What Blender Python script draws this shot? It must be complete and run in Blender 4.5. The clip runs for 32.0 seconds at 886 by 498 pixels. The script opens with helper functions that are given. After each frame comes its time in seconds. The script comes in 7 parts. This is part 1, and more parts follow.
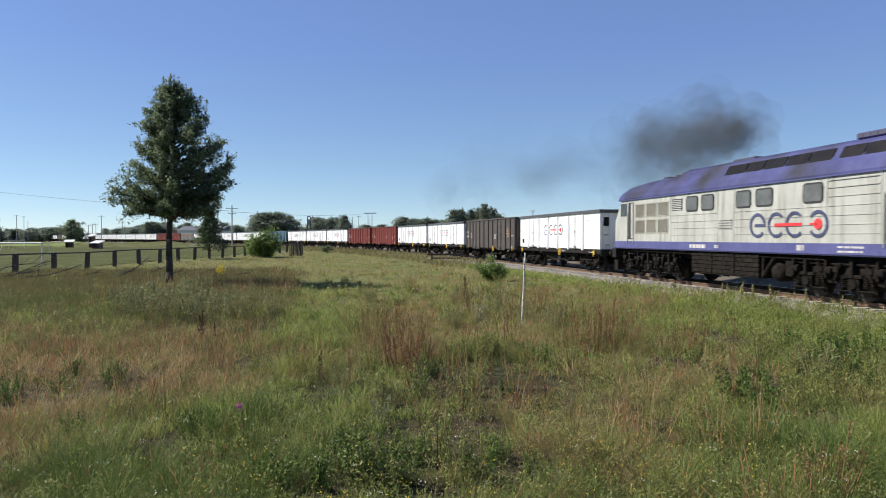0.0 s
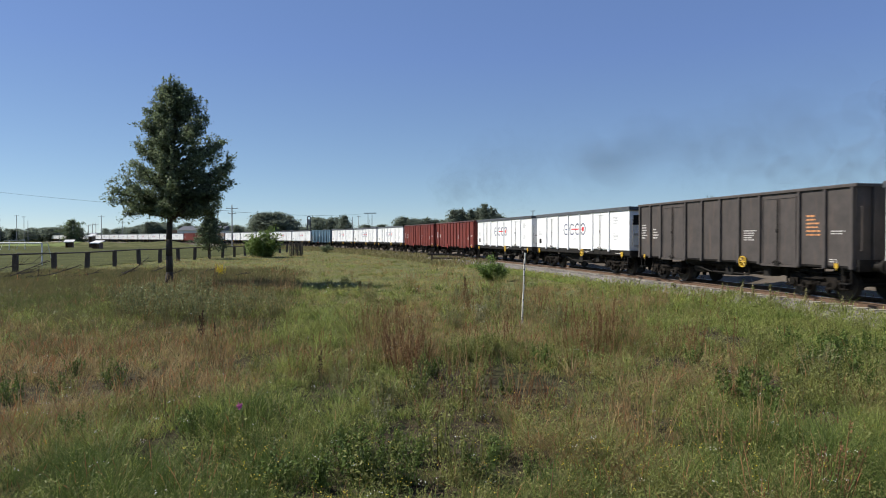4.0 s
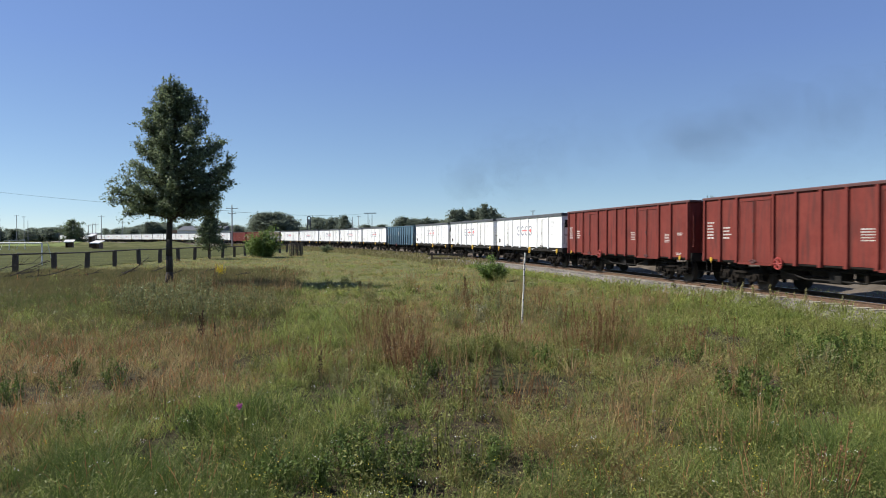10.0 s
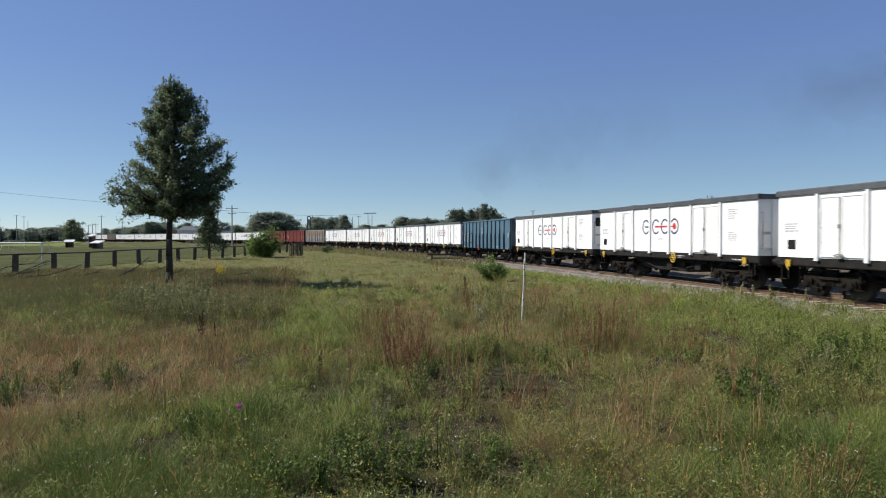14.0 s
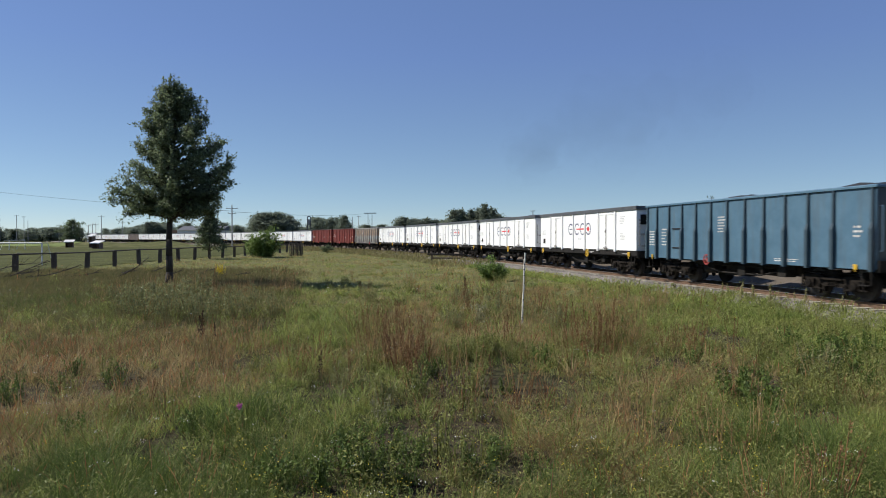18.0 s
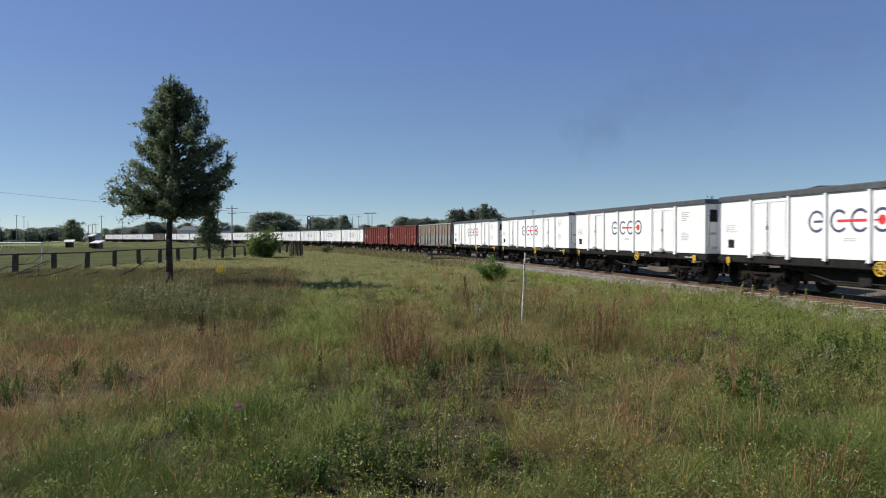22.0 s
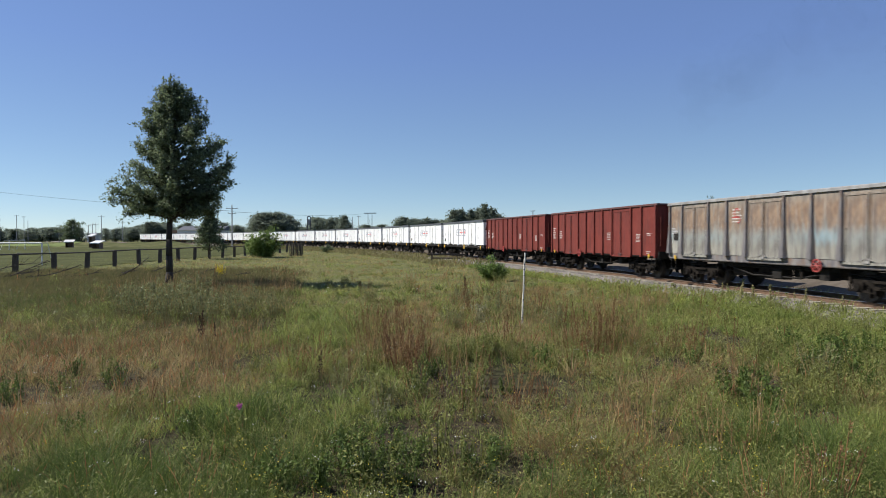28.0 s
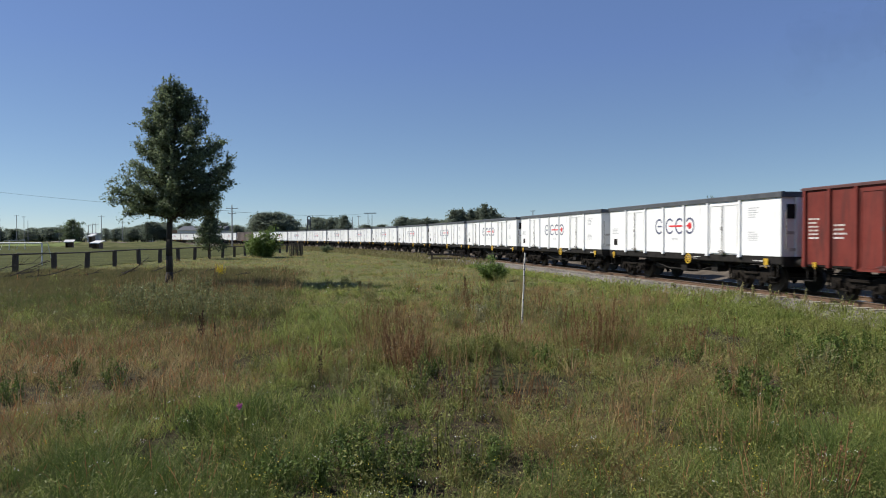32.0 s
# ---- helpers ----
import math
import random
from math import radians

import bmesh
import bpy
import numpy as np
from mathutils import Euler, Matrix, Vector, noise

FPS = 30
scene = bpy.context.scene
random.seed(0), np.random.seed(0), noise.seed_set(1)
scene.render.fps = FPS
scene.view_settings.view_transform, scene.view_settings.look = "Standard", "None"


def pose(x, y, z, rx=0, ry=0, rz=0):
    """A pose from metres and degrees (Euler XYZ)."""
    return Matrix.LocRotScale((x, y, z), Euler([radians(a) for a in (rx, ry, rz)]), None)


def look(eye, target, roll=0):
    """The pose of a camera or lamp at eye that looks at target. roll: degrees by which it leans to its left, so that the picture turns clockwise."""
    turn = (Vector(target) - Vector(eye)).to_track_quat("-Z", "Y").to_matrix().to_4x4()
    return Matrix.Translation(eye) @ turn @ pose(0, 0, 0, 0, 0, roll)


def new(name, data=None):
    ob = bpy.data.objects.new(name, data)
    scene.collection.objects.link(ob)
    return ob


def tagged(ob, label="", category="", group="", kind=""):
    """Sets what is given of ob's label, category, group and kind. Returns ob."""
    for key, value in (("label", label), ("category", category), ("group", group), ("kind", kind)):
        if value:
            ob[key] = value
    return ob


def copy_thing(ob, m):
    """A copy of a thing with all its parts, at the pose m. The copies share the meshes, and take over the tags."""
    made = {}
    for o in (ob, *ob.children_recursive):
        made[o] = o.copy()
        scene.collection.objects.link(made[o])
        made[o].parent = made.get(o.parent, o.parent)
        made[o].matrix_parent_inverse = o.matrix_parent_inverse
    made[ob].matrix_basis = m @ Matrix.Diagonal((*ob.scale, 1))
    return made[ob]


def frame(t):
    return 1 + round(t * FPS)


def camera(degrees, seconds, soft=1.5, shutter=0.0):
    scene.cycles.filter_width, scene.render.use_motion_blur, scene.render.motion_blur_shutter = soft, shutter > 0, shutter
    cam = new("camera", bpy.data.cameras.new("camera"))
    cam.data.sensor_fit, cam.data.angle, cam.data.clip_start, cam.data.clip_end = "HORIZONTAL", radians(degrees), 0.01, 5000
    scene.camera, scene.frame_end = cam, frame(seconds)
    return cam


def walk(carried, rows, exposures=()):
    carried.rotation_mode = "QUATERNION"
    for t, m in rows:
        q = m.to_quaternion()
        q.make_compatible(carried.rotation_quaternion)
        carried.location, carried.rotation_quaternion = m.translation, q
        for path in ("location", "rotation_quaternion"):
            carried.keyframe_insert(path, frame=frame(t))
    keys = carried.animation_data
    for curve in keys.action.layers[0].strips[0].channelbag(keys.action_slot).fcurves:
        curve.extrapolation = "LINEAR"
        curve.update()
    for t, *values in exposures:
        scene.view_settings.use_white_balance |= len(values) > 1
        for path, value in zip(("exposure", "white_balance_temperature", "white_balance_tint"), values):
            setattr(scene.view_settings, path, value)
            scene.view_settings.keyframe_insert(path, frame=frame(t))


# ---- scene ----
cam = camera(67.05, 32.0, soft=0.95, shutter=0.4)
EYE = Vector((0.0, 0.0, 1.868))
still = look(EYE, EYE + Vector((0.0, 1183.0, -20.0)))
walk(cam, [(0.0, still), (32.0, still)], [(0.0, 0.60), (1.0, 0.46), (2.0, 0.40), (6.0, 0.34), (8.0, 0.38), (10.0, 0.50), (13.0, 0.28), (19.0, 0.28), (23.0, 0.20), (25.0, 0.24), (28.0, 0.44), (30.0, 0.45), (32.0, 0.22)])

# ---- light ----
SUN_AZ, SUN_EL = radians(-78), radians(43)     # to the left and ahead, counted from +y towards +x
world = bpy.data.worlds.new("sky")
scene.world = world
world.use_nodes = True
wn = world.node_tree
sky = wn.nodes.new("ShaderNodeTexSky")
sky.sky_type, sky.sun_disc = "NISHITA", False
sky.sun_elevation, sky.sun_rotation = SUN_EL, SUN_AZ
sky.altitude, sky.air_density, sky.dust_density, sky.ozone_density = 4000, 1.0, 0.60, 2.6
tint = wn.nodes.new("ShaderNodeMix")
tint.data_type, tint.blend_type = "RGBA", "MULTIPLY"
tint.inputs[0].default_value, tint.inputs[7].default_value = 1.0, (1.03, 0.99, 0.965, 1)
wn.links.new(sky.outputs[0], tint.inputs[6])
haze = wn.nodes.new("ShaderNodeMix")      # thin summer haze: evens the clear sky out, whiter low down and bluer high up
haze.data_type = "RGBA"
haze.inputs[0].default_value, haze.inputs[7].default_value = 0.42, (1.92, 2.95, 5.05, 1)
sky_at, sky_up, sky_shift = wn.nodes.new("ShaderNodeTexCoord"), wn.nodes.new("ShaderNodeSeparateXYZ"), wn.nodes.new("ShaderNodeValToRGB")
wn.links.new(sky_at.outputs["Generated"], sky_up.inputs[0])
wn.links.new(sky_up.outputs[2], sky_shift.inputs[0])
sky_shift.color_ramp.elements[0].position, sky_shift.color_ramp.elements[0].color = 0.07, (1.65, 2.80, 3.70, 1)
sky_shift.color_ramp.elements[1].position, sky_shift.color_ramp.elements[1].color = 0.26, (1.35, 2.30, 5.35, 1)
wn.links.new(sky_shift.outputs[0], haze.inputs[7])
wn.links.new(tint.outputs[2], haze.inputs[6])
wn.links.new(haze.outputs[2], wn.nodes["Background"].inputs[0])
wn.nodes["Background"].inputs[1].default_value = 0.098
sun = new("sun", bpy.data.lights.new("sun", "SUN"))
sun.data.energy, sun.data.angle, sun.data.color = 4.7, radians(0.53), (1.0, 0.945, 0.86)
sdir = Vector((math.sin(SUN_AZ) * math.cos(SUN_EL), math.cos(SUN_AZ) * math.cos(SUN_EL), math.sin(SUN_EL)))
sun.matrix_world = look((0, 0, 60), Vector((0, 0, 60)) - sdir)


# ---- the railway line and the train's running ----
KNOT_U = [-330, -30, 0, 30, 60, 90, 120, 160, 200, 250, 300, 360, 440]
KNOT_K = [0.0012, 0.00166, 0.00186, 0.00241, 0.00298, 0.00285, 0.00222, 0.00155, 0.00106, 0.00063, 0.00011, -0.0002, -0.0002]
UU = np.arange(-330.0, 620.0, 1.0)
kk = np.interp(UU, KNOT_U, KNOT_K)
THETA = np.concatenate([[0], np.cumsum((kk[1:] + kk[:-1]) / 2)])
THETA += 0.214 - THETA[330]
tm = (THETA[1:] + THETA[:-1]) / 2
LX = np.concatenate([[0], np.cumsum(-np.sin(tm))])
LY = np.concatenate([[0], np.cumsum(np.cos(tm))])
LX += 9.109 - LX[330]
LY += 39.408 - LY[330]
TT = np.arange(0, 32.06, 0.05)
vv = np.interp(TT, [0, 6, 12, 18, 25, 32], [7.802, 7.85, 8.077, 8.299, 8.604, 9.064])
RUN = np.concatenate([[0], np.cumsum((vv[1:] + vv[:-1]) / 2 * 0.05)])
RUN += np.interp(TT, [0, 2.5, 5, 8, 10.5, 13, 16, 19, 21.5, 24, 28, 31, 32], [0.13, 0.13, 0.04, -0.09, -0.19, -0.25, -0.23, -0.19, -0.19, 0.0, 0.18, 0.43, 0.49])
GAP0, PITCH = -3.7, 13.95


def line_at(u, off=0.0):
    """A point of the line at u metres, off metres towards the meadow."""
    th = np.interp(u, UU, THETA)
    return np.interp(u, UU, LX) - off * np.cos(th), np.interp(u, UU, LY) - off * np.sin(th), th


def vehicle_pose(mid, half, t):
    c = mid - float(np.interp(t, TT, RUN))
    fx, fy, _ = line_at(c - half)
    rx, ry, _ = line_at(c + half)
    return pose((fx + rx) / 2, (fy + ry) / 2, 0, 0, 0, math.degrees(math.atan2(fy - ry, fx - rx)))


def line_distance(x, y):
    """Signed distance to the line: positive on the meadow's side."""
    x, y = np.asarray(x, float), np.asarray(y, float)
    us = np.arange(-325, 610, 3.0)
    px, py, th = line_at(us)
    best, side = np.full(x.shape, 1e9), np.zeros(x.shape)
    for a, b, c in zip(px, py, th):
        d = np.hypot(x - a, y - b)
        s = -((x - a) * math.cos(c) + (y - b) * math.sin(c))
        near = d < best
        best, side = np.where(near, d, best), np.where(near, s, side)
    return np.where(best < 6, side, np.sign(side) * best)


def wave(x, y, s, k=0.0):
    return (np.sin(x / s + 1.7 + k) * np.cos(y / s * 0.83 + 0.6 - k) + 0.6 * np.sin(x / s * 2.3 - y / s * 1.9 + 2 * k)
            + 0.4 * np.cos(x / s * 3.9 + y / s * 4.3 + k)) / 2.0


def ground_z(x, y, d=None):
    x, y = np.asarray(x, float), np.asarray(y, float)
    d = np.abs(line_distance(x, y) if d is None else d)
    base = -0.50 + 0.06 * wave(x, y, 5.0) + 0.025 * wave(x, y, 1.7, 2.0)
    base = base - 0.12 * np.clip((-x - 4) / 14, 0, 1)
    return base + np.clip((4.5 - d) / 2.3, 0, 1) * (-0.42 - base)


# ---- materials ----
def nodes_of(name):
    m = bpy.data.materials.new(name)
    m.use_nodes = True
    nt = m.node_tree
    return m, nt, nt.nodes["Principled BSDF"]


def surface(name, c1, c2, rough=0.7, metal=0.0, scale=2.0, grain=40.0, bump=0.15, vary=0.1, streak=None, dirt=None, islands=False, thin=0.0, spec=0.5):
    """Two tones mixed by broad noise, fine grain, relief and a tone that differs from object to object."""
    m, nt, b = nodes_of(name)
    N, L = nt.nodes.new, nt.links.new
    co = N("ShaderNodeTexCoord")
    src = co.outputs["Object"]
    mp = N("ShaderNodeMapping")
    if streak:
        mp.inputs["Scale"].default_value = streak
    L(src, mp.inputs[0])
    n1 = N("ShaderNodeTexNoise")
    n1.inputs["Scale"].default_value, n1.inputs["Detail"].default_value, n1.inputs["Roughness"].default_value = scale, 6, 0.65
    L(mp.outputs[0], n1.inputs["Vector"])
    n2 = N("ShaderNodeTexNoise")
    n2.inputs["Scale"].default_value, n2.inputs["Detail"].default_value = grain, 3
    L(src, n2.inputs["Vector"])
    ramp = N("ShaderNodeValToRGB")
    ramp.color_ramp.elements[0].position, ramp.color_ramp.elements[1].position = 0.35, 0.65
    ramp.color_ramp.elements[0].color, ramp.color_ramp.elements[1].color = (*c1, 1), (*c2, 1)
    L(n1.outputs[0], ramp.inputs[0])
    col = ramp.outputs[0]
    if dirt:
        dc, lo, hi, dscale, dstreak = dirt
        dm = N("ShaderNodeMapping")
        dm.inputs["Scale"].default_value = dstreak
        L(src, dm.inputs[0])
        dn = N("ShaderNodeTexNoise")
        dn.inputs["Scale"].default_value, dn.inputs["Detail"].default_value = dscale, 8
        L(dm.outputs[0], dn.inputs["Vector"])
        dr = N("ShaderNodeMapRange")
        dr.inputs[1].default_value, dr.inputs[2].default_value = lo, hi
        L(dn.outputs[0], dr.inputs[0])
        mx = N("ShaderNodeMix")
        mx.data_type = "RGBA"
        L(dr.outputs[0], mx.inputs[0])
        L(col, mx.inputs[6])
        mx.inputs[7].default_value = (*dc, 1)
        col = mx.outputs[2]
    hsv = N("ShaderNodeHueSaturation")
    if islands:
        rnd = N("ShaderNodeNewGeometry").outputs["Random Per Island"]
    else:
        rnd = N("ShaderNodeObjectInfo").outputs["Random"]
    a = N("ShaderNodeMath")
    a.operation = "MULTIPLY_ADD"
    a.inputs[1].default_value, a.inputs[2].default_value = 2 * vary, 1 - vary
    L(rnd, a.inputs[0])
    g = N("ShaderNodeMath")
    g.operation = "MULTIPLY_ADD"
    g.inputs[1].default_value, g.inputs[2].default_value = 0.3, 0.85
    L(n2.outputs[0], g.inputs[0])
    v = N("ShaderNodeMath")
    v.operation = "MULTIPLY"
    L(a.outputs[0], v.inputs[0])
    L(g.outputs[0], v.inputs[1])
    L(v.outputs[0], hsv.inputs["Value"])
    L(col, hsv.inputs["Color"])
    L(hsv.outputs[0], b.inputs["Base Color"])
    b.inputs["Roughness"].default_value, b.inputs["Metallic"].default_value = rough, metal
    b.inputs["Specular IOR Level"].default_value = spec
    if bump:
        bp = N("ShaderNodeBump")
        bp.inputs["Strength"].default_value, bp.inputs["Distance"].default_value = bump, 0.02
        L(n2.outputs[0], bp.inputs["Height"])
        L(bp.outputs[0], b.inputs["Normal"])
    if thin:
        b.inputs["Specular IOR Level"].default_value = 0.15
        tr = N("ShaderNodeBsdfTranslucent")
        L(hsv.outputs[0], tr.inputs[0])
        mix = N("ShaderNodeMixShader")
        mix.inputs[0].default_value = thin
        L(b.outputs[0], mix.inputs[1])
        L(tr.outputs[0], mix.inputs[2])
        L(mix.outputs[0], nt.nodes["Material Output"].inputs[0])
    return m


GRIME = (0.10, 0.085, 0.07)
M_WHITE = surface("white_paint", (0.86, 0.86, 0.845), (0.81, 0.81, 0.79), 0.45, scale=1.2, bump=0.03, vary=0.02, dirt=(GRIME, 0.64, 0.98, 1.6, (3, 3, 0.35)))
M_BAND = surface("dark_grey_paint", (0.055, 0.06, 0.065), (0.09, 0.095, 0.10), 0.55, scale=3, bump=0.05)
M_RED = surface("oxide_red_paint", (0.145, 0.025, 0.018), (0.190, 0.038, 0.028), 0.65, scale=1.5, bump=0.06, vary=0.05, spec=0.25, dirt=((0.070, 0.024, 0.020), 0.47, 0.78, 2.0, (4, 4, 0.4)))
M_REDRIM = surface("sooty_red_rim", (0.075, 0.030, 0.028), (0.115, 0.042, 0.038), 0.7, scale=3, bump=0.08)
M_REDWHEEL = surface("faded_red_wheel", (0.30, 0.040, 0.035), (0.38, 0.060, 0.050), 0.6, bump=0.0)
M_BLACK = surface("sooty_brown_paint", (0.045, 0.038, 0.034), (0.075, 0.062, 0.055), 0.7, scale=1.5, bump=0.08, vary=0.05, dirt=((0.14, 0.09, 0.06), 0.55, 0.95, 2.0, (4, 4, 0.4)))
M_TEAL = surface("teal_blue_paint", (0.052, 0.120, 0.180), (0.080, 0.162, 0.228), 0.55, scale=1.3, bump=0.05, vary=0.04, dirt=((0.08, 0.10, 0.11), 0.5, 0.9, 2.0, (5, 5, 0.3)))
M_TEALDARK = surface("dark_teal_post_and_end_shade", (0.022, 0.045, 0.062), (0.036, 0.065, 0.085), 0.6, bump=0.05)
M_BROWN = surface("faded_brown_paint", (0.13, 0.10, 0.085), (0.18, 0.14, 0.12), 0.7, scale=1.5, bump=0.06, dirt=((0.07, 0.06, 0.055), 0.45, 0.9, 2.0, (4, 4, 0.4)))
M_GRAFPOST = surface("stained_post_and_sole_shade", (0.085, 0.080, 0.088), (0.20, 0.185, 0.175), 0.8, scale=3, bump=0.08, streak=(2, 2, 0.4), dirt=((0.19, 0.11, 0.06), 0.52, 0.75, 2.5, (2, 2, 0.6)))
M_GRAFRIM = surface("weathered_grey_paint", (0.20, 0.20, 0.195), (0.33, 0.33, 0.32), 0.75, scale=2, bump=0.08, dirt=((0.14, 0.09, 0.06), 0.5, 0.9, 2.0, (3, 3, 0.5)))


def graffiti():
    """Old wagon paint: grey below, pale blue in the middle, rust running over the upper half."""
    m, nt, b = nodes_of("rust_run_paint")
    N, L = nt.nodes.new, nt.links.new
    co = N("ShaderNodeTexCoord").outputs["Object"]
    sep = N("ShaderNodeSeparateXYZ")
    L(co, sep.inputs[0])
    def noisy(scale, stretch, detail=6):
        mp = N("ShaderNodeMapping")
        mp.inputs["Scale"].default_value = stretch
        L(co, mp.inputs[0])
        n = N("ShaderNodeTexNoise")
        n.inputs["Scale"].default_value, n.inputs["Detail"].default_value = scale, detail
        L(mp.outputs[0], n.inputs["Vector"])
        return n.outputs[0]
    def maths(op, a, bb):
        q = N("ShaderNodeMath")
        q.operation = op
        for i, v in enumerate((a, bb)):
            if isinstance(v, float):
                q.inputs[i].default_value = v
            else:
                L(v, q.inputs[i])
        return q.outputs[0]
    def rng(v, lo, hi):
        r = N("ShaderNodeMapRange")
        r.inputs[1].default_value, r.inputs[2].default_value = lo, hi
        L(v, r.inputs[0])
        return r.outputs[0]
    def mix(f, a, c):
        x = N("ShaderNodeMix")
        x.data_type = "RGBA"
        L(f, x.inputs[0])
        if isinstance(a, tuple):
            x.inputs[6].default_value = (*a, 1)
        else:
            L(a, x.inputs[6])
        if isinstance(c, tuple):
            x.inputs[7].default_value = (*c, 1)
        else:
            L(c, x.inputs[7])
        return x.outputs[2]
    big, run, fine = noisy(0.9, (1, 1, 1)), noisy(3.0, (3, 3, 0.35)), noisy(9.0, (1, 1, 0.5))
    zz = maths("ADD", sep.outputs["Z"], maths("MULTIPLY", maths("SUBTRACT", run, 0.5), 0.7))
    grey = mix(rng(big, 0.35, 0.65), (0.21, 0.205, 0.175), (0.31, 0.30, 0.255))
    blue = maths("MULTIPLY", rng(zz, 1.55, 1.85), rng(maths("SUBTRACT", 2.6, zz), 0.1, 0.5))
    patch = rng(noisy(0.35, (1, 1, 0.2), 2), 0.42, 0.55)
    col = mix(maths("MULTIPLY", maths("MULTIPLY", blue, patch), 0.8), grey, (0.22, 0.33, 0.37))
    rust = maths("MULTIPLY", maths("MULTIPLY", rng(zz, 1.95, 2.35), rng(maths("SUBTRACT", 3.42, zz), 0.0, 0.5)), rng(maths("ADD", maths("MULTIPLY", run, 0.6), maths("MULTIPLY", big, 0.4)), 0.30, 0.52))
    rcol = mix(rng(fine, 0.3, 0.7), (0.15, 0.080, 0.048), (0.30, 0.20, 0.12))
    col = mix(maths("MULTIPLY", rust, 0.92), col, rcol)
    stain = rng(noisy(3.2, (1.6, 1.6, 0.5), 8), 0.46, 0.66)
    col = mix(maths("MULTIPLY", stain, 0.6), col, (0.10, 0.082, 0.075))
    chalk = rng(noisy(4.0, (2.5, 2.5, 0.25), 8), 0.56, 0.72)
    col = mix(maths("MULTIPLY", chalk, 0.45), col, (0.42, 0.39, 0.33))
    seam = rng(noisy(2.2, (5, 5, 0.12)), 0.57, 0.67)
    col = mix(maths("MULTIPLY", seam, 0.65), col, (0.055, 0.05, 0.06))
    L(col, b.inputs["Base Color"])
    b.inputs["Roughness"].default_value = 0.75
    bp = N("ShaderNodeBump")
    bp.inputs["Strength"].default_value, bp.inputs["Distance"].default_value = 0.2, 0.02
    L(fine, bp.inputs["Height"])
    L(bp.outputs[0], b.inputs["Normal"])
    return m


M_GRAFFITI = graffiti()
M_FRAME = surface("sooty_black_steel", (0.010, 0.0095, 0.009), (0.026, 0.023, 0.020), 0.85, scale=3, bump=0.1, spec=0.2)
M_BOGIE = surface("brake_dust_steel", (0.006, 0.0055, 0.005), (0.026, 0.021, 0.017), 0.95, scale=6, bump=0.3, spec=0.12)
M_WHEEL = surface("worn_wheel_steel", (0.022, 0.019, 0.017), (0.055, 0.048, 0.042), 0.6, 0.4, scale=3, bump=0.05)
M_YELLOW = surface("yellow_paint", (0.55, 0.33, 0.02), (0.65, 0.42, 0.04), 0.5, scale=5, bump=0.03)
M_REDBAR = surface("signal_red_paint", (0.62, 0.03, 0.04), (0.68, 0.05, 0.05), 0.45, bump=0.0)
M_BLUEMARK = surface("logo_blue_paint", (0.045, 0.050, 0.105), (0.085, 0.090, 0.170), 0.45, bump=0.0)
M_MARKW = surface("white_stencil", (0.42, 0.39, 0.36), (0.66, 0.64, 0.61), 0.6, bump=0.0)
M_MARKG = surface("grey_stencil", (0.36, 0.36, 0.37), (0.60, 0.60, 0.60), 0.6, bump=0.0)
M_FITTING = surface("grimy_door_fittings", (0.16, 0.15, 0.14), (0.30, 0.29, 0.27), 0.7, scale=6, bump=0.1)
M_COAL = surface("coal", (0.01, 0.01, 0.01), (0.03, 0.03, 0.03), 0.6, scale=12, grain=30, bump=0.8)
M_ORANGE = surface("orange_stencil", (0.55, 0.22, 0.08), (0.65, 0.30, 0.12), 0.6, bump=0.0)


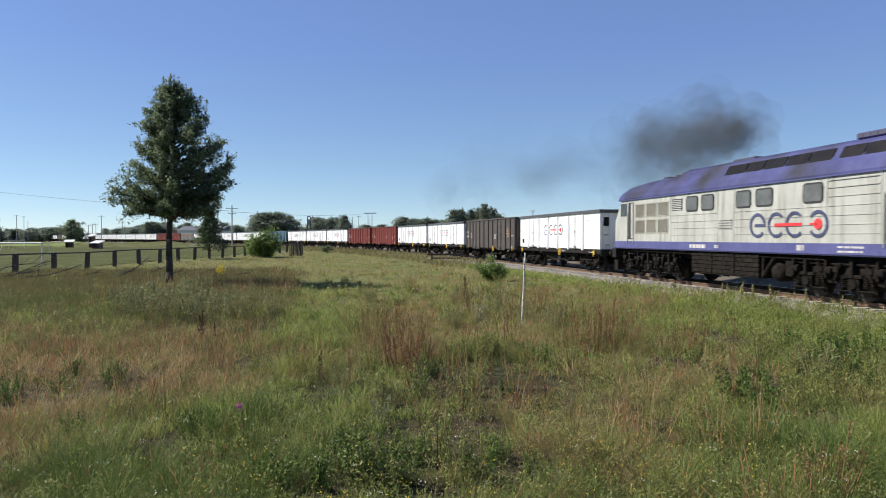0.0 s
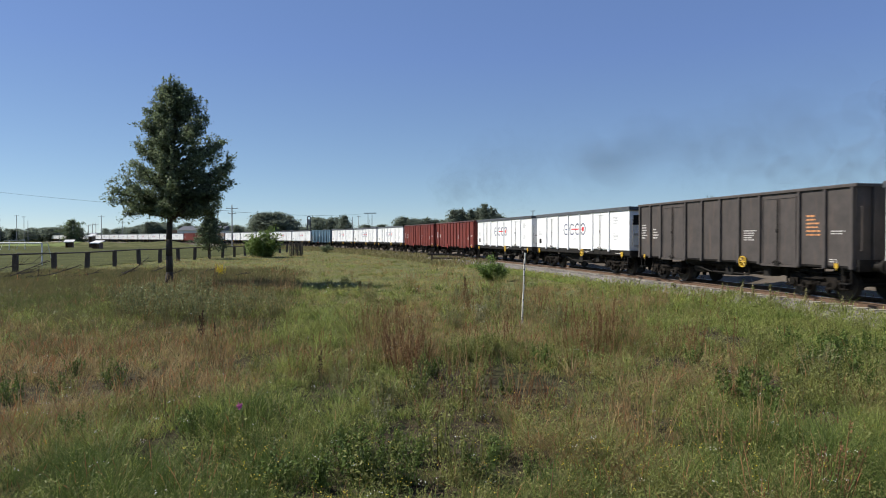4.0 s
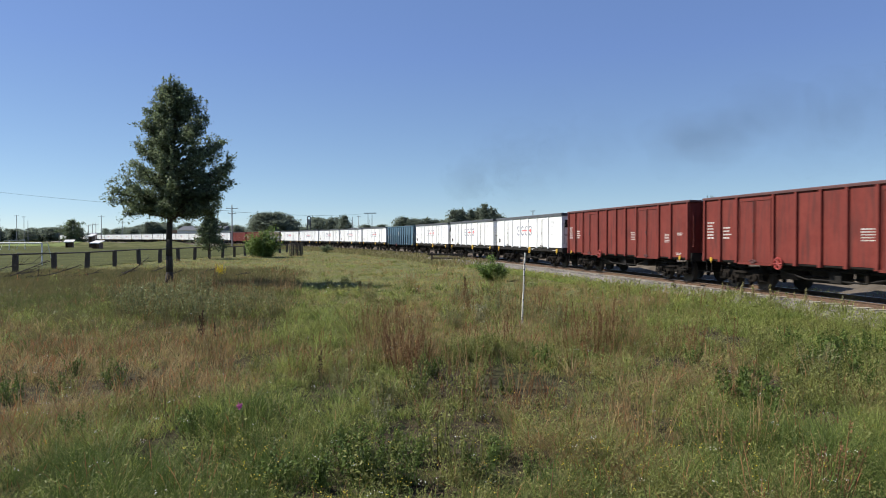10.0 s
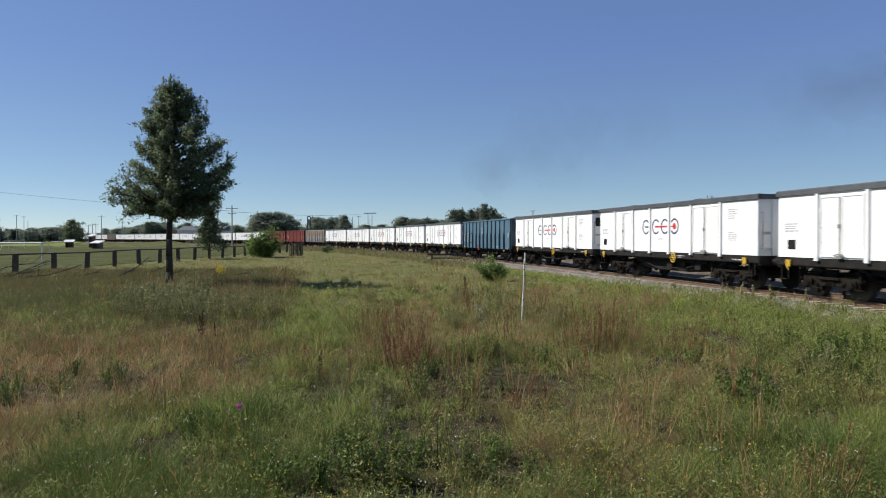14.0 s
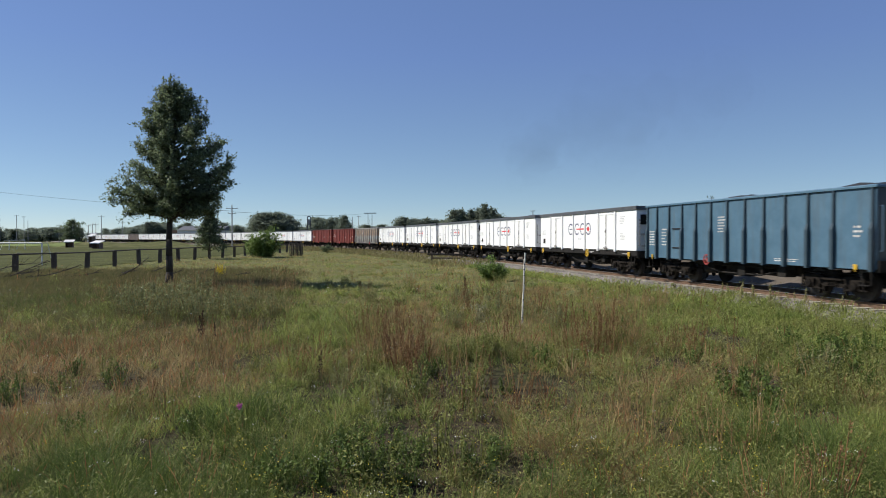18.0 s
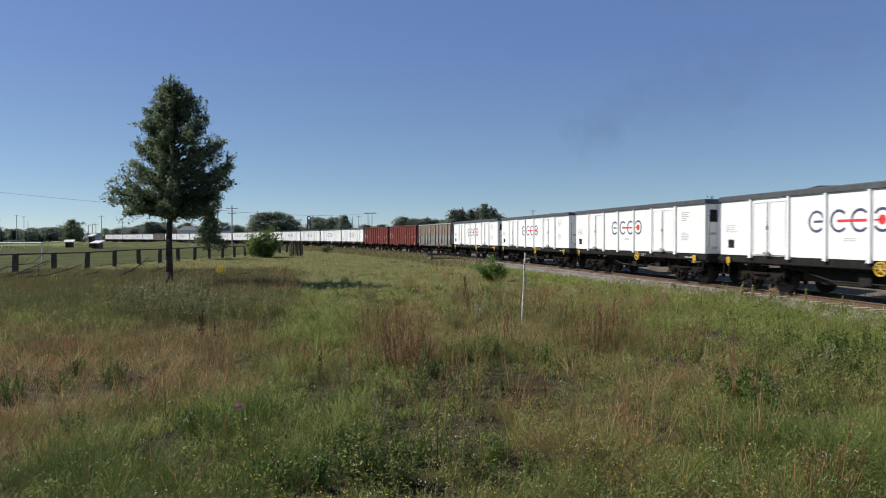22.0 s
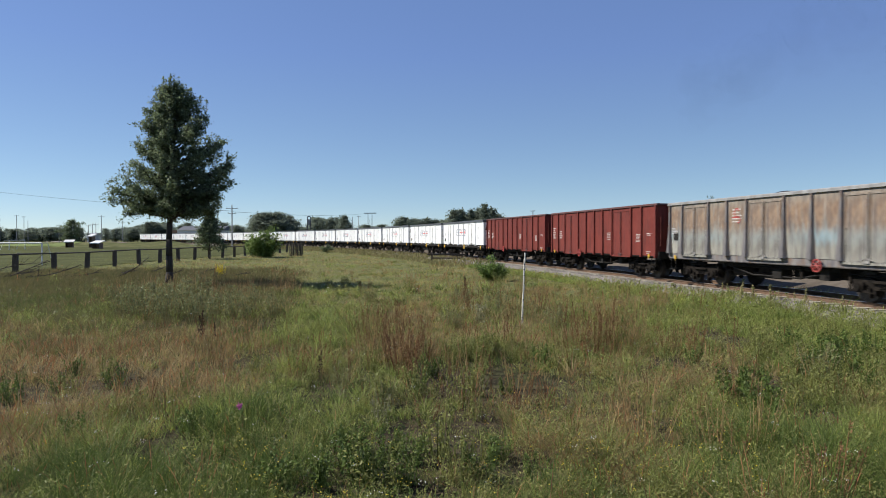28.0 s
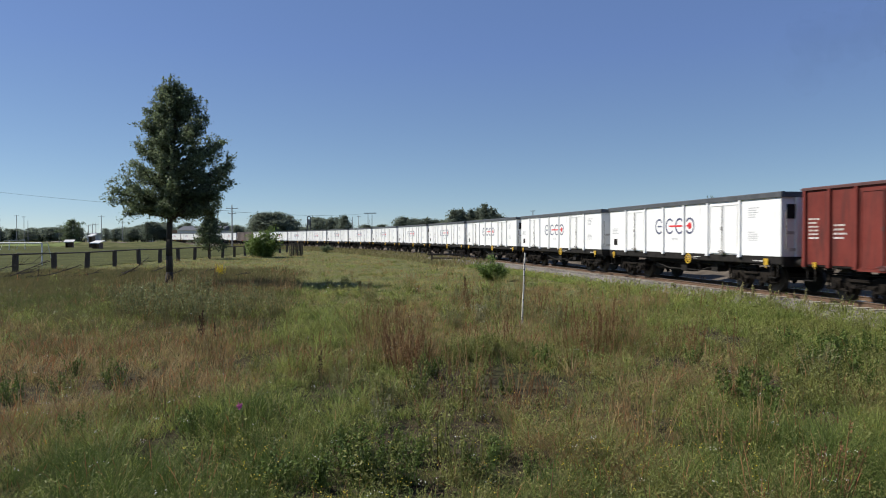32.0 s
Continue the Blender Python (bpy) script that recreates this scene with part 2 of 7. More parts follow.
# ---- mesh making ----
class Shape:
    def __init__(self):
        self.v, self.f = [], []

    def add(self, vs, fs):
        n = len(self.v)
        self.v += [tuple(p) for p in vs]
        self.f += [tuple(i + n for i in f) for f in fs]
        return self

    def box(self, x0, x1, y0, y1, z0, z1):
        return self.add([(x, y, z) for x in (x0, x1) for y in (y0, y1) for z in (z0, z1)],
                        [(0, 1, 3, 2), (4, 6, 7, 5), (0, 4, 5, 1), (2, 3, 7, 6), (0, 2, 6, 4), (1, 5, 7, 3)])

    def prism(self, poly, axis, a, b):
        put = {"x": lambda p, c: (c, p[0], p[1]), "y": lambda p, c: (p[0], c, p[1]), "z": lambda p, c: (p[0], p[1], c)}[axis]
        n = len(poly)
        return self.add([put(p, a) for p in poly] + [put(p, b) for p in poly],
                        [tuple(range(n)), tuple(range(2 * n - 1, n - 1, -1))] + [(i, n + i, n + (i + 1) % n, (i + 1) % n) for i in range(n)])

    def rod(self, p0, p1, r0, r1=None, n=10):
        p0, p1 = Vector(p0), Vector(p1)
        r1 = r0 if r1 is None else r1
        w = (p1 - p0).normalized()
        u = w.cross(Vector((0, 0, 1)) if abs(w.z) < 0.9 else Vector((1, 0, 0))).normalized()
        q = w.cross(u)
        a = [(u * math.cos(i * math.tau / n) + q * math.sin(i * math.tau / n)) for i in range(n)]
        return self.add([p0 + d * r0 for d in a] + [p1 + d * r1 for d in a],
                        [(i, (i + 1) % n, n + (i + 1) % n, n + i) for i in range(n)] + [tuple(range(n - 1, -1, -1)), tuple(range(n, 2 * n))])

    def arc(self, cx, cz, r0, r1, a0, a1, y0, y1, n=20):
        """A flat piece of a ring in the x-z plane, from y0 to y1; angles in degrees."""
        vs, fs = [], []
        for i in range(n + 1):
            a = radians(a0 + (a1 - a0) * i / n)
            c, s = math.cos(a), math.sin(a)
            vs += [(cx + r0 * c, y0, cz + r0 * s), (cx + r1 * c, y0, cz + r1 * s), (cx + r1 * c, y1, cz + r1 * s), (cx + r0 * c, y1, cz + r0 * s)]
        for i in range(n):
            k = 4 * i
            fs += [(k + j, k + (j + 1) % 4, k + 4 + (j + 1) % 4, k + 4 + j) for j in range(4)]
        if abs(a1 - a0) < 359:
            fs += [(3, 2, 1, 0), (4 * n, 4 * n + 1, 4 * n + 2, 4 * n + 3)]
        return self.add(vs, fs)

    def loft(self, rings, close=True):
        n = len(rings[0])
        vs = [p for r in rings for p in r]
        fs = [(k * n + i, k * n + (i + 1) % n, (k + 1) * n + (i + 1) % n, (k + 1) * n + i) for k in range(len(rings) - 1) for i in range(n)]
        if close:
            fs += [tuple(range(n - 1, -1, -1)), tuple(range((len(rings) - 1) * n, len(rings) * n))]
        return self.add(vs, fs)

    def mesh(self, name, material, bevel=0.0, smooth=False):
        me = bpy.data.meshes.new(name)
        me.from_pydata(self.v, [], self.f)
        bm = bmesh.new()
        bm.from_mesh(me)
        bmesh.ops.recalc_face_normals(bm, faces=bm.faces)
        if bevel:
            sharp = [e for e in bm.edges if len(e.link_faces) == 2 and e.calc_face_angle(0) > 0.5]
            bmesh.ops.bevel(bm, geom=sharp, offset=bevel, segments=1, affect="EDGES", clamp_overlap=True)
        bm.to_mesh(me)
        bm.free()
        if smooth:
            me.shade_smooth()
        me.materials.append(material)
        return me


def part(name, shape, material, parent=None, label="", bevel=0.0, smooth=False, at=None):
    """One mesh under a thing or a part. shape: a Shape, or a mesh to share."""
    ob = new(name, shape if isinstance(shape, bpy.types.Mesh) else shape.mesh(name, material, bevel, smooth))
    if parent:
        ob.parent = parent
    if at:
        ob.location = at
    if label:
        ob["label"] = label
    return ob


def thing(name, label, category, group="", kind=""):
    return tagged(new(name), label, category, group, kind)


# ---- ground ----
def meadow_ground():
    m, nt, b = nodes_of("meadow_ground")
    N, L = nt.nodes.new, nt.links.new
    co = N("ShaderNodeTexCoord").outputs["Object"]
    def noise_node(scale, detail):
        n = N("ShaderNodeTexNoise")
        n.inputs["Scale"].default_value, n.inputs["Detail"].default_value = scale, detail
        L(co, n.inputs["Vector"])
        return n.outputs[0]
    def ramp(v, stops):
        r = N("ShaderNodeValToRGB")
        while len(r.color_ramp.elements) < len(stops):
            r.color_ramp.elements.new(0.5)
        for e, (p, c) in zip(r.color_ramp.elements, stops):
            e.position, e.color = p, (*c, 1)
        L(v, r.inputs[0])
        return r.outputs[0]
    broad = ramp(noise_node(0.12, 6), [(0.32, (0.050, 0.052, 0.022)), (0.5, (0.078, 0.062, 0.036)), (0.66, (0.048, 0.056, 0.020))])
    fine = ramp(noise_node(4.0, 8), [(0.3, (0.35, 0.35, 0.35)), (0.7, (1.2, 1.2, 1.2))])
    mx = N("ShaderNodeMix")
    mx.data_type, mx.blend_type = "RGBA", "MULTIPLY"
    mx.inputs[0].default_value = 1.0
    L(broad, mx.inputs[6])
    L(fine, mx.inputs[7])
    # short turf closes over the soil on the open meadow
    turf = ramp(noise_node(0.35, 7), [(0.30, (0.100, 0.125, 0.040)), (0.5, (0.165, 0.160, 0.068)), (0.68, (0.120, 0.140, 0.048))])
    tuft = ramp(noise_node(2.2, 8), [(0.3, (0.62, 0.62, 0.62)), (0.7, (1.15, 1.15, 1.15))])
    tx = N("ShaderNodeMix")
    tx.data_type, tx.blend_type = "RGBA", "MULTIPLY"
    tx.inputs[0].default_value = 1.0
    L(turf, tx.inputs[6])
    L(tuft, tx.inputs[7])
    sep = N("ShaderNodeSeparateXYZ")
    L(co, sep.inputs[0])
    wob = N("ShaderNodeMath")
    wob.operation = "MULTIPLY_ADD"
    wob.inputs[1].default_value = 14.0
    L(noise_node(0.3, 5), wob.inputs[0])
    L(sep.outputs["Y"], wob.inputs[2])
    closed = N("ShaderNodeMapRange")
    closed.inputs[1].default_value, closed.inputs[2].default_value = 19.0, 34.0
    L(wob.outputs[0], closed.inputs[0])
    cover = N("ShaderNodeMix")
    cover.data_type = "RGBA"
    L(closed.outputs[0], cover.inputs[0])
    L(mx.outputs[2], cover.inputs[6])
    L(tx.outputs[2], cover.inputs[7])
    L(cover.outputs[2], b.inputs["Base Color"])
    b.inputs["Roughness"].default_value = 1.0
    b.inputs["Specular IOR Level"].default_value = 0.1
    bp = N("ShaderNodeBump")
    bp.inputs["Strength"].default_value, bp.inputs["Distance"].default_value = 0.9, 0.12
    L(noise_node(6.0, 8), bp.inputs["Height"])
    L(bp.outputs[0], b.inputs["Normal"])
    return m


def spaced(lo, hi, near, step, grow):
    up, down = [0.0], [0.0]
    for line, end, sg in ((up, hi, 1), (down, lo, -1)):
        s = step
        while sg * line[-1] < sg * end:
            if abs(line[-1]) > near:
                s *= grow
            line.append(line[-1] + sg * s)
    return np.array(sorted(set(up + down)))


def sheet(name, xs, ys, height, material):
    GX, GY = np.meshgrid(xs, ys)
    idx = np.arange(GX.size).reshape(GX.shape)
    faces = np.stack([idx[:-1, :-1], idx[:-1, 1:], idx[1:, 1:], idx[1:, :-1]], -1).reshape(-1, 4)
    me = bpy.data.meshes.new(name)
    me.from_pydata(np.stack([GX.ravel(), GY.ravel(), height(GX.ravel(), GY.ravel())], 1).tolist(), [], faces.tolist())
    me.materials.append(material)
    me.shade_smooth()
    return me


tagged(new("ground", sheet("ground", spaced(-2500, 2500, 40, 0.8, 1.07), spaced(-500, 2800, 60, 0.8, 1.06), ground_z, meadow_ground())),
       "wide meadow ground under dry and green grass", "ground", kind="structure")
M_PITCH = surface("mown_lawn", (0.049, 0.055, 0.020), (0.085, 0.089, 0.033), 1.0, scale=0.22, grain=8, bump=0.5, spec=0.05)
M_ROUGH = surface("rough_grass_bank", (0.050, 0.062, 0.022), (0.140, 0.135, 0.058), 1.0, scale=0.25, grain=6, bump=0.9, spec=0.05)
tagged(new("football_pitch", sheet("football_pitch", np.linspace(-150, -30.2, 110), np.linspace(40, 168, 120), lambda x, y: ground_z(x, y) + 0.05, M_PITCH)),
       "mown green football pitch behind the fence", "pitch", kind="structure")


def bank_height(x, y):
    """Grass banks between the pitch and the line."""
    u = (x + 100) * 0.72 + (y - 225) * 0.70
    v = -(x + 100) * 0.70 + (y - 225) * 0.72
    return ground_z(x, y) + 0.03 + 1.5 * np.clip(1 - ((v + 22) / 17) ** 2, 0, 1) * np.clip(1 - (u / 110) ** 2, 0, 1) * np.clip((y - 174) / 14, 0, 1) * (0.7 + 0.4 * wave(x, y, 8.0)) * np.clip((line_distance(x, y) - 4) / 6, 0, 1)


tagged(new("grass_bank", sheet("grass_bank", np.linspace(-230, -40, 110), np.linspace(172, 330, 100), bank_height, M_ROUGH)),
       "rough grass bank between the pitch and the railway", "bank", kind="structure")


# sunlight on this strip of lawn is put into a paler green
M_LAWN = surface("sunlit_lawn", (0.130, 0.165, 0.055), (0.185, 0.215, 0.080), 1.0, scale=0.2, grain=6, bump=0.5, spec=0.05)
tagged(new("mown_strip", sheet("mown_strip", np.linspace(-152, -101, 40), np.linspace(176, 212, 36), lambda x, y: bank_height(x, y) + 0.06, M_LAWN)),
       "lawn strip beyond the pitch, coloured brighter as if sunlit", "lawn", kind="structure")


# ---- grass and herbs ----
def quick_mesh(name, verts, loops, sizes, material):
    me = bpy.data.meshes.new(name)
    me.vertices.add(len(verts))
    me.vertices.foreach_set("co", verts.astype(np.float32).ravel())
    me.loops.add(len(loops))
    me.loops.foreach_set("vertex_index", loops.astype(np.int32))
    starts = np.concatenate([[0], np.cumsum(sizes)[:-1]])
    me.polygons.add(len(sizes))
    me.polygons.foreach_set("loop_start", starts.astype(np.int32))
    me.update(calc_edges=True)
    me.materials.append(material)
    return me


def blade_mesh(name, rng, x, y, z, h, w, lean, widths, material, ph):
    """Leaning, tapering blades. widths: the share of w at each level from the root up; the tip is a point."""
    n, k = len(x), len(widths)
    az, ph = rng.uniform(0, math.tau, n), ph + rng.normal(0, 0.6, n)
    sx, sy = np.cos(az), np.sin(az)
    out = np.zeros((n, 2 * k + 1, 3))
    for i, share in enumerate(list(widths) + [0.0]):
        f = i / k
        bend = lean * h * f ** 1.8
        cx, cy, cz = x + bend * np.cos(ph), y + bend * np.sin(ph), z + h * (f - 0.25 * np.minimum(lean, 1.2) * f * f)
        if i < k:
            for j, sg in ((2 * i, -0.5), (2 * i + 1, 0.5)):
                out[:, j] = np.stack([cx + sx * w * share * sg, cy + sy * w * share * sg, cz], 1)
        else:
            out[:, 2 * k] = np.stack([cx, cy, cz], 1)
    base = (np.arange(n) * (2 * k + 1))[:, None]
    quads = [base + np.array([[2 * i, 2 * i + 1, 2 * i + 3, 2 * i + 2]]) for i in range(k - 1)]
    tri = base + np.array([[2 * k - 2, 2 * k - 1, 2 * k]])
    loops = np.concatenate(quads + [tri], 1).ravel()
    sizes = np.tile([4] * (k - 1) + [3], n)
    return quick_mesh(name, out.reshape(-1, 3), loops, sizes, material)


def leaf_mesh(name, rng, pos, size, material, droop=0.35, long=1.7):
    """Folded diamond leaves at the places pos."""
    n = len(pos)
    az, tilt = rng.uniform(0, math.tau, n), rng.normal(-droop, 0.5, n)
    ax = np.stack([np.cos(az) * np.cos(tilt), np.sin(az) * np.cos(tilt), np.sin(tilt)], 1)
    side = np.stack([-np.sin(az), np.cos(az), rng.normal(0, 0.5, n)], 1)
    side /= np.linalg.norm(side, axis=1)[:, None]
    s = np.asarray(size)[:, None] * np.ones((n, 1))
    v = np.stack([pos - ax * s * 0.5 * long, pos + side * s * 0.5, pos + ax * s * 0.5 * long, pos - side * s * 0.5], 1)
    return quick_mesh(name, v.reshape(-1, 3), np.arange(4 * n), np.full(n, 4), material)


def spread(rng, n, d0, d1, reach=0.82):
    """Places on the meadow, thinning out with the distance."""
    d = np.exp(rng.uniform(math.log(d0), math.log(d1), n))
    return d * rng.uniform(-reach, reach, n), d


# dry, reddish and lush patches of the meadow: x, y, radius, dryness, lushness
DRY_PATCHES = [
    (2.0, 6.8, 1.2, 0.6, -0.2), (2.7, 7.8, 1.0, 0.5, 0.0), (-3.2, 10.6, 0.9, 0.4, 0.3),
    (-6.5, 13.5, 4.2, 0.85, -0.2), (-3.0, 8.3, 1.6, 0.1, 0.6), (-0.8, 14.0, 1.0, 0.8, 0.2), (3.8, 15.0, 2.6, 0.7, 0.1), (0.7, 9.4, 0.9, 0.9, -0.9), (-9, 23, 3.5, 0.3, 0.2),
    (0.5, 6.6, 1.4, 0.2, 0.2), (-9.5, 9.5, 3.0, 0.5, -0.1), (-5.2, 7.2, 2.0, 0.5, -0.1), (-4.6, 11.5, 1.8, 0.5, 0.0), (-14, 30, 6, 0.4, 0.0), (2.5, 26, 4, 0.4, -0.1),
    (3.4, 22, 1.5, 0.5, 0.2), (-0.5, 20, 1.6, 0.6, 0.3), (-12.5, 31.5, 3.5, 0.6, 0.7)]
GREEN_PATCHES = [
    (-15, 24, 4.5, -0.5, -0.1), (-19, 31, 6.0, -0.45, -0.2), (-11, 19, 3.0, -0.3, 0.0),
    (-3.6, 6.0, 1.8, -0.6, 0.4), (-1.2, 6.0, 1.5, -0.7, 0.5), (1.2, 5.8, 1.2, -0.3, 0.3), (-2.6, 8.6, 0.9, -0.7, 0.7), (4.6, 6.6, 1.6, -0.5, 0.5),
    (-2.6, 15.5, 2.0, -0.6, 0.8), (-4.5, 34, 7.0, -0.5, -0.6), (-3.0, 12.0, 1.2, -0.9, 0.6), (-3.2, 17, 1.5, -0.9, 0.5), (4.0, 7.4, 2.4, -0.6, 0.6),
    (7.5, 16.5, 4.5, -0.6, 0.3), (8.5, 9.5, 3.0, -0.5, 0.7), (-4.2, 20, 2.2, -0.9, 0.6), (-5.2, 26.5, 2.6, -0.9, 0.5), (8.5, 21, 4, -0.5, 0.3), (5.5, 28, 4, -0.4, 0.1),
    (10.5, 17, 3, -0.4, 0.3), (-5.3, 31.5, 1.6, -0.9, 0.5)]
# low, thin places between the tall stands: x, y, radius
HOLLOWS = [(-0.15, 6.0, 0.45, 0.5), (-1.15, 6.1, 0.35, 0.45), (-0.45, 8.0, 0.4, 0.5), (0.35, 8.2, 0.5, 0.5), (-6.6, 8.9, 0.5, 0.6), (4.9, 8.7, 0.5, 0.5), (0.55, 11.0, 1.15, 1.9), (1.7, 10.6, 0.6, 1.1), (0.1, 7.4, 0.7, 1.0), (-0.65, 7.1, 0.6, 1.0), (0.75, 6.6, 0.35, 0.6), (5.2, 10.7, 0.45, 1.2), (4.3, 12.6, 0.5, 0.9), (-5.2, 10.8, 0.5, 1.2), (-6.4, 9.6, 0.8, 0.9),
           (-1.9, 10.0, 0.35, 0.8), (2.6, 8.4, 0.35, 0.8), (-3.6, 12.8, 0.45, 1.2), (-7.4, 18.3, 0.9, 1.6), (-4.8, 17.8, 0.7, 1.2), (6.5, 15.5, 0.6, 1.5), (-3.2, 7.4, 0.3, 0.6)]


def thin_place(x, y):
    h = np.clip(1.7 * wave(x, y * 0.4, 0.42, 5.1) + 0.5 * wave(x, y, 1.3, 1.1) - 0.95, 0, 0.8)
    for px, py, rx, ry in HOLLOWS:
        h = np.maximum(h, np.exp(-(((x - px) / rx) ** 2 + ((y - py) / ry) ** 2) ** 2))
    return np.clip(h, 0, 1)


def dull_green(x, y):
    """A duller, darker green place in front of the fence."""
    return np.exp(-((x + 16.5) / 4.5) ** 2 - ((y - 26.0) / 7.0) ** 2)


def beyond_fence(x, y):
    return (x < -28.6 + 0.036 * (y - 45)) & (y > 34)


def mood(x, y):
    dry = 0.40 + 0.55 * wave(x, y, 2.4, 0.4) + 0.40 * wave(x, y, 0.6, 1.3) + 0.3 * wave(x, y, 0.19, 4.0)
    lush = 0.35 * wave(x, y, 1.6, 3.1) + 0.35 * wave(x, y, 0.32, 0.2) + 0.45 * wave(x, y, 0.14, 2.2)
    for px, py, r, a, b in DRY_PATCHES + GREEN_PATCHES:
        g = np.exp(-((x - px) ** 2 + (y - py) ** 2) / (r * r) * 1.4)
        dry, lush = dry + a * g, lush + b * g
    dry = dry - 0.45 * beyond_fence(x, y)
    return np.clip(dry, 0, 1), np.clip(0.48 + lush, 0, 1.35)


M_GREEN = surface("meadow_grass", (0.365, 0.325, 0.114), (0.145, 0.202, 0.054), 0.55, scale=0.8, grain=5.0, bump=0, vary=0.42, islands=True, thin=0.4)
M_STRAW = surface("dry_straw", (0.445, 0.355, 0.170), (0.275, 0.190, 0.090), 0.65, scale=0.8, grain=4.0, bump=0, vary=0.3, islands=True, thin=0.4)
M_RUSSET = surface("russet_seed_heads", (0.27, 0.115, 0.055), (0.36, 0.20, 0.095), 0.8, scale=0.7, grain=3.0, bump=0, vary=0.4, islands=True, thin=0.3)
M_HERB = surface("herb_leaf", (0.175, 0.205, 0.058), (0.285, 0.275, 0.094), 0.5, scale=1.5, grain=4.0, bump=0, vary=0.45, islands=True, thin=0.4)
M_GREYHERB = surface("grey_green_herb", (0.19, 0.205, 0.085), (0.27, 0.28, 0.135), 0.7, scale=1.0, grain=4.0, bump=0, vary=0.35, islands=True, thin=0.35)
M_PETALY = surface("yellow_petal", (0.60, 0.46, 0.04), (0.70, 0.56, 0.08), 0.6, bump=0, islands=True, thin=0.3)
M_PETALW = surface("white_petal", (0.70, 0.70, 0.64), (0.78, 0.78, 0.74), 0.6, bump=0, islands=True, thin=0.3)
M_PETALP = surface("pink_petal", (0.50, 0.12, 0.30), (0.60, 0.20, 0.40), 0.6, bump=0, islands=True, thin=0.3)
rng = np.random.default_rng(11)


def sown(n, d0, d1, keep, reach=0.82, tuft=1, loose=0.05):
    """Places in tufts of some blades that the chance keep(dry, lush, x, y) leaves over, off the ballast, with the height of the ground."""
    x, y = spread(rng, n, d0, d1, reach)
    dry, lush = mood(x, y)
    ok = rng.uniform(0, 1, n) < keep(dry, lush, x, y) * (1 - 0.93 * thin_place(x, y)) * np.where(beyond_fence(x, y), np.interp(y, [60, 95, 110], [0.9, 0.6, 0.15]), 1.0)
    x, y, dry, lush = x[ok], y[ok], dry[ok], lush[ok]
    tall = rng.uniform(0.5, 1.2, len(x)) * (0.75 + 0.55 * rng.uniform(0, 1, len(x)) ** 4) * (0.95 + 0.5 * wave(x, y, 0.4, 2.6)) * (1 - 0.45 * thin_place(x, y))
    cx, cy = np.repeat(x, tuft), np.repeat(y, tuft)
    r, a = np.abs(rng.normal(0, 1, len(cx))) * (loose + 0.004 * cy), rng.uniform(0, math.tau, len(cx))
    if tuft == 1:
        r = r * 0
    x, y = cx + r * np.cos(a), cy + r * np.sin(a)
    dry, lush, tall = np.repeat(dry, tuft), np.repeat(lush, tuft), np.repeat(tall, tuft)
    d = line_distance(x, y)
    edge = np.interp(y, [24, 34, 45, 60], [1.7, 2.5, 2.6, 2.0])
    ok = (d > edge + 0.4 * rng.uniform(-1, 1, len(x)) ** 3) | (d < -2.6)
    x, y, d, dry, lush, tall, a = x[ok], y[ok], d[ok], dry[ok], lush[ok], tall[ok], a[ok]
    short = np.where(beyond_fence(x, y), 0.3, 1.0) * np.where(y > 45, 0.75, 1.0) * tall
    return x, y, np.maximum(ground_z(x, y, d), np.where(np.abs(d) < 2.6, -0.20 - (np.abs(d) - 1.75) * 0.28, -9)), dry, lush, short, a


x, y, z, dry, lush, short, ph = sown(17500, 4.2, 150, lambda a, b, x, y: np.clip(1.12 - 0.95 * a, 0.16, 1) * np.interp(y, [16, 30], [1, 0.4]), tuft=24)
h = (0.06 + 0.38 * lush * rng.uniform(0.5, 1.1, len(x))) * short
fresh = (lush + 0.25 * wave(x, y, 0.5, 3.3) - 0.5 * dry > 0.62) & (y < 60)
TALL_GRASS = [q[fresh] for q in (x, y, z, h, ph)]
x, y, z, h, ph = [q[~fresh] for q in (x, y, z, h, ph)]
tagged(new("meadow_grass", blade_mesh("meadow_grass", rng, x, y, z - 0.02, h, np.maximum(0.0045, 0.0008 * y) * rng.uniform(0.6, 1.4, len(x)), rng.uniform(0.2, 1.3, len(x)), (1.0, 0.75), M_GREEN, ph)),
       "mixed green and fading meadow grass", "grass", kind="stuff")
M_FRESH = surface("fresh_grass", (0.220, 0.285, 0.074), (0.330, 0.350, 0.104), 0.5, scale=0.7, grain=5.0, bump=0, vary=0.5, islands=True, thin=0.5)
M_DEEP = surface("deep_green_grass", (0.095, 0.142, 0.034), (0.145, 0.188, 0.045), 0.5, scale=0.7, grain=5.0, bump=0, vary=0.45, islands=True, thin=0.3)
x, y, z, h, ph = TALL_GRASS
dark = wave(x, y, 0.8, 1.9) + 0.5 * wave(x, y, 0.25, 0.7) > np.interp(y, [6, 8, 16], [-1.1, 0.1, 0.6])
dx, dy, dz, dh, dp = [q[dark] for q in TALL_GRASS]
tagged(new("deep_green_grass", blade_mesh("deep_green_grass", rng, dx, dy, dz - 0.02, dh * 1.1, np.maximum(0.0045, 0.0008 * dy) * rng.uniform(0.6, 1.4, len(dx)), rng.uniform(0.2, 1.2, len(dx)), (1.0, 0.75), M_DEEP, dp)),
       "deep green grass close by and in patches further off", "grass", kind="stuff")
x, y, z, h, ph = [q[~dark] for q in TALL_GRASS]
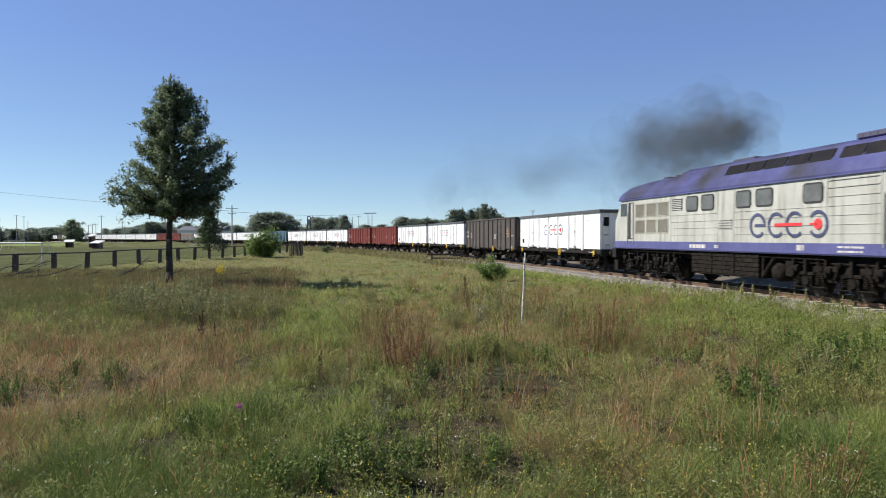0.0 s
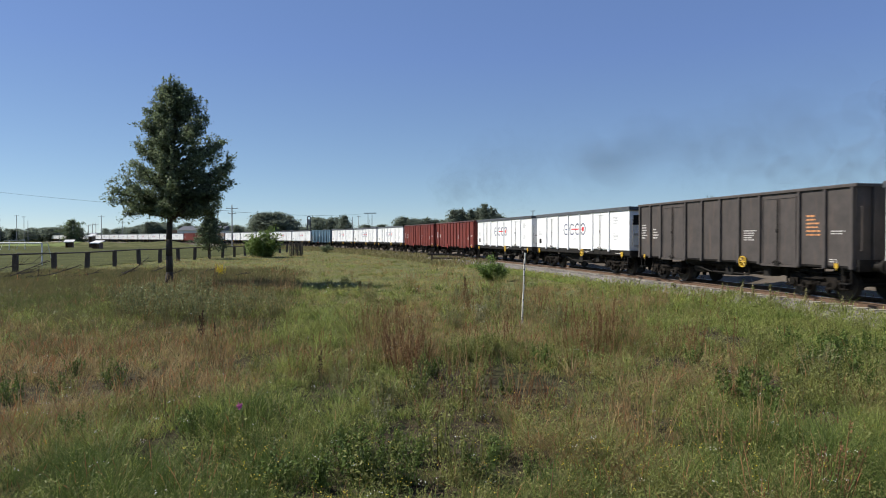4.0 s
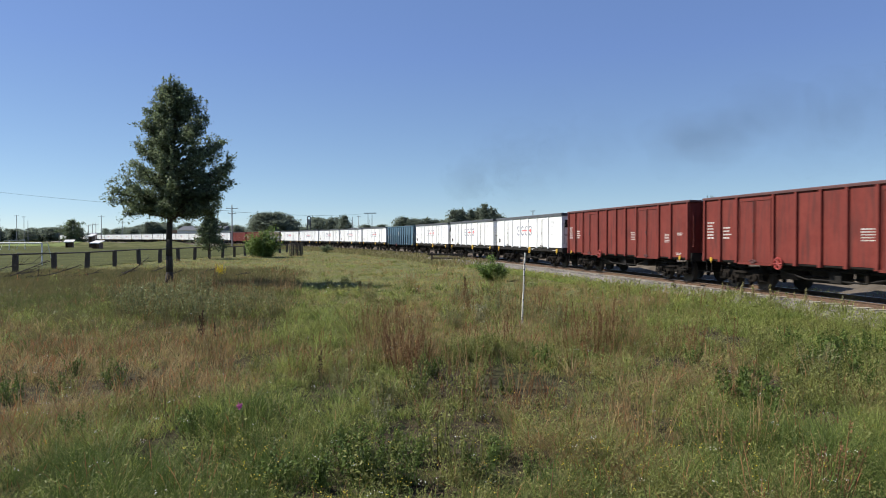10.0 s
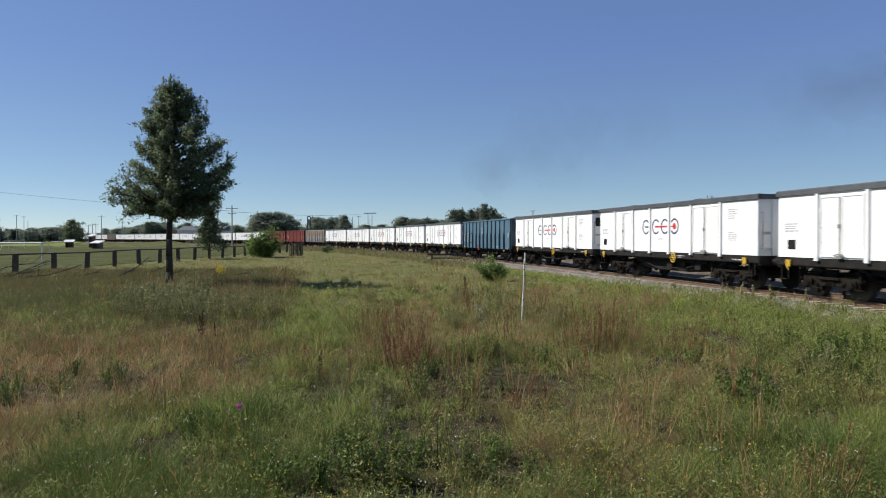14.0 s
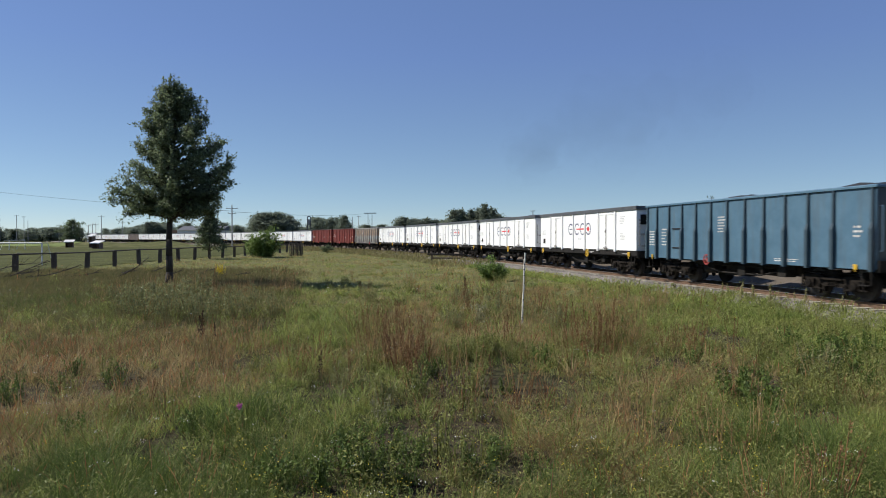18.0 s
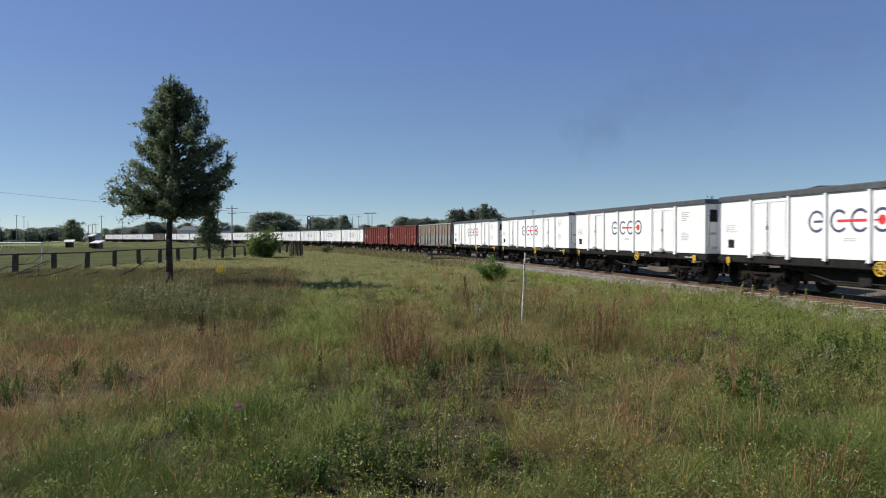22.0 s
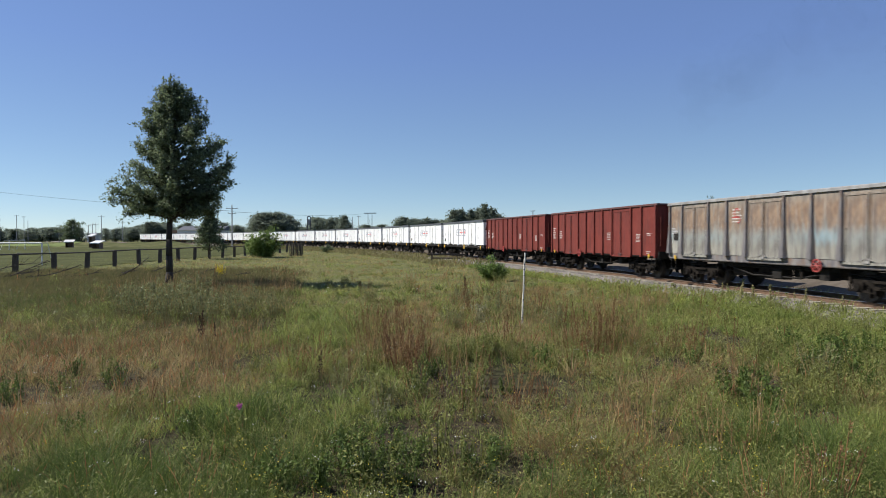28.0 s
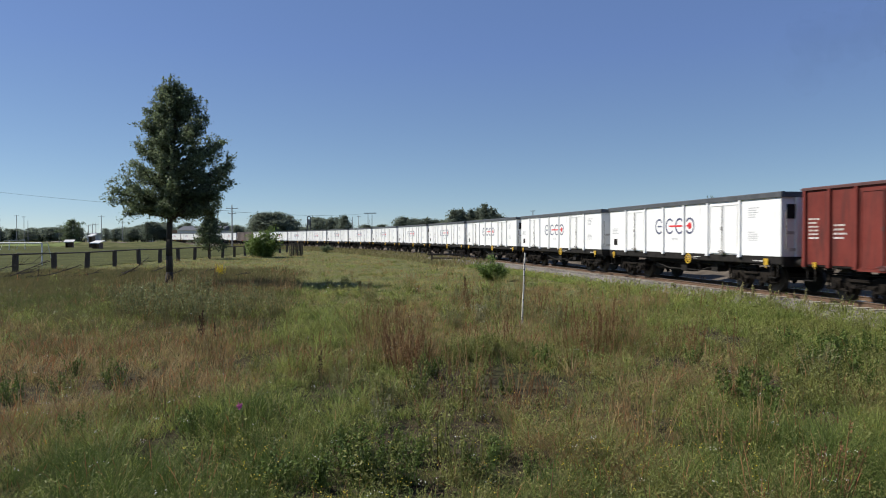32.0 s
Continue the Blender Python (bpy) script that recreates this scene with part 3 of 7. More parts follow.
tagged(new("fresh_grass", blade_mesh("fresh_grass", rng, x, y, z - 0.02, h * 1.15, np.maximum(0.0045, 0.0008 * y) * rng.uniform(0.6, 1.4, len(x)), rng.uniform(0.2, 1.2, len(x)), (1.0, 0.75), M_FRESH, ph)),
       "lush bright green grass patches in the meadow", "grass", kind="stuff")
x, y, z, dry, lush, short, ph = sown(15500, 4.2, 150, lambda a, b, x, y: np.clip(1.05 * a - 0.02, 0.03, 1) * (1 - 0.85 * dull_green(x, y)), tuft=12, loose=0.09)
h = (0.12 + 0.30 * rng.uniform(0.1, 1.1, len(x)) + 0.14 * lush) * short
tagged(new("dry_grass", blade_mesh("dry_grass", rng, x, y, z - 0.02, h, np.maximum(0.0035, 0.0007 * y) * rng.uniform(0.7, 1.3, len(x)), rng.uniform(0.1, 1.1, len(x)), (0.9, 0.7, 0.55), M_STRAW, ph)),
       "dry straw-coloured meadow grass stalks", "grass", kind="stuff")
x, y, z, dry, lush, short, ph = sown(15000, 4.2, 80, lambda a, b, x, y: np.interp(y, [10, 20], [0.08, 0.015]) + a ** 2 * np.interp(y, [18, 26], [0.50, 0.25]), tuft=5, loose=0.22)
h = (0.30 + 0.30 * rng.uniform(0, 1.1, len(x))) * short
tagged(new("seed_head_grass", blade_mesh("seed_head_grass", rng, x, y, z - 0.02, h, np.maximum(0.007, 0.0009 * y) * rng.uniform(0.7, 1.4, len(x)), rng.uniform(0.05, 0.7, len(x)), (0.3, 0.25, 0.3, 1.0), M_RUSSET, ph)),
       "russet seed heads of tall meadow grass", "grass", kind="stuff")


# tussocks: dense arching tufts that stand above the rest
for name, mat, count, pick, tall, label in (("green_tussocks", M_FRESH, 1500, lambda a, b, x, y: np.clip(1.1 - a, 0.1, 1), 0.44, "arching green grass tussocks"),
                                            ("straw_tussocks", M_STRAW, 1700, lambda a, b, x, y: np.clip(1.3 * a - 0.1, 0.04, 1), 0.46, "arching dry grass tussocks"),
                                            ("dark_tussocks", M_DEEP, 900, lambda a, b, x, y: np.clip(1.0 - 0.6 * a, 0, 1), 0.36, "deep green grass tussocks")):
    x, y, z, dry, lush, short, ph = sown(count, 4.3, 32, pick, tuft=46, loose=0.035)
    h = tall * rng.uniform(0.45, 1.1, len(x)) * np.clip(short, 0.4, 1.5)
    tagged(new(name, blade_mesh(name, rng, x, y, z - 0.02, h, np.maximum(0.0042, 0.0007 * y) * rng.uniform(0.6, 1.4, len(x)), rng.uniform(0.3, 1.6, len(x)), (1.0, 0.9, 0.6), mat, ph)), label, "grass", kind="stuff")


M_MEADOW = surface("far_meadow_grass", (0.375, 0.325, 0.130), (0.225, 0.258, 0.080), 0.7, scale=0.25, grain=2.0, bump=0, vary=0.24, islands=True, thin=0.6)
x, y, z, dry, lush, short, ph = sown(19000, 13, 170, lambda a, b, x, y: 0.9 - 0.8 * dull_green(x, y), tuft=12, loose=0.25)
h = (0.13 + 0.16 * rng.uniform(0, 1, len(x))) * np.clip(short, 0.5, 1.3)
tagged(new("far_meadow_grass", blade_mesh("far_meadow_grass", rng, x, y, z - 0.02, h, np.maximum(0.007, 0.0007 * y) * rng.uniform(0.5, 1.5, len(x)), rng.uniform(0.5, 2.0, len(x)), (1.0, 0.75), M_MEADOW, ph)),
       "short sunlit grass of the open meadow", "grass", kind="stuff")
x, y, z, dry, lush, short, ph = sown(5200, 15, 40, lambda a, b, x, y: dull_green(x, y), tuft=22, loose=0.10)
tagged(new("damp_sedge", blade_mesh("damp_sedge", rng, x, y, z - 0.02, rng.uniform(0.14, 0.40, len(x)), np.maximum(0.006, 0.0007 * y) * rng.uniform(0.6, 1.4, len(x)), rng.uniform(0.3, 1.5, len(x)), (1.0, 0.75), M_DEEP, ph)),
       "dull dark green sedge in front of the fence", "grass", kind="stuff")
# the meadow goes on round and behind the camera
x, y = rng.uniform(-16, 16, 4200), rng.uniform(-12, 6.5, 4200)
ok = np.abs(x) > 0.84 * np.maximum(y, 0) - 0.2 + np.where(y < 4.1, -9, 0)
x, y = np.repeat(x[ok], 12), np.repeat(y[ok], 12)
ph = rng.uniform(0, math.tau, len(x))
x, y = x + rng.normal(0, 0.1, len(x)), y + rng.normal(0, 0.1, len(x))
tagged(new("near_meadow_grass", blade_mesh("near_meadow_grass", rng, x, y, ground_z(x, y) - 0.02, rng.uniform(0.12, 0.42, len(x)), rng.uniform(0.006, 0.016, len(x)), rng.uniform(0.2, 1.2, len(x)), (1.0, 0.75), M_GREEN, ph)),
       "mixed meadow grass where the camera stands", "grass", kind="stuff")
# a dense verge of grass that creeps up to the sleepers
n = 26000
vu, vo = rng.uniform(-34, 16, n), 1.25 + 2.6 * rng.uniform(0, 1, n)
ok = vo > np.interp(vu, [-18, -4, 16], [1.65, 2.25, 2.8]) + 0.22 * rng.normal(0, 1, n)
vx, vy, _ = line_at(vu[ok], vo[ok])
vo = vo[ok]
vz = np.where(vo < 2.75, np.minimum(-0.20, -0.20 - (vo - 1.75) * 0.28), -0.45)
n = len(vx)
tagged(new("verge_grass", blade_mesh("verge_grass", rng, vx, vy, vz - 0.02, rng.uniform(0.07, 0.26, n) * np.interp(vo, [1.3, 2.2], [0.6, 1.2]), np.maximum(0.007, 0.0011 * vy) * rng.uniform(0.7, 1.5, n), rng.uniform(0.3, 1.6, n), (1.0, 0.75), M_FRESH, rng.uniform(0, 6.3, n))),
       "grass verge creeping up to the sleepers", "grass", kind="stuff")


M_VERGE = surface("olive_verge_grass", (0.270, 0.235, 0.115), (0.190, 0.185, 0.075), 0.7, scale=0.6, grain=4.0, bump=0, vary=0.3, islands=True, thin=0.4)
n = 12000
vu, vo = rng.uniform(16, 170, n), 1.45 + 4.0 * rng.uniform(0, 1, n) ** 1.5
vx, vy, _ = line_at(vu, vo)
vz = np.where(vo < 2.75, np.minimum(-0.20, -0.20 - (vo - 1.75) * 0.28), -0.47)
tagged(new("verge_straw", blade_mesh("verge_straw", rng, vx, vy, vz - 0.02, rng.uniform(0.15, 0.5, n), 0.0012 * vy * rng.uniform(0.7, 1.5, n), rng.uniform(0.1, 0.9, n), (1.0, 0.75), M_VERGE, rng.uniform(0, 6.3, n))),
       "dry grass along the foot of the ballast", "grass", kind="stuff")

# rank brown grass under the lone tree and along the fence
M_RANK = surface("rank_brown_grass", (0.205, 0.172, 0.080), (0.140, 0.142, 0.056), 0.8, scale=0.5, grain=4.0, bump=0, vary=0.35, islands=True, thin=0.35)
rank = np.random.default_rng(61)
for name, mat, count, low, high, y0, y1, label in (("rank_grass", M_RANK, 8600, 0.16, 0.50, 13.0, 50.0, "tall faded brown grass by the fence"),
                                                   ("rank_green_grass", M_DEEP, 1500, 0.12, 0.34, 21.0, 28.0, "dull green grass in front of the fence")):
    y = rank.uniform(y0, y1, count)
    x = y * rank.uniform(-0.74, -0.20, count)
    ok = (rank.uniform(0, 1, count) < np.interp(x / y, [-0.35, -0.20], [1, 0.05]) * np.interp(y, [y0, 22, 28, y1 - 3, y1], [0.25, 0.45, 1, 1, 0.3])) & (beyond_fence(x, y) < 0.5)
    x, y = np.repeat(x[ok], 16), np.repeat(y[ok], 16)
    n = len(x)
    x, y = x + rank.normal(0, 0.12, n), y + rank.normal(0, 0.12, n)
    tagged(new(name, blade_mesh(name, rank, x, y, ground_z(x, y) - 0.02, rank.uniform(low, high, n), 0.0006 * y * rank.uniform(0.5, 1.4, n), rank.uniform(0.1, 1.0, n), (1.0, 0.75), mat, rank.uniform(0, 6.3, n))), label, "grass", kind="stuff")


def herb_leaves(n_plants, d0, d1, keep, leaves, tall, wide, size):
    x, y, z, dry, lush, short, _ = sown(n_plants, d0, d1, keep)
    n = len(x)
    hh = tall * rng.uniform(0.4, 1.1, n) * short
    i = np.repeat(np.arange(n), leaves)
    f = rng.uniform(0.1, 1, len(i))
    r = wide * (1.1 - 0.7 * f) * np.sqrt(rng.uniform(0, 1, len(i)))
    a = rng.uniform(0, math.tau, len(i))
    pos = np.stack([x[i] + r * np.cos(a), y[i] + r * np.sin(a), z[i] + f * hh[i]], 1)
    return pos, np.maximum(size, 0.0016 * y[i]) * rng.uniform(0.6, 1.3, len(i))


pos, size = herb_leaves(8500, 4.2, 32, lambda a, b, x, y: np.clip((1.15 - a) * (b - 0.15), 0, 1), 24, 0.40, 0.12, 0.0105)
more, msize = herb_leaves(4200, 4.6, 30, lambda a, b, x, y: np.clip(1.1 * np.exp(-((x - 6.0) ** 2 / 16 + (y - 9.5) ** 2 / 18)) + 0.9 * np.exp(-((x - 1.0) ** 2 / 6 + (y - 6.8) ** 2 / 4)) + 0.06, 0, 1), 50, 0.55, 0.17, 0.0115)
pos, size = np.concatenate([pos, more]), np.concatenate([size, msize])
tagged(new("meadow_herbs", leaf_mesh("meadow_herbs", rng, pos, size, M_HERB, long=3.3)), "leafy green meadow herbs among the grass", "herbs", kind="stuff")
pos, size = herb_leaves(1300, 5, 50, lambda a, b, x, y: 0.25 + 0 * a, 22, 0.42, 0.10, 0.016)
tagged(new("grey_herbs", leaf_mesh("grey_herbs", rng, pos, size, M_GREYHERB)), "pale grey-green wormwood sprigs in the meadow", "herbs", kind="stuff")
x, y, z, dry, lush, short, _ = sown(2600, 4.4, 22, lambda a, b, x, y: np.clip(0.12 + 0.9 * np.exp(-((x - 0.8) ** 2 / 5 + (y - 6.2) ** 2 / 3)), 0, 1))
i = np.repeat(np.arange(len(x)), 4)
pos = np.stack([x[i], y[i], z[i] + rng.uniform(0.2, 0.5, len(x))[i]], 1) + rng.normal(0, 0.022, (len(i), 3))
tagged(new("yellow_flowers", leaf_mesh("yellow_flowers", rng, pos, np.maximum(0.013, 0.0011 * y[i]), M_PETALY, long=1.1)), "tiny yellow wild flowers in the meadow", "flowers", kind="stuff")
x, y, z, dry, lush, short, _ = sown(1100, 4.4, 30, lambda a, b, x, y: 0.18 + 0 * a)
i = np.repeat(np.arange(len(x)), 7)
pos = np.stack([x[i], y[i], z[i] + rng.uniform(0.25, 0.55, len(x))[i]], 1) + rng.normal(0, 1, (len(i), 3)) * np.array([0.03, 0.03, 0.008])
tagged(new("white_flowers", leaf_mesh("white_flowers", rng, pos, np.maximum(0.011, 0.0008 * y[i]), M_PETALW, droop=0.0, long=1.1)), "small white umbel flowers in the meadow", "flowers", kind="stuff")


def stalk_plant(name, seed, tall, spreadr, stems, heads, head_mat, stem_mat, label, category, group, head_name="seed_head", head_size=0.02, low=0.35):
    """A clump of upright stems, each with a plume of small pieces up its upper part."""
    r = np.random.default_rng(seed)
    t = thing(name, label, category, group)
    s = Shape()
    pos = []
    for k in range(stems):
        a, q = r.uniform(0, math.tau), spreadr * math.sqrt(r.uniform(0, 1))
        p0 = Vector((q * math.cos(a) * 0.5, q * math.sin(a) * 0.5, -0.05))
        p1 = Vector((q * math.cos(a) * 1.2, q * math.sin(a) * 1.2, tall * r.uniform(0.65, 1.0)))
        s.rod(p0, p1, 0.007, 0.003, n=4)
        for j in range(heads):
            f = r.uniform(low, 1.0)
            c = p0.lerp(p1, f)
            wdt = head_size * 2.2 * (1.15 - f)
            pos.append((c.x + r.normal(0, wdt), c.y + r.normal(0, wdt), c.z + r.normal(0, 0.02)))
    part("stem", s, stem_mat, t)["kind"] = "stuff"
    heads_ob = part(head_name, leaf_mesh(head_name, r, np.array(pos), np.full(len(pos), head_size) * r.uniform(0.6, 1.3, len(pos)), head_mat, droop=-0.6), head_mat, t)
    heads_ob["kind"] = "stuff"
    return t


def stand(t, x, y, turn=0.0, size=1.0):
    t.matrix_basis = pose(x, y, float(ground_z(x, y)), 0, 0, turn)
    t.scale = (size, size, size)
    return t


def scatter_copies(protos, places):
    for k, (x, y, s) in enumerate(places):
        if k < len(protos):
            stand(protos[k], x, y, 0, s)
        else:
            c = copy_thing(protos[k % len(protos)], pose(x, y, float(ground_z(x, y)), 0, 0, (k * 77) % 360))
            c.scale = (s, s, s)


M_DOCK = surface("dried_dock_brown", (0.155, 0.085, 0.040), (0.240, 0.142, 0.066), 0.85, bump=0, vary=0.3, islands=True, thin=0.15)
# brown litter, its colour lowered further for the shade of the hollows
M_LITTER = surface("shade_toned_withered_leaf", (0.055, 0.042, 0.030), (0.115, 0.085, 0.058), 0.9, bump=0, vary=0.4, islands=True, thin=0.1)
x, y = rng.uniform(-9, 11, 14000), rng.uniform(4.5, 22, 14000)
ok = rng.uniform(0, 1, 14000) < thin_place(x, y) * 0.9
x, y = x[ok], y[ok]
pos = np.repeat(np.stack([x, y, ground_z(x, y) + 0.03], 1), 5, 0)
pos += rng.normal(0, 1, pos.shape) * np.array([0.07, 0.07, 0.03])
tagged(new("withered_litter", leaf_mesh("withered_litter", rng, pos, np.maximum(0.02, 0.0020 * pos[:, 1]) * rng.uniform(0.5, 1.3, len(pos)), M_LITTER, droop=0.1, long=2.2)), "low withered brown leaves in the thin places", "herbs", kind="stuff")
docks = [stalk_plant("dock_plant", 20 + k, 0.75, 0.26, 4, 46, M_DOCK, M_DOCK, "dried russet-brown dock plant in the grass", "plant", "dried dock plants", head_size=0.019) for k in range(3)]
rr = random.Random(4)
spots = [(3.7, 15.5, 1.1), (4.1, 16.4, 1.1), (4.4, 18.2, 1.1), (-0.75, 11.9, 1.0), (-0.6, 12.3, 1.1), (-0.9, 12.5, 1.0), (-0.45, 12.0, 0.9), (-0.75, 13.2, 1.1), (-1.0, 14.2, 1.2), (-0.55, 15.0, 1.2), (-1.3, 15.6, 1.1), (-0.6, 11.6, 1.0), (-0.35, 12.4, 1.1), (-5.55, 15.6, 0.95), (-2.19, 11.7, 0.8), (2.9, 14.6, 1.2), (3.3, 15.8, 1.25), (3.1, 17.5, 1.2),
         (2.6, 13.0, 1.0), (2.1, 19.5, 1.2), (0.9, 24, 1.2), (-6.2, 12.5, 0.7), (4.2, 9.4, 0.8), (1.0, 8.7, 0.7), (3.0, 6.9, 0.7), (3.2, 28, 1.1), (1.8, 27, 1.2), (-3.1, 27, 1.0), (5.1, 13.3, 1.0), (3.5, 6.0, 1.0), (-2.0, 18.5, 1.1), (1.35, 14.6, 1.0), (0.75, 10.4, 0.9), (0.95, 9.2, 0.8), (1.15, 9.5, 0.8)]
spots += [(rr.uniform(-0.5, 0.5) * d, d, rr.uniform(0.6, 1.0)) for d in [rr.uniform(7, 26) for _ in range(22)]]
scatter_copies(docks, spots)
M_BLACKDOCK = surface("blackened_dock", (0.050, 0.028, 0.020), (0.085, 0.048, 0.034), 0.9, bump=0, vary=0.3, islands=True, thin=0.05)
scatter_copies([stalk_plant("dock_spike", 26, 0.95, 0.05, 2, 130, M_BLACKDOCK, M_BLACKDOCK, "single blackened dock spike above the grass", "plant", "blackened dock spikes", head_size=0.022, low=0.35)],
               [(-5.55, 15.3, 1.0), (-2.0, 10.8, 0.7), (-5.3, 15.5, 0.6), (1.0, 30.0, 0.8)])
M_WOOLLY = surface("woolly_silver_leaf", (0.24, 0.235, 0.13), (0.33, 0.315, 0.185), 0.9, bump=0, vary=0.25, islands=True, thin=0.3)
scatter_copies([stalk_plant("woolly_mullein", 27, 0.55, 0.13, 7, 26, M_WOOLLY, M_WOOLLY, "pale silvery woolly mullein among the grass", "plant", "woolly mulleins", head_name="foliage", head_size=0.032, low=0.1)],
               [(-0.78, 8.3, 0.8), (-1.45, 9.6, 0.5), (0.95, 18.6, 1.1), (1.1, 19.0, 1.1)])
thick = [stalk_plant("dock_thicket", 28 + k, 0.88, 0.38, 11, 50, M_DOCK, M_DOCK, "dense standing thicket of dried russet dock", "plant", "dock thickets", head_size=0.020, low=0.12) for k in range(2)]
scatter_copies(thick, [(-0.62, 11.2, 0.9), (-0.72, 11.9, 1.05), (-0.45, 10.7, 0.7), (-0.95, 12.5, 1.0), (3.1, 13.6, 1.0), (3.45, 14.1, 1.1), (2.8, 14.0, 0.9), (4.7, 13.8, 0.75), (5.4, 14.3, 0.7), (-1.6, 14.2, 0.8),
                       (-1.7, 15.4, 0.9), (3.35, 5.75, 0.7), (1.0, 20.5, 1.0), (1.9, 23.0, 1.0), (0.6, 25.0, 1.0), (2.9, 20.6, 1.0), (-1.2, 18.2, 0.9), (0.35, 9.7, 0.5), (1.4, 9.3, 0.5)])
M_PLUME = surface("russet_grass_plume", (0.31, 0.165, 0.075), (0.39, 0.265, 0.125), 0.8, scale=1.0, bump=0, vary=0.35, islands=True, thin=0.3)
reeds = [stalk_plant("plume_grass_tuft", 120 + k, 0.95, 0.46, 10, 30, M_PLUME, M_STRAW, "tall airy russet plume grass tuft", "plant", "plume grass tufts", head_name="plume", head_size=0.017, low=0.3) for k in range(3)]
spots = []
for px, py, rad, cnt in ((-1.3, 17, 1.1, 5), (3.9, 17, 1.2, 8), (-0.2, 31, 3.0, 8), (4.2, 25, 2.0, 8), (-8, 15.5, 2.5, 6), (-4.3, 12, 1.4, 4), (-10, 27, 3.5, 6), (1.8, 21, 1.5, 5), (6.5, 21, 1.6, 4), (0.9, 10.6, 0.8, 3), (5.2, 12.5, 1.2, 3), (-13.5, 31.5, 2.2, 10), (3.2, 7.6, 0.8, 2), (-0.9, 12.4, 0.4, 6), (-1.0, 14.5, 0.6, 3), (3.7, 14.5, 0.6, 8), (4.4, 19, 0.8, 6), (2.2, 7.4, 0.5, 3), (-3.4, 9.6, 0.9, 2), (-8.6, 28.6, 1.3, 12), (-7.0, 28.2, 0.8, 6), (-10.2, 29.2, 1.0, 6)):
    spots += [(px + rr.gauss(0, rad * 0.6), py + rr.gauss(0, rad * 0.9), rr.uniform(0.6, 1.0)) for _ in range(cnt)]
scatter_copies(reeds, spots)
weeds = [stalk_plant("leafy_weed", 130 + k, 0.62, 0.24, 11, 42, M_HERB, M_HERB, "bushy green leafy weed in the meadow", "plant", "leafy weeds", head_name="foliage", head_size=0.024, low=0.05) for k in range(3)]
spots = []
for px, py, rad, cnt in ((7.0, 11, 1.8, 16), (5.5, 8.5, 1.2, 8), (0.2, 6.6, 0.9, 6), (-0.5, 9.6, 0.7, 5), (2.2, 13.5, 1.2, 6), (-2.8, 16, 1.2, 6), (-1.9, 20, 1.5, 5), (-6.2, 10, 1.3, 4), (9.5, 15, 1.6, 6), (0.5, 33, 3, 8), (-8.5, 20, 1.2, 5), (-5.3, 31.5, 0.9, 6), (1.2, 13.4, 0.9, 12), (3.6, 13.9, 0.9, 12), (0.2, 12.9, 0.5, 6), (6.0, 13.0, 1.0, 8), (-2.2, 11.6, 0.7, 6)):
    spots += [(px + rr.gauss(0, rad * 0.7), py + rr.gauss(0, rad * 0.7), rr.uniform(0.55, 1.05)) for _ in range(cnt)]
spots += [(rr.uniform(-0.62, 0.62) * d, d, rr.uniform(0.35, 0.8)) for d in [rr.uniform(5, 24) for _ in range(60)]]
scatter_copies(weeds, spots)
deep = [stalk_plant("leafy_weed", 330 + k, 0.5, 0.22, 12, 60, M_DEEP, M_DEEP, "low dark green leafy weed in the meadow", "plant", "leafy weeds", head_name="foliage", head_size=0.028, low=0.05) for k in range(2)]
spots = [(6.6, 11.0, 1.1), (6.9, 12.0, 1.2), (7.6, 13.0, 1.2), (6.9, 10.9, 1.0), (7.4, 12.2, 1.2), (8.0, 13.4, 1.1), (6.2, 11.6, 1.0), (7.2, 14.0, 1.1), (6.4, 9.9, 0.9), (8.4, 13.0, 1.2), (5.0, 10.6, 0.8), (4.6, 12.3, 0.8), (0.4, 6.5, 0.8), (-0.3, 6.9, 0.7), (0.9, 6.3, 0.7), (-0.9, 6.9, 0.8), (-0.6, 7.2, 0.7), (-0.4, 6.3, 0.7), (-0.7, 6.5, 0.6), (0.6, 7.1, 0.6), (-1.2, 6.3, 0.8), (1.8, 12.4, 0.9), (-5.2, 10.6, 0.8), (-6.3, 9.7, 0.9), (-0.4, 10.4, 0.7), (-0.2, 11.4, 0.8), (4.3, 8.9, 1.0), (4.2, 9.6, 1.1), (4.6, 9.9, 1.0), (-0.8, 6.5, 0.9), (-1.0, 6.9, 0.9), (-1.6, 6.2, 0.8), (-7.0, 9.0, 1.1), (-6.9, 9.8, 1.1)]
spots += [(rr.uniform(-0.62, 0.62) * d, d, rr.uniform(0.4, 0.8)) for d in [rr.uniform(5, 22) for _ in range(14)]]
scatter_copies(deep, spots)
mug = [stalk_plant("mugwort_clump", 40 + k, 1.15, 0.55, 26, 42, M_GREYHERB, M_STRAW, "tall feathery grey-green mugwort clump in the meadow", "plant", "mugwort clumps", head_name="foliage", head_size=0.04, low=0.15) for k in range(2)]
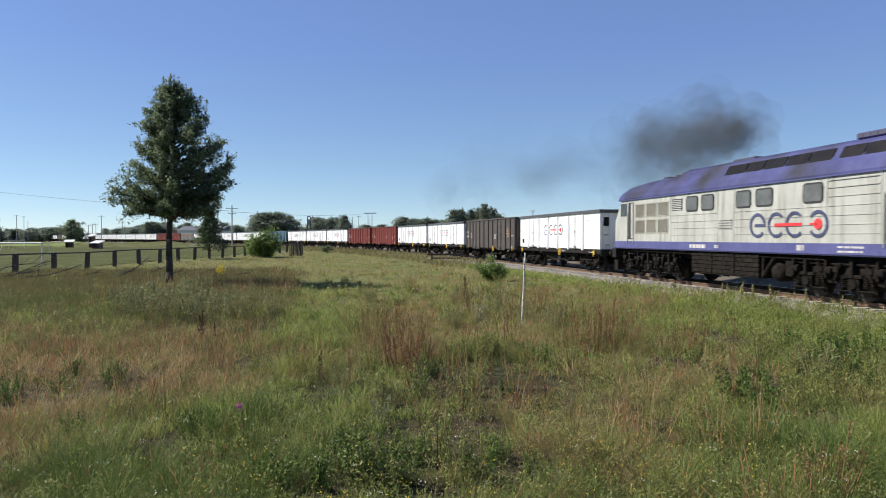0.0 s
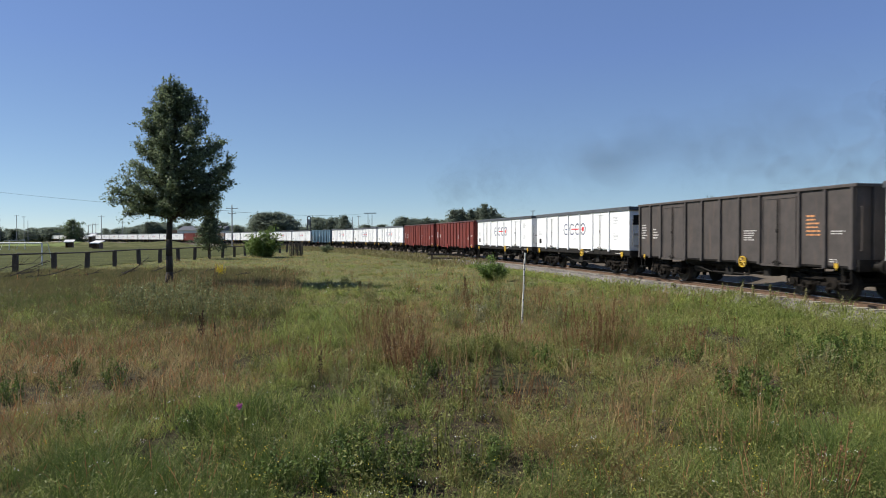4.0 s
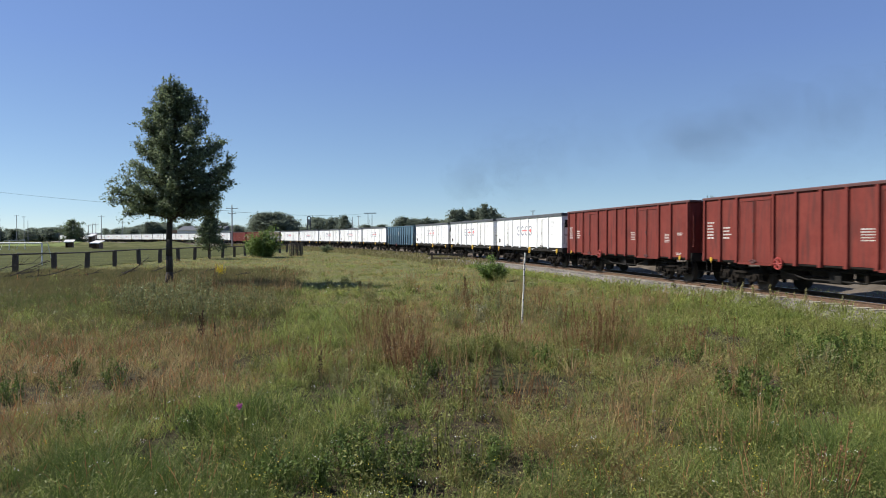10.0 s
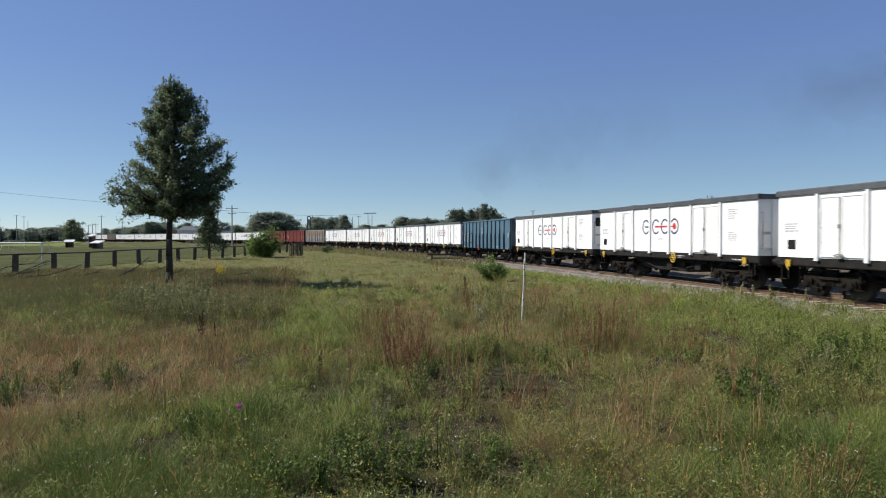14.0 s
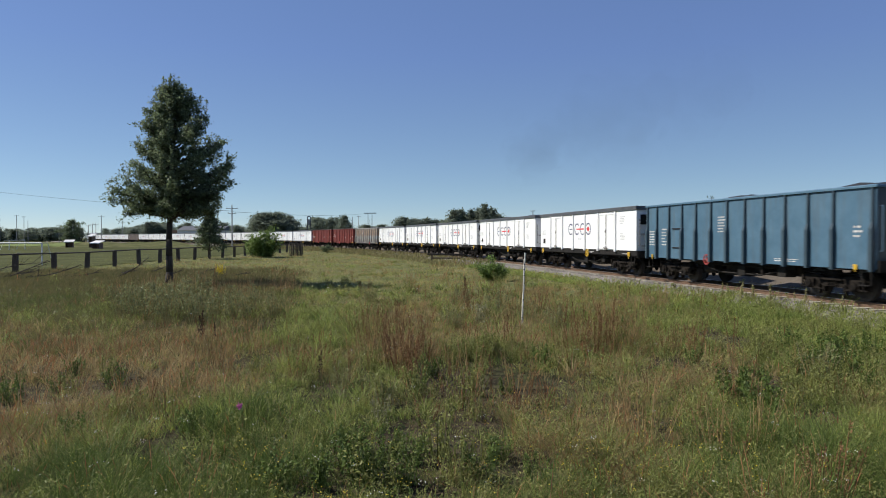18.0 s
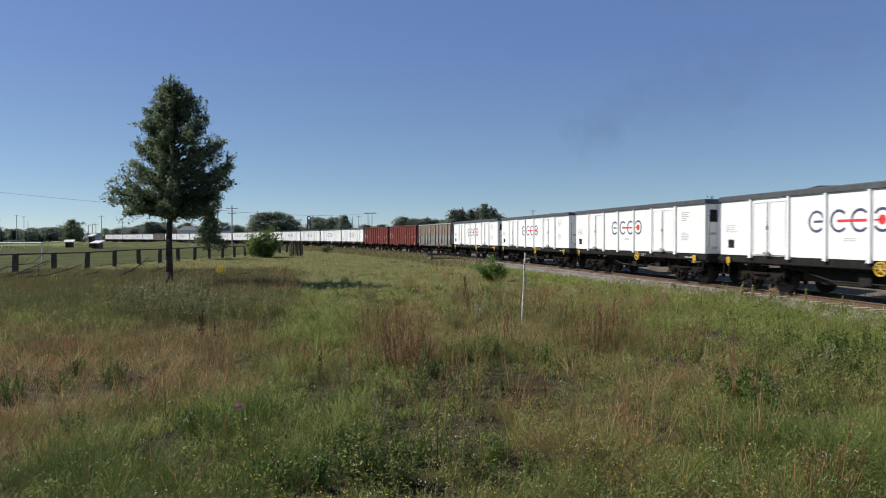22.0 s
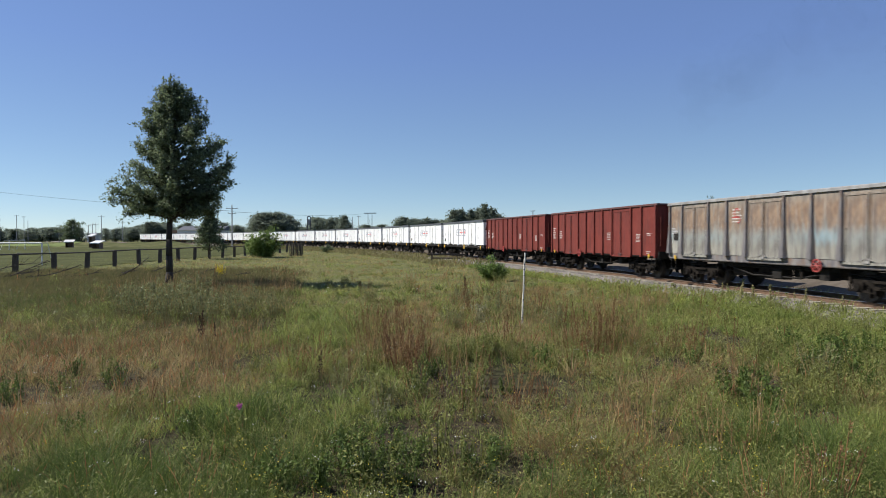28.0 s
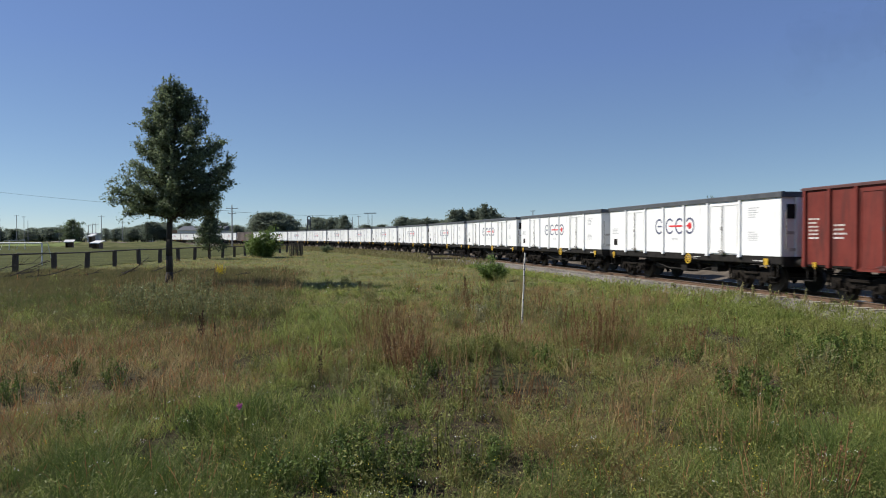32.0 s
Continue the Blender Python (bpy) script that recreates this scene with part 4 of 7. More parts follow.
scatter_copies(mug, [(-8.3, 20.6, 0.95), (-9.5, 21.4, 0.9), (-7.2, 20.4, 0.85), (-10.3, 22.6, 0.8), (-8.9, 22.3, 1.0), (-6.6, 19.6, 0.7), (-5.9, 19.2, 0.9), (-5.0, 19.8, 0.8), (-7.8, 18.9, 1.0), (-8.7, 19.4, 1.05), (-9.6, 20.2, 0.95), (-6.8, 18.5, 0.9), (-8.0, 21.6, 1.1), (-6.2, 20.9, 0.9), (-0.8, 9.2, 0.4), (-1.6, 10.4, 0.35), (2.9, 17.2, 0.6), (2.4, 19.0, 0.6), (1.7, 20.8, 0.75), (0.55, 22.4, 0.7), (-2.7, 24.5, 0.65), (0.3, 17.6, 0.6), (6.2, 11.0, 0.6)])
gold = stalk_plant("goldenrod", 60, 0.95, 0.4, 14, 40, M_PETALY, M_HERB, "yellow-flowering goldenrod clump near the fence", "plant", "", head_name="flower_plume", head_size=0.035, low=0.55)
stand(gold, -13.2, 39.5)
yarrow = stalk_plant("thistle", 61, 0.62, 0.08, 3, 26, M_HERB, M_HERB, "green thistle with a pink flower head", "plant", "", head_name="foliage", head_size=0.035, low=0.1)
part("flower_head", leaf_mesh("flower_head", rng, rng.normal(0, 0.012, (40, 3)) + np.array([0.0, 0.0, 0.56]), np.full(40, 0.022), M_PETALP, droop=-0.8), M_PETALP, yarrow, "pink tufted flower")
stand(yarrow, -2.2, 7.2)
M_SPIKE = surface("pale_seed_spike", (0.30, 0.27, 0.13), (0.40, 0.35, 0.19), 0.8, bump=0, vary=0.35, islands=True, thin=0.3)
spikes = [stalk_plant("weed_spike", 70 + k, 0.80, 0.05, 1 + k, 120, M_SPIKE, M_HERB, "slender pale green seed spike beside the ballast", "plant", "weeds beside the track", head_name="seed_spike", head_size=0.030, low=0.25) for k in range(2)]
pl = []
for k in range(20):
    u = -20.5 + 0.52 * k + rr.uniform(-0.2, 0.2) if k < 13 else rr.uniform(-13, 2)
    a, b, _ = line_at(u, rr.uniform(1.5, 2.1))
    pl.append((float(a), float(b), rr.uniform(0.75, 1.1) if k < 13 else rr.uniform(0.4, 0.7)))
scatter_copies(spikes, pl)


# ---- the line: ballast, sleepers, rails ----
def line_strip(name, profile, material, u0, u1, step, kind_label="", jitter=0.0):
    us = np.arange(u0, u1 + step, step)
    n = len(profile)
    vs, fs = [], []
    for k, u in enumerate(us):
        for off, z in profile:
            x, y, _ = line_at(u, off)
            j = jitter * wave(u * 3.1, off * 9.0, 1.0)
            vs.append((float(x), float(y), z + j))
        if k:
            a, b = (k - 1) * n, k * n
            fs += [(a + i, a + i + 1, b + i + 1, b + i) for i in range(n - 1)]
    me = bpy.data.meshes.new(name)
    me.from_pydata(vs, [], fs)
    me.materials.append(material)
    return me


M_BALLAST = surface("ballast_bed", (0.150, 0.135, 0.118), (0.25, 0.23, 0.205), 0.95, scale=9, grain=28, bump=0.9, spec=0.1)
M_STONE = surface("ballast_stone", (0.15, 0.138, 0.122), (0.27, 0.25, 0.225), 0.9, scale=3, grain=30, bump=0.4, vary=0.35, islands=True)
M_RAIL = surface("rusty_rail_steel", (0.095, 0.055, 0.032), (0.155, 0.092, 0.055), 0.8, scale=5, grain=60, bump=0.2)
M_RAILTOP = surface("polished_rail_head", (0.45, 0.43, 0.41), (0.55, 0.53, 0.50), 0.3, 0.9, scale=4, bump=0.02)
M_SLEEPER = surface("weathered_concrete", (0.30, 0.27, 0.215), (0.42, 0.38, 0.305), 0.9, scale=3, grain=50, bump=0.3, vary=0.15)
ballast = tagged(new("ballast", line_strip("ballast", [(3.1, -0.60), (2.6, -0.42), (1.75, -0.175), (0.9, -0.165), (-0.9, -0.165), (-1.75, -0.175), (-2.6, -0.42), (-3.1, -0.60)],
                                           M_BALLAST, -120, 600, 1.5, jitter=0.02)), "grey crushed stone ballast bed of the railway line", "ballast", kind="structure")
# bank added as a screen, so no bright meadow shows under the wagons
M_BANK = surface("bank_soil", (0.085, 0.070, 0.054), (0.145, 0.122, 0.096), 1.0, scale=0.8, grain=12, bump=0.9, spec=0.05)
fade = lambda u: float(np.interp(u, [-120, -90, 260, 330], [0, 1, 1, 0]))
vs, fs = [], []
BANK = [(-2.75, -0.50), (-3.6, -0.42), (-5.0, -0.18), (-6.2, 0.32), (-7.2, 0.58), (-9.0, 0.5), (-12.0, -0.7)]
us = np.arange(-120, 331, 1.0)
for k, u in enumerate(us):
    for off, z in BANK:
        x, y, _ = line_at(u, off + 0.15 * wave(u, off * 3, 1.3))
        zz = z + (0.16 * wave(u, off * 2, 2.2) + 0.07 * wave(u, off, 0.6) if z > -0.3 else 0)
        vs.append((float(x), float(y), -0.7 + (zz + 0.7) * fade(u) if z > -0.4 else z))
    if k:
        a, b = (k - 1) * len(BANK), k * len(BANK)
        fs += [(a + i, a + i + 1, b + i + 1, b + i) for i in range(len(BANK) - 1)]
tagged(part("earth_bank", Shape().add(vs, fs), M_BANK, smooth=True), "low earth bank added to screen the view under the wagons", "bank", kind="structure")
track = tagged(new("railway_track"), "rusty single railway track on concrete sleepers", "track", kind="structure")
RAILP = [(-0.0675, -0.172), (-0.0675, -0.160), (-0.012, -0.145), (-0.012, -0.045), (-0.0345, -0.035), (-0.0345, -0.003)]
for side in (0.7525, -0.7525):
    prof = [(side + a, b) for a, b in RAILP] + [(side - a, b) for a, b in reversed(RAILP)]
    part("rail", line_strip("rail", prof, M_RAIL, -120, 600, 1.5), M_RAIL, track)
    head = [(side - 0.03, -0.003), (side - 0.026, 0.0), (side + 0.026, 0.0), (side + 0.03, -0.003)]
    part("rail_head", line_strip("rail_head", head, M_RAILTOP, -120, 600, 1.5), M_RAILTOP, track, "polished running surface")


# ---- wagons ----
def ring_marks(parent, cx, cz, r, places, y0, y1, w):
    """The painted sign on a side: four rings in a row, tied by a red bar."""
    xs = [cx + q for q in places]

    def band(x, a0, a1):
        return Shape().arc(x, cz, r - w, r, a0, a1, y0, y1)

    part("ring_mark", band(xs[0], 12, 318).box(xs[0] - r * 0.35, xs[0] + r * 0.95, y0, y1, cz - w * 0.45, cz + w * 0.45), M_BLUEMARK, parent, "painted blue ring with a short bar")
    part("ring_mark", band(xs[1], 42, 318), M_BLUEMARK, parent, "painted blue open ring")
    part("ring_mark", band(xs[2], 42, 318), M_BLUEMARK, parent, "painted blue open ring")
    part("ring_mark", band(xs[3], -145, 145), M_BLUEMARK, parent, "painted blue open ring")
    ym = y0 - 0.003 if y0 < 0 else y0 + 0.003
    part("bar_mark", Shape().box(xs[1] - r * 0.2, xs[2] + r * 0.75, min(ym, y1), max(ym, y1), cz - w * 0.5, cz + w * 0.5), M_REDBAR, parent, "painted red bar")
    part("dot_mark", Shape().arc(xs[3], cz, 0.0, r * 0.40, 0, 360, ym, y1).box(xs[3] - r * 0.8, xs[3], min(ym, y1), max(ym, y1), cz - w * 0.3, cz + w * 0.3), M_REDBAR, parent, "painted red dot")


def bars(rnd, x0, x1, z0, z1, rows, y):
    s = Shape()
    h = (z1 - z0) / rows
    for i in range(rows):
        a = x0
        end = x0 + (x1 - x0) * rnd.uniform(0.6, 1.0)
        while a < end - 0.02:
            b = min(end, a + rnd.uniform(0.06, 0.22))
            s.box(a, b, y - 0.006, y, z0 + h * i + h * 0.26, z0 + h * i + h * 0.70)
            a = b + rnd.uniform(0.02, 0.05)
    return s


def wheelset_shape(r):
    s = Shape()
    for sg in (-1, 1):
        y = 0.75 * sg
        s.rod((0, y - 0.065, 0), (0, y + 0.065, 0), r, n=28)
        s.rod((0, y - sg * 0.085, 0), (0, y - sg * 0.065, 0), r + 0.028, n=28)
        s.rod((0, y + sg * 0.065, 0), (0, y + sg * 0.09, 0), r * 0.82, r * 0.78, n=28)
        for k in range(4):
            a = k * math.tau / 4
            s.rod((math.cos(a) * r * 0.45, y + sg * 0.09, math.sin(a) * r * 0.45), (math.cos(a) * r * 0.45, y + sg * 0.1, math.sin(a) * r * 0.45), 0.05, n=8)
    s.rod((0, -1.0, 0), (0, 1.0, 0), 0.085, n=12)
    return s


WHEELS = {"lead": [], "trail": [], "loco": []}
MESHES = {}


def shared(key, make):
    if key not in MESHES:
        MESHES[key] = make()
    return MESHES[key]


def add_bogie(parent, x):
    def body():
        s = Shape().box(-0.22, 0.22, -1.05, 1.05, 0.52, 0.80).box(-1.15, -1.05, -0.95, 0.95, 0.50, 0.66).box(1.05, 1.15, -0.95, 0.95, 0.50, 0.66)
        return s.rod((0, 0, 0.8), (0, 0, 0.95), 0.3, n=16).mesh("bogie", M_BOGIE, 0.012)

    def frame_side():
        top = [(-1.32, 0.62), (-1.2, 0.74), (-0.55, 0.74), (-0.35, 0.66), (0.35, 0.66), (0.55, 0.74), (1.2, 0.74), (1.32, 0.62), (1.28, 0.52), (0.62, 0.52), (0.42, 0.38), (-0.42, 0.38), (-0.62, 0.52), (-1.28, 0.52)]
        s = Shape().prism(top, "y", -0.07, 0.07)
        for a in (-0.9, 0.9):
            s.box(a - 0.17, a + 0.17, -0.14, 0.12, 0.33, 0.60)
            s.rod((a, -0.2, 0.46), (a, -0.12, 0.46), 0.12, n=14)
            for b in (-0.27, 0.27):
                for k in range(5):
                    s.rod((a + b, -0.02, 0.36 + k * 0.032), (a + b, -0.02, 0.377 + k * 0.032), 0.085, n=10)
                s.box(a + b - 0.1, a + b + 0.1, -0.11, 0.08, 0.32, 0.36)
        s.box(-0.42, 0.42, -0.16, -0.08, 0.58, 0.64)
        for b in (-0.42, 0.42):
            s.box(b - 0.05, b + 0.05, -0.05, 0.1, 0.22, 0.56)
            s.rod((b, -0.1, 0.30), (b * 3.2, -0.1, 0.34), 0.025, n=6).box(b * 1.25 - 0.03, b * 1.25 + 0.03, -0.12, 0.02, 0.16, 0.46)
        for b in (-1.22, 1.22):
            s.box(b - 0.05, b + 0.05, -0.13, 0.05, 0.56, 0.86).rod((b, -0.12, 0.30), (b, -0.12, 0.60), 0.03, n=6)
        s.box(-0.30, 0.30, -0.12, 0.02, 0.74, 0.90).rod((-1.1, -0.15, 0.80), (1.1, -0.15, 0.80), 0.022, n=6)
        for b in (-0.16, 0.0, 0.16):
            for k in range(4):
                s.rod((b, -0.06, 0.40 + k * 0.045), (b, -0.06, 0.424 + k * 0.045), 0.065, n=8)
        return s.mesh("side_frame", M_BOGIE, 0.01)

    b = part("bogie", shared("bogie", body), M_BOGIE, parent, "sooty two-axle bogie", at=(x, 0, 0))
    for sg in (-1, 1):
        sf = part("side_frame", shared("side_frame", frame_side), M_BOGIE, b, at=(0, 1.02 * sg, 0))
        if sg > 0:
            sf.rotation_euler = (0, 0, math.pi)
    for key, a in (("lead", 0.9), ("trail", -0.9)):
        part("wheelset", shared("wheelset", lambda: wheelset_shape(0.46).mesh("wheelset", M_WHEEL)), M_WHEEL, b, "worn steel wheels on an axle", at=(a, 0, 0.46))


HALF = 6.43       # half the length of a body
KINDS = {
    "white": dict(paint=M_WHITE, post=M_WHITE, rim=M_BAND, sole=M_FRAME, posts=[-4.62, -2.68, -1.05, 0.6, 2.3, 4.3], doors=[(-4.62, -2.68), (2.3, 4.3)], rimh=0.19, z0=1.24, top=3.40,
                  label="white open freight wagon with dark rim and blue ring sign"),
    "red": dict(paint=M_RED, post=M_RED, rim=M_REDRIM, sole=M_FRAME, posts=[-5.3, -4.26, -2.27, -1.19, -0.12, 0.91, 2.0, 4.04, 5.05], doors=[(-4.26, -2.27), (2.0, 4.04)], rimh=0.10, z0=1.04, top=3.42,
                label="oxide-red ribbed open freight wagon with small white stencils"),
    "dark": dict(paint=M_BLACK, post=M_BLACK, rim=M_BLACK, sole=M_FRAME, posts=[-5.35, -4.4, -2.4, -1.2, 0.0, 1.15, 2.3, 4.2, 5.3], doors=[(-4.4, -2.4), (2.3, 4.2)], rimh=0.10, z0=1.04, top=3.42,
                 label="sooty dark brown ribbed open freight wagon with orange stencil"),
    "teal": dict(paint=M_TEAL, post=M_TEALDARK, rim=M_TEAL, sole=M_FRAME, posts=[-5.48 + 1.04 * i for i in range(11)], doors=[], rimh=0.09, z0=0.98, top=3.34,
                 label="teal-blue open freight wagon with eleven dark posts and pale stencils"),
    # the rusty sole bar takes the dark post paint to imitate shadow
    "rusty": dict(paint=M_GRAFFITI, post=M_GRAFPOST, rim=M_GRAFRIM, sole=M_GRAFPOST, posts=[-5.35, -3.45, -2.25, -1.1, 0.85, 2.1, 3.3, 5.3], doors=[(-5.35, -3.45), (-1.1, 0.85), (3.3, 5.3)], rimh=0.12, z0=1.22, top=3.36,
                  label="weathered grey wagon with rust bleeding and pale blue faded paint"),
    "brown": dict(paint=M_BROWN, post=M_BROWN, rim=M_BROWN, sole=M_FRAME, posts=[-5.36 + 1.072 * i for i in range(11)], doors=[], rimh=0.10, z0=1.0, top=3.38,
                  label="faded brown-grey ribbed open freight wagon"),
}


def make_wagon(kind):
    o = KINDS[kind]
    rnd = random.Random(kind)
    w = thing("freight_wagon", o["label"], "freight wagon", "wagons of the train")
    z0, top, rimh, paint = o["z0"], o["top"], o["rimh"], o["paint"]
    Y = 1.40
    side = Shape().box(-HALF, HALF, -0.03, 0.03, z0, top - rimh).mesh("side_wall", paint)
    end = Shape().box(-0.03, 0.03, -Y + 0.035, Y - 0.035, z0, top - rimh)
    for k in (-0.85, -0.28, 0.28, 0.85):
        end.box(0.03, 0.10, k - 0.05, k + 0.05, z0, top - rimh)
    # the teal end walls get a darker paint in place of their shade
    end_tone = M_TEALDARK if kind == "teal" else paint
    end = end.mesh("end_wall", end_tone)
    h = top - rimh - z0
    if kind == "teal":     # posts grow wider half-way down
        post = Shape().loft([[(-a, -0.0, z), (a, -0.0, z), (a * 0.8, -d, z), (-a * 0.8, -d, z)] for a, d, z in ((0.075, 0.12, z0 - 0.05), (0.075, 0.12, z0 + h * 0.5), (0.05, 0.07, z0 + h * 0.58), (0.045, 0.06, top - rimh))]).mesh("post", o["post"])
    elif kind == "rusty":     # posts spread into gussets at the foot
        post = Shape().loft([[(-a, 0, z), (a, 0, z), (a * 0.6, -d, z), (-a * 0.6, -d, z)] for a, d, z in ((0.17, 0.14, z0 - 0.02), (0.14, 0.13, z0 + 0.25), (0.08, 0.085, z0 + 0.95), (0.06, 0.07, top - rimh))]).mesh("post", o["post"])
    else:
        dd = 0.075 if kind != "white" else 0.065
        post = Shape().loft([[(-a, 0, z), (a, 0, z), (a * 0.75, -d, z), (-a * 0.75, -d, z)] for a, d, z in ((0.085, dd + 0.02, z0 - 0.08), (0.08, dd, z0 + 0.25), (0.065, dd, top - rimh - 0.0))]).mesh("post", o["post"])
    rail_s = Shape().prism([(-0.05, top - rimh), (0.09, top - rimh), (0.09, top - 0.02), (0.05, top), (-0.05, top)], "x", -HALF - 0.08, HALF + 0.08).mesh("top_rail", o["rim"], 0.008)
    rail_e = Shape().box(-0.05, 0.10, -Y + 0.06, Y - 0.06, top - rimh, top - 0.01).mesh("top_rail", o["rim"], 0.008)
    sole = Shape().prism([(-0.03, 0.97), (0.03, 0.97), (0.05, 1.0), (0.05, z0 + 0.0), (-0.03, z0 + 0.0)], "x", -HALF - 0.05, HALF + 0.05).mesh("sole_bar", o["sole"])
    door_meshes = {}
    for sg in (-1, 1):
        turn = (0, 0, 0) if sg < 0 else (0, 0, math.pi)
        part("side_wall", side, paint, w, at=(0, Y * sg, 0))
        r = part("top_rail", rail_s, o["rim"], w, at=(0, Y * sg, 0))
        r.rotation_euler = (0, 0, math.pi) if sg < 0 else (0, 0, 0)
        s = part("sole_bar", sole, o["sole"], w, at=(0, 1.36 * sg, 0))
        s.rotation_euler = (0, 0, math.pi) if sg < 0 else (0, 0, 0)
        for x in [p for p in o["posts"]] + ([] if kind == "white" else [-HALF + 0.09, HALF - 0.09]):
            p = part("post", post, o["post"], w, at=(x * (1 if sg < 0 else -1), (Y + 0.03) * sg, 0))
            p.rotation_euler = turn
        for a, b in o["doors"]:
            m = (a + b) / 2
            for lo, hi in ((a + 0.13, m - 0.015), (m + 0.015, b - 0.13)):
                key = (round(lo, 2), round(hi, 2))
                if key not in door_meshes:
                    half = (hi - lo) / 2
                    dz0, dz1 = z0 + (0.05 if kind == "white" else -0.04), top - rimh - (0.10 if kind == "white" else 0.12)
                    d = Shape().box(-half, half, -0.02, 0.0, dz0, dz1)
                    for q in (-half, half - 0.045):
                        d.box(q, q + 0.045, -0.04, -0.02, dz0, dz1)
                    for q in (dz0, dz1 - 0.045):
                        d.box(-half + 0.045, half - 0.045, -0.04, -0.02, q, q + 0.045)
                    inner = half - 0.03 if lo < m - 0.1 and hi < m else -half + 0.03
                    latch = Shape().box(inner - 0.03, inner + 0.03, -0.06, -0.04, dz0 + 0.02, dz0 + 0.10)
                    if inner > 0:      # the locking bar runs down the left leaf
                        latch.rod((inner, -0.05, dz0 - 0.04), (inner, -0.05, dz1 - 0.05), 0.013, n=6)
                        latch.box(inner - 0.04, inner + 0.04, -0.08, -0.04, (dz0 + dz1) / 2 - 0.06, (dz0 + dz1) / 2 + 0.06)
                        latch.box(inner - 0.10, inner + 0.12, -0.09, -0.04, dz0 - 0.03, dz0 + 0.05)
                    for q in (0.25, 0.5, 0.75):      # hinges on the outer edge
                        d.box(-inner - 0.035, -inner + 0.035, -0.055, -0.04, dz0 + (dz1 - dz0) * q - 0.015, dz0 + (dz1 - dz0) * q + 0.015)
                    latch.rod((inner, -0.10, dz0 + 0.10), (inner + (0.16 if inner < 0 else -0.16), -0.10, dz0 + 0.04), 0.018, n=6)
                    door_meshes[key] = d.mesh("door", paint)
                    fit = M_FITTING if kind in ("white", "rusty") else M_REDRIM if kind == "red" else M_FRAME
                    door_meshes[key, "latch"] = latch.mesh("latch", fit)
                x = (lo + hi) / 2
                d = part("door", door_meshes[key], paint, w, at=(x * (1 if sg < 0 else -1), (Y + 0.032) * sg, 0))
                d.rotation_euler = turn
                part("latch", door_meshes[key, "latch"], door_meshes[key, "latch"].materials[0], d)
            if kind != "white":
                p = part("door_sill", shared((kind, "sill", round(a, 2)), lambda: Shape().box(a + 0.05, b - 0.05, -0.06, 0.0, z0 - 0.12, z0 - 0.045).mesh("door_sill", paint)), paint, w, at=(0, (Y + 0.03) * sg, 0))
                p.rotation_euler = turn if sg < 0 else (0, 0, math.pi)
    for sg in (-1, 1):
        e = part("end_wall", end, end_tone, w, at=((HALF - 0.035) * sg, 0, 0))
        e.rotation_euler = (0, 0, 0) if sg > 0 else (0, 0, math.pi)
        e = part("top_rail", rail_e, o["rim"], w, at=((HALF - 0.02) * sg, 0, 0))
        e.rotation_euler = (0, 0, 0) if sg > 0 else (0, 0, math.pi)
        hb = part("headstock", shared((kind, "headstock"), lambda: Shape().box(-0.06, 0.06, -1.38, 1.38, 0.90, max(1.24, z0 - 0.01)).mesh("headstock", M_FRAME, 0.01)), M_FRAME, w, at=((HALF + 0.02) * sg, 0, 0))
        cp = part("coupling_hook", shared("hook", lambda: Shape().rod((0, 0, 1.02), (0.46, 0, 0.98), 0.06, 0.05, n=8).rod((0.2, 0, 1.0), (0.42, 0, 0.72), 0.04, n=8).box(0.38, 0.48, -0.06, 0.06, 0.9, 1.1).mesh("coupling_hook", M_FRAME)), M_FRAME, w, at=((HALF + 0.06) * sg, 0, 0))
        cp.rotation_euler = (0, 0, 0) if sg > 0 else (0, 0, math.pi)
        for y in (-0.875, 0.875):
            bf = part("buffer", shared("buffer", lambda: Shape().rod((0, 0, 0), (0.32, 0, 0), 0.13, 0.10, n=14).rod((0.3, 0, 0), (0.47, 0, 0), 0.08, n=12).rod((0.47, 0, 0), (0.52, 0, 0), 0.235, 0.225, n=20).mesh("buffer", M_FRAME)), M_FRAME, w, at=((HALF + 0.06) * sg, y, 1.06))
            bf.rotation_euler = (0, 0, 0) if sg > 0 else (0, 0, math.pi)
        add_bogie(w, 4.5 * sg)
    part("floor_plate", Shape().box(-HALF + 0.08, HALF - 0.08, -1.3, 1.3, 1.06, 1.14), M_FRAME, w)
    part("centre_sill", Shape().box(-HALF, HALF, -0.25, 0.25, 0.86, 1.05).box(-1.6, -0.2, -0.6, -0.3, 0.42, 0.86).box(0.5, 1.9, 0.2, 0.6, 0.5, 0.86).rod((0.6, -0.7, 0.72), (1.5, -0.7, 0.72), 0.19, n=14), M_FRAME, w)
    part("brake_cylinder", Shape().rod((-2.6, -0.75, 0.66), (-1.9, -0.75, 0.66), 0.20, n=12).box(-2.3, -2.2, -0.8, -0.7, 0.66, 0.9), M_FRAME, w)
    part("valve_box", Shape().box(-0.1, 0.35, -1.15, -0.7, 0.50, 0.88), M_FRAME, w)
    part("tool_box", Shape().box(2.1, 2.5, -1.15, -0.75, 0.55, 0.90), M_FRAME, w)
    part("queen_post", Shape().box(-2.9, 2.9, -1.12, -1.06, 0.80, 0.97).rod((-2.9, -1.1, 0.88), (-1.2, -1.1, 0.55), 0.03, n=5).rod((-1.2, -1.1, 0.55), (1.2, -1.1, 0.55), 0.03, n=5).rod((1.2, -1.1, 0.55), (2.9, -1.1, 0.88), 0.03, n=5), M_FRAME, w)
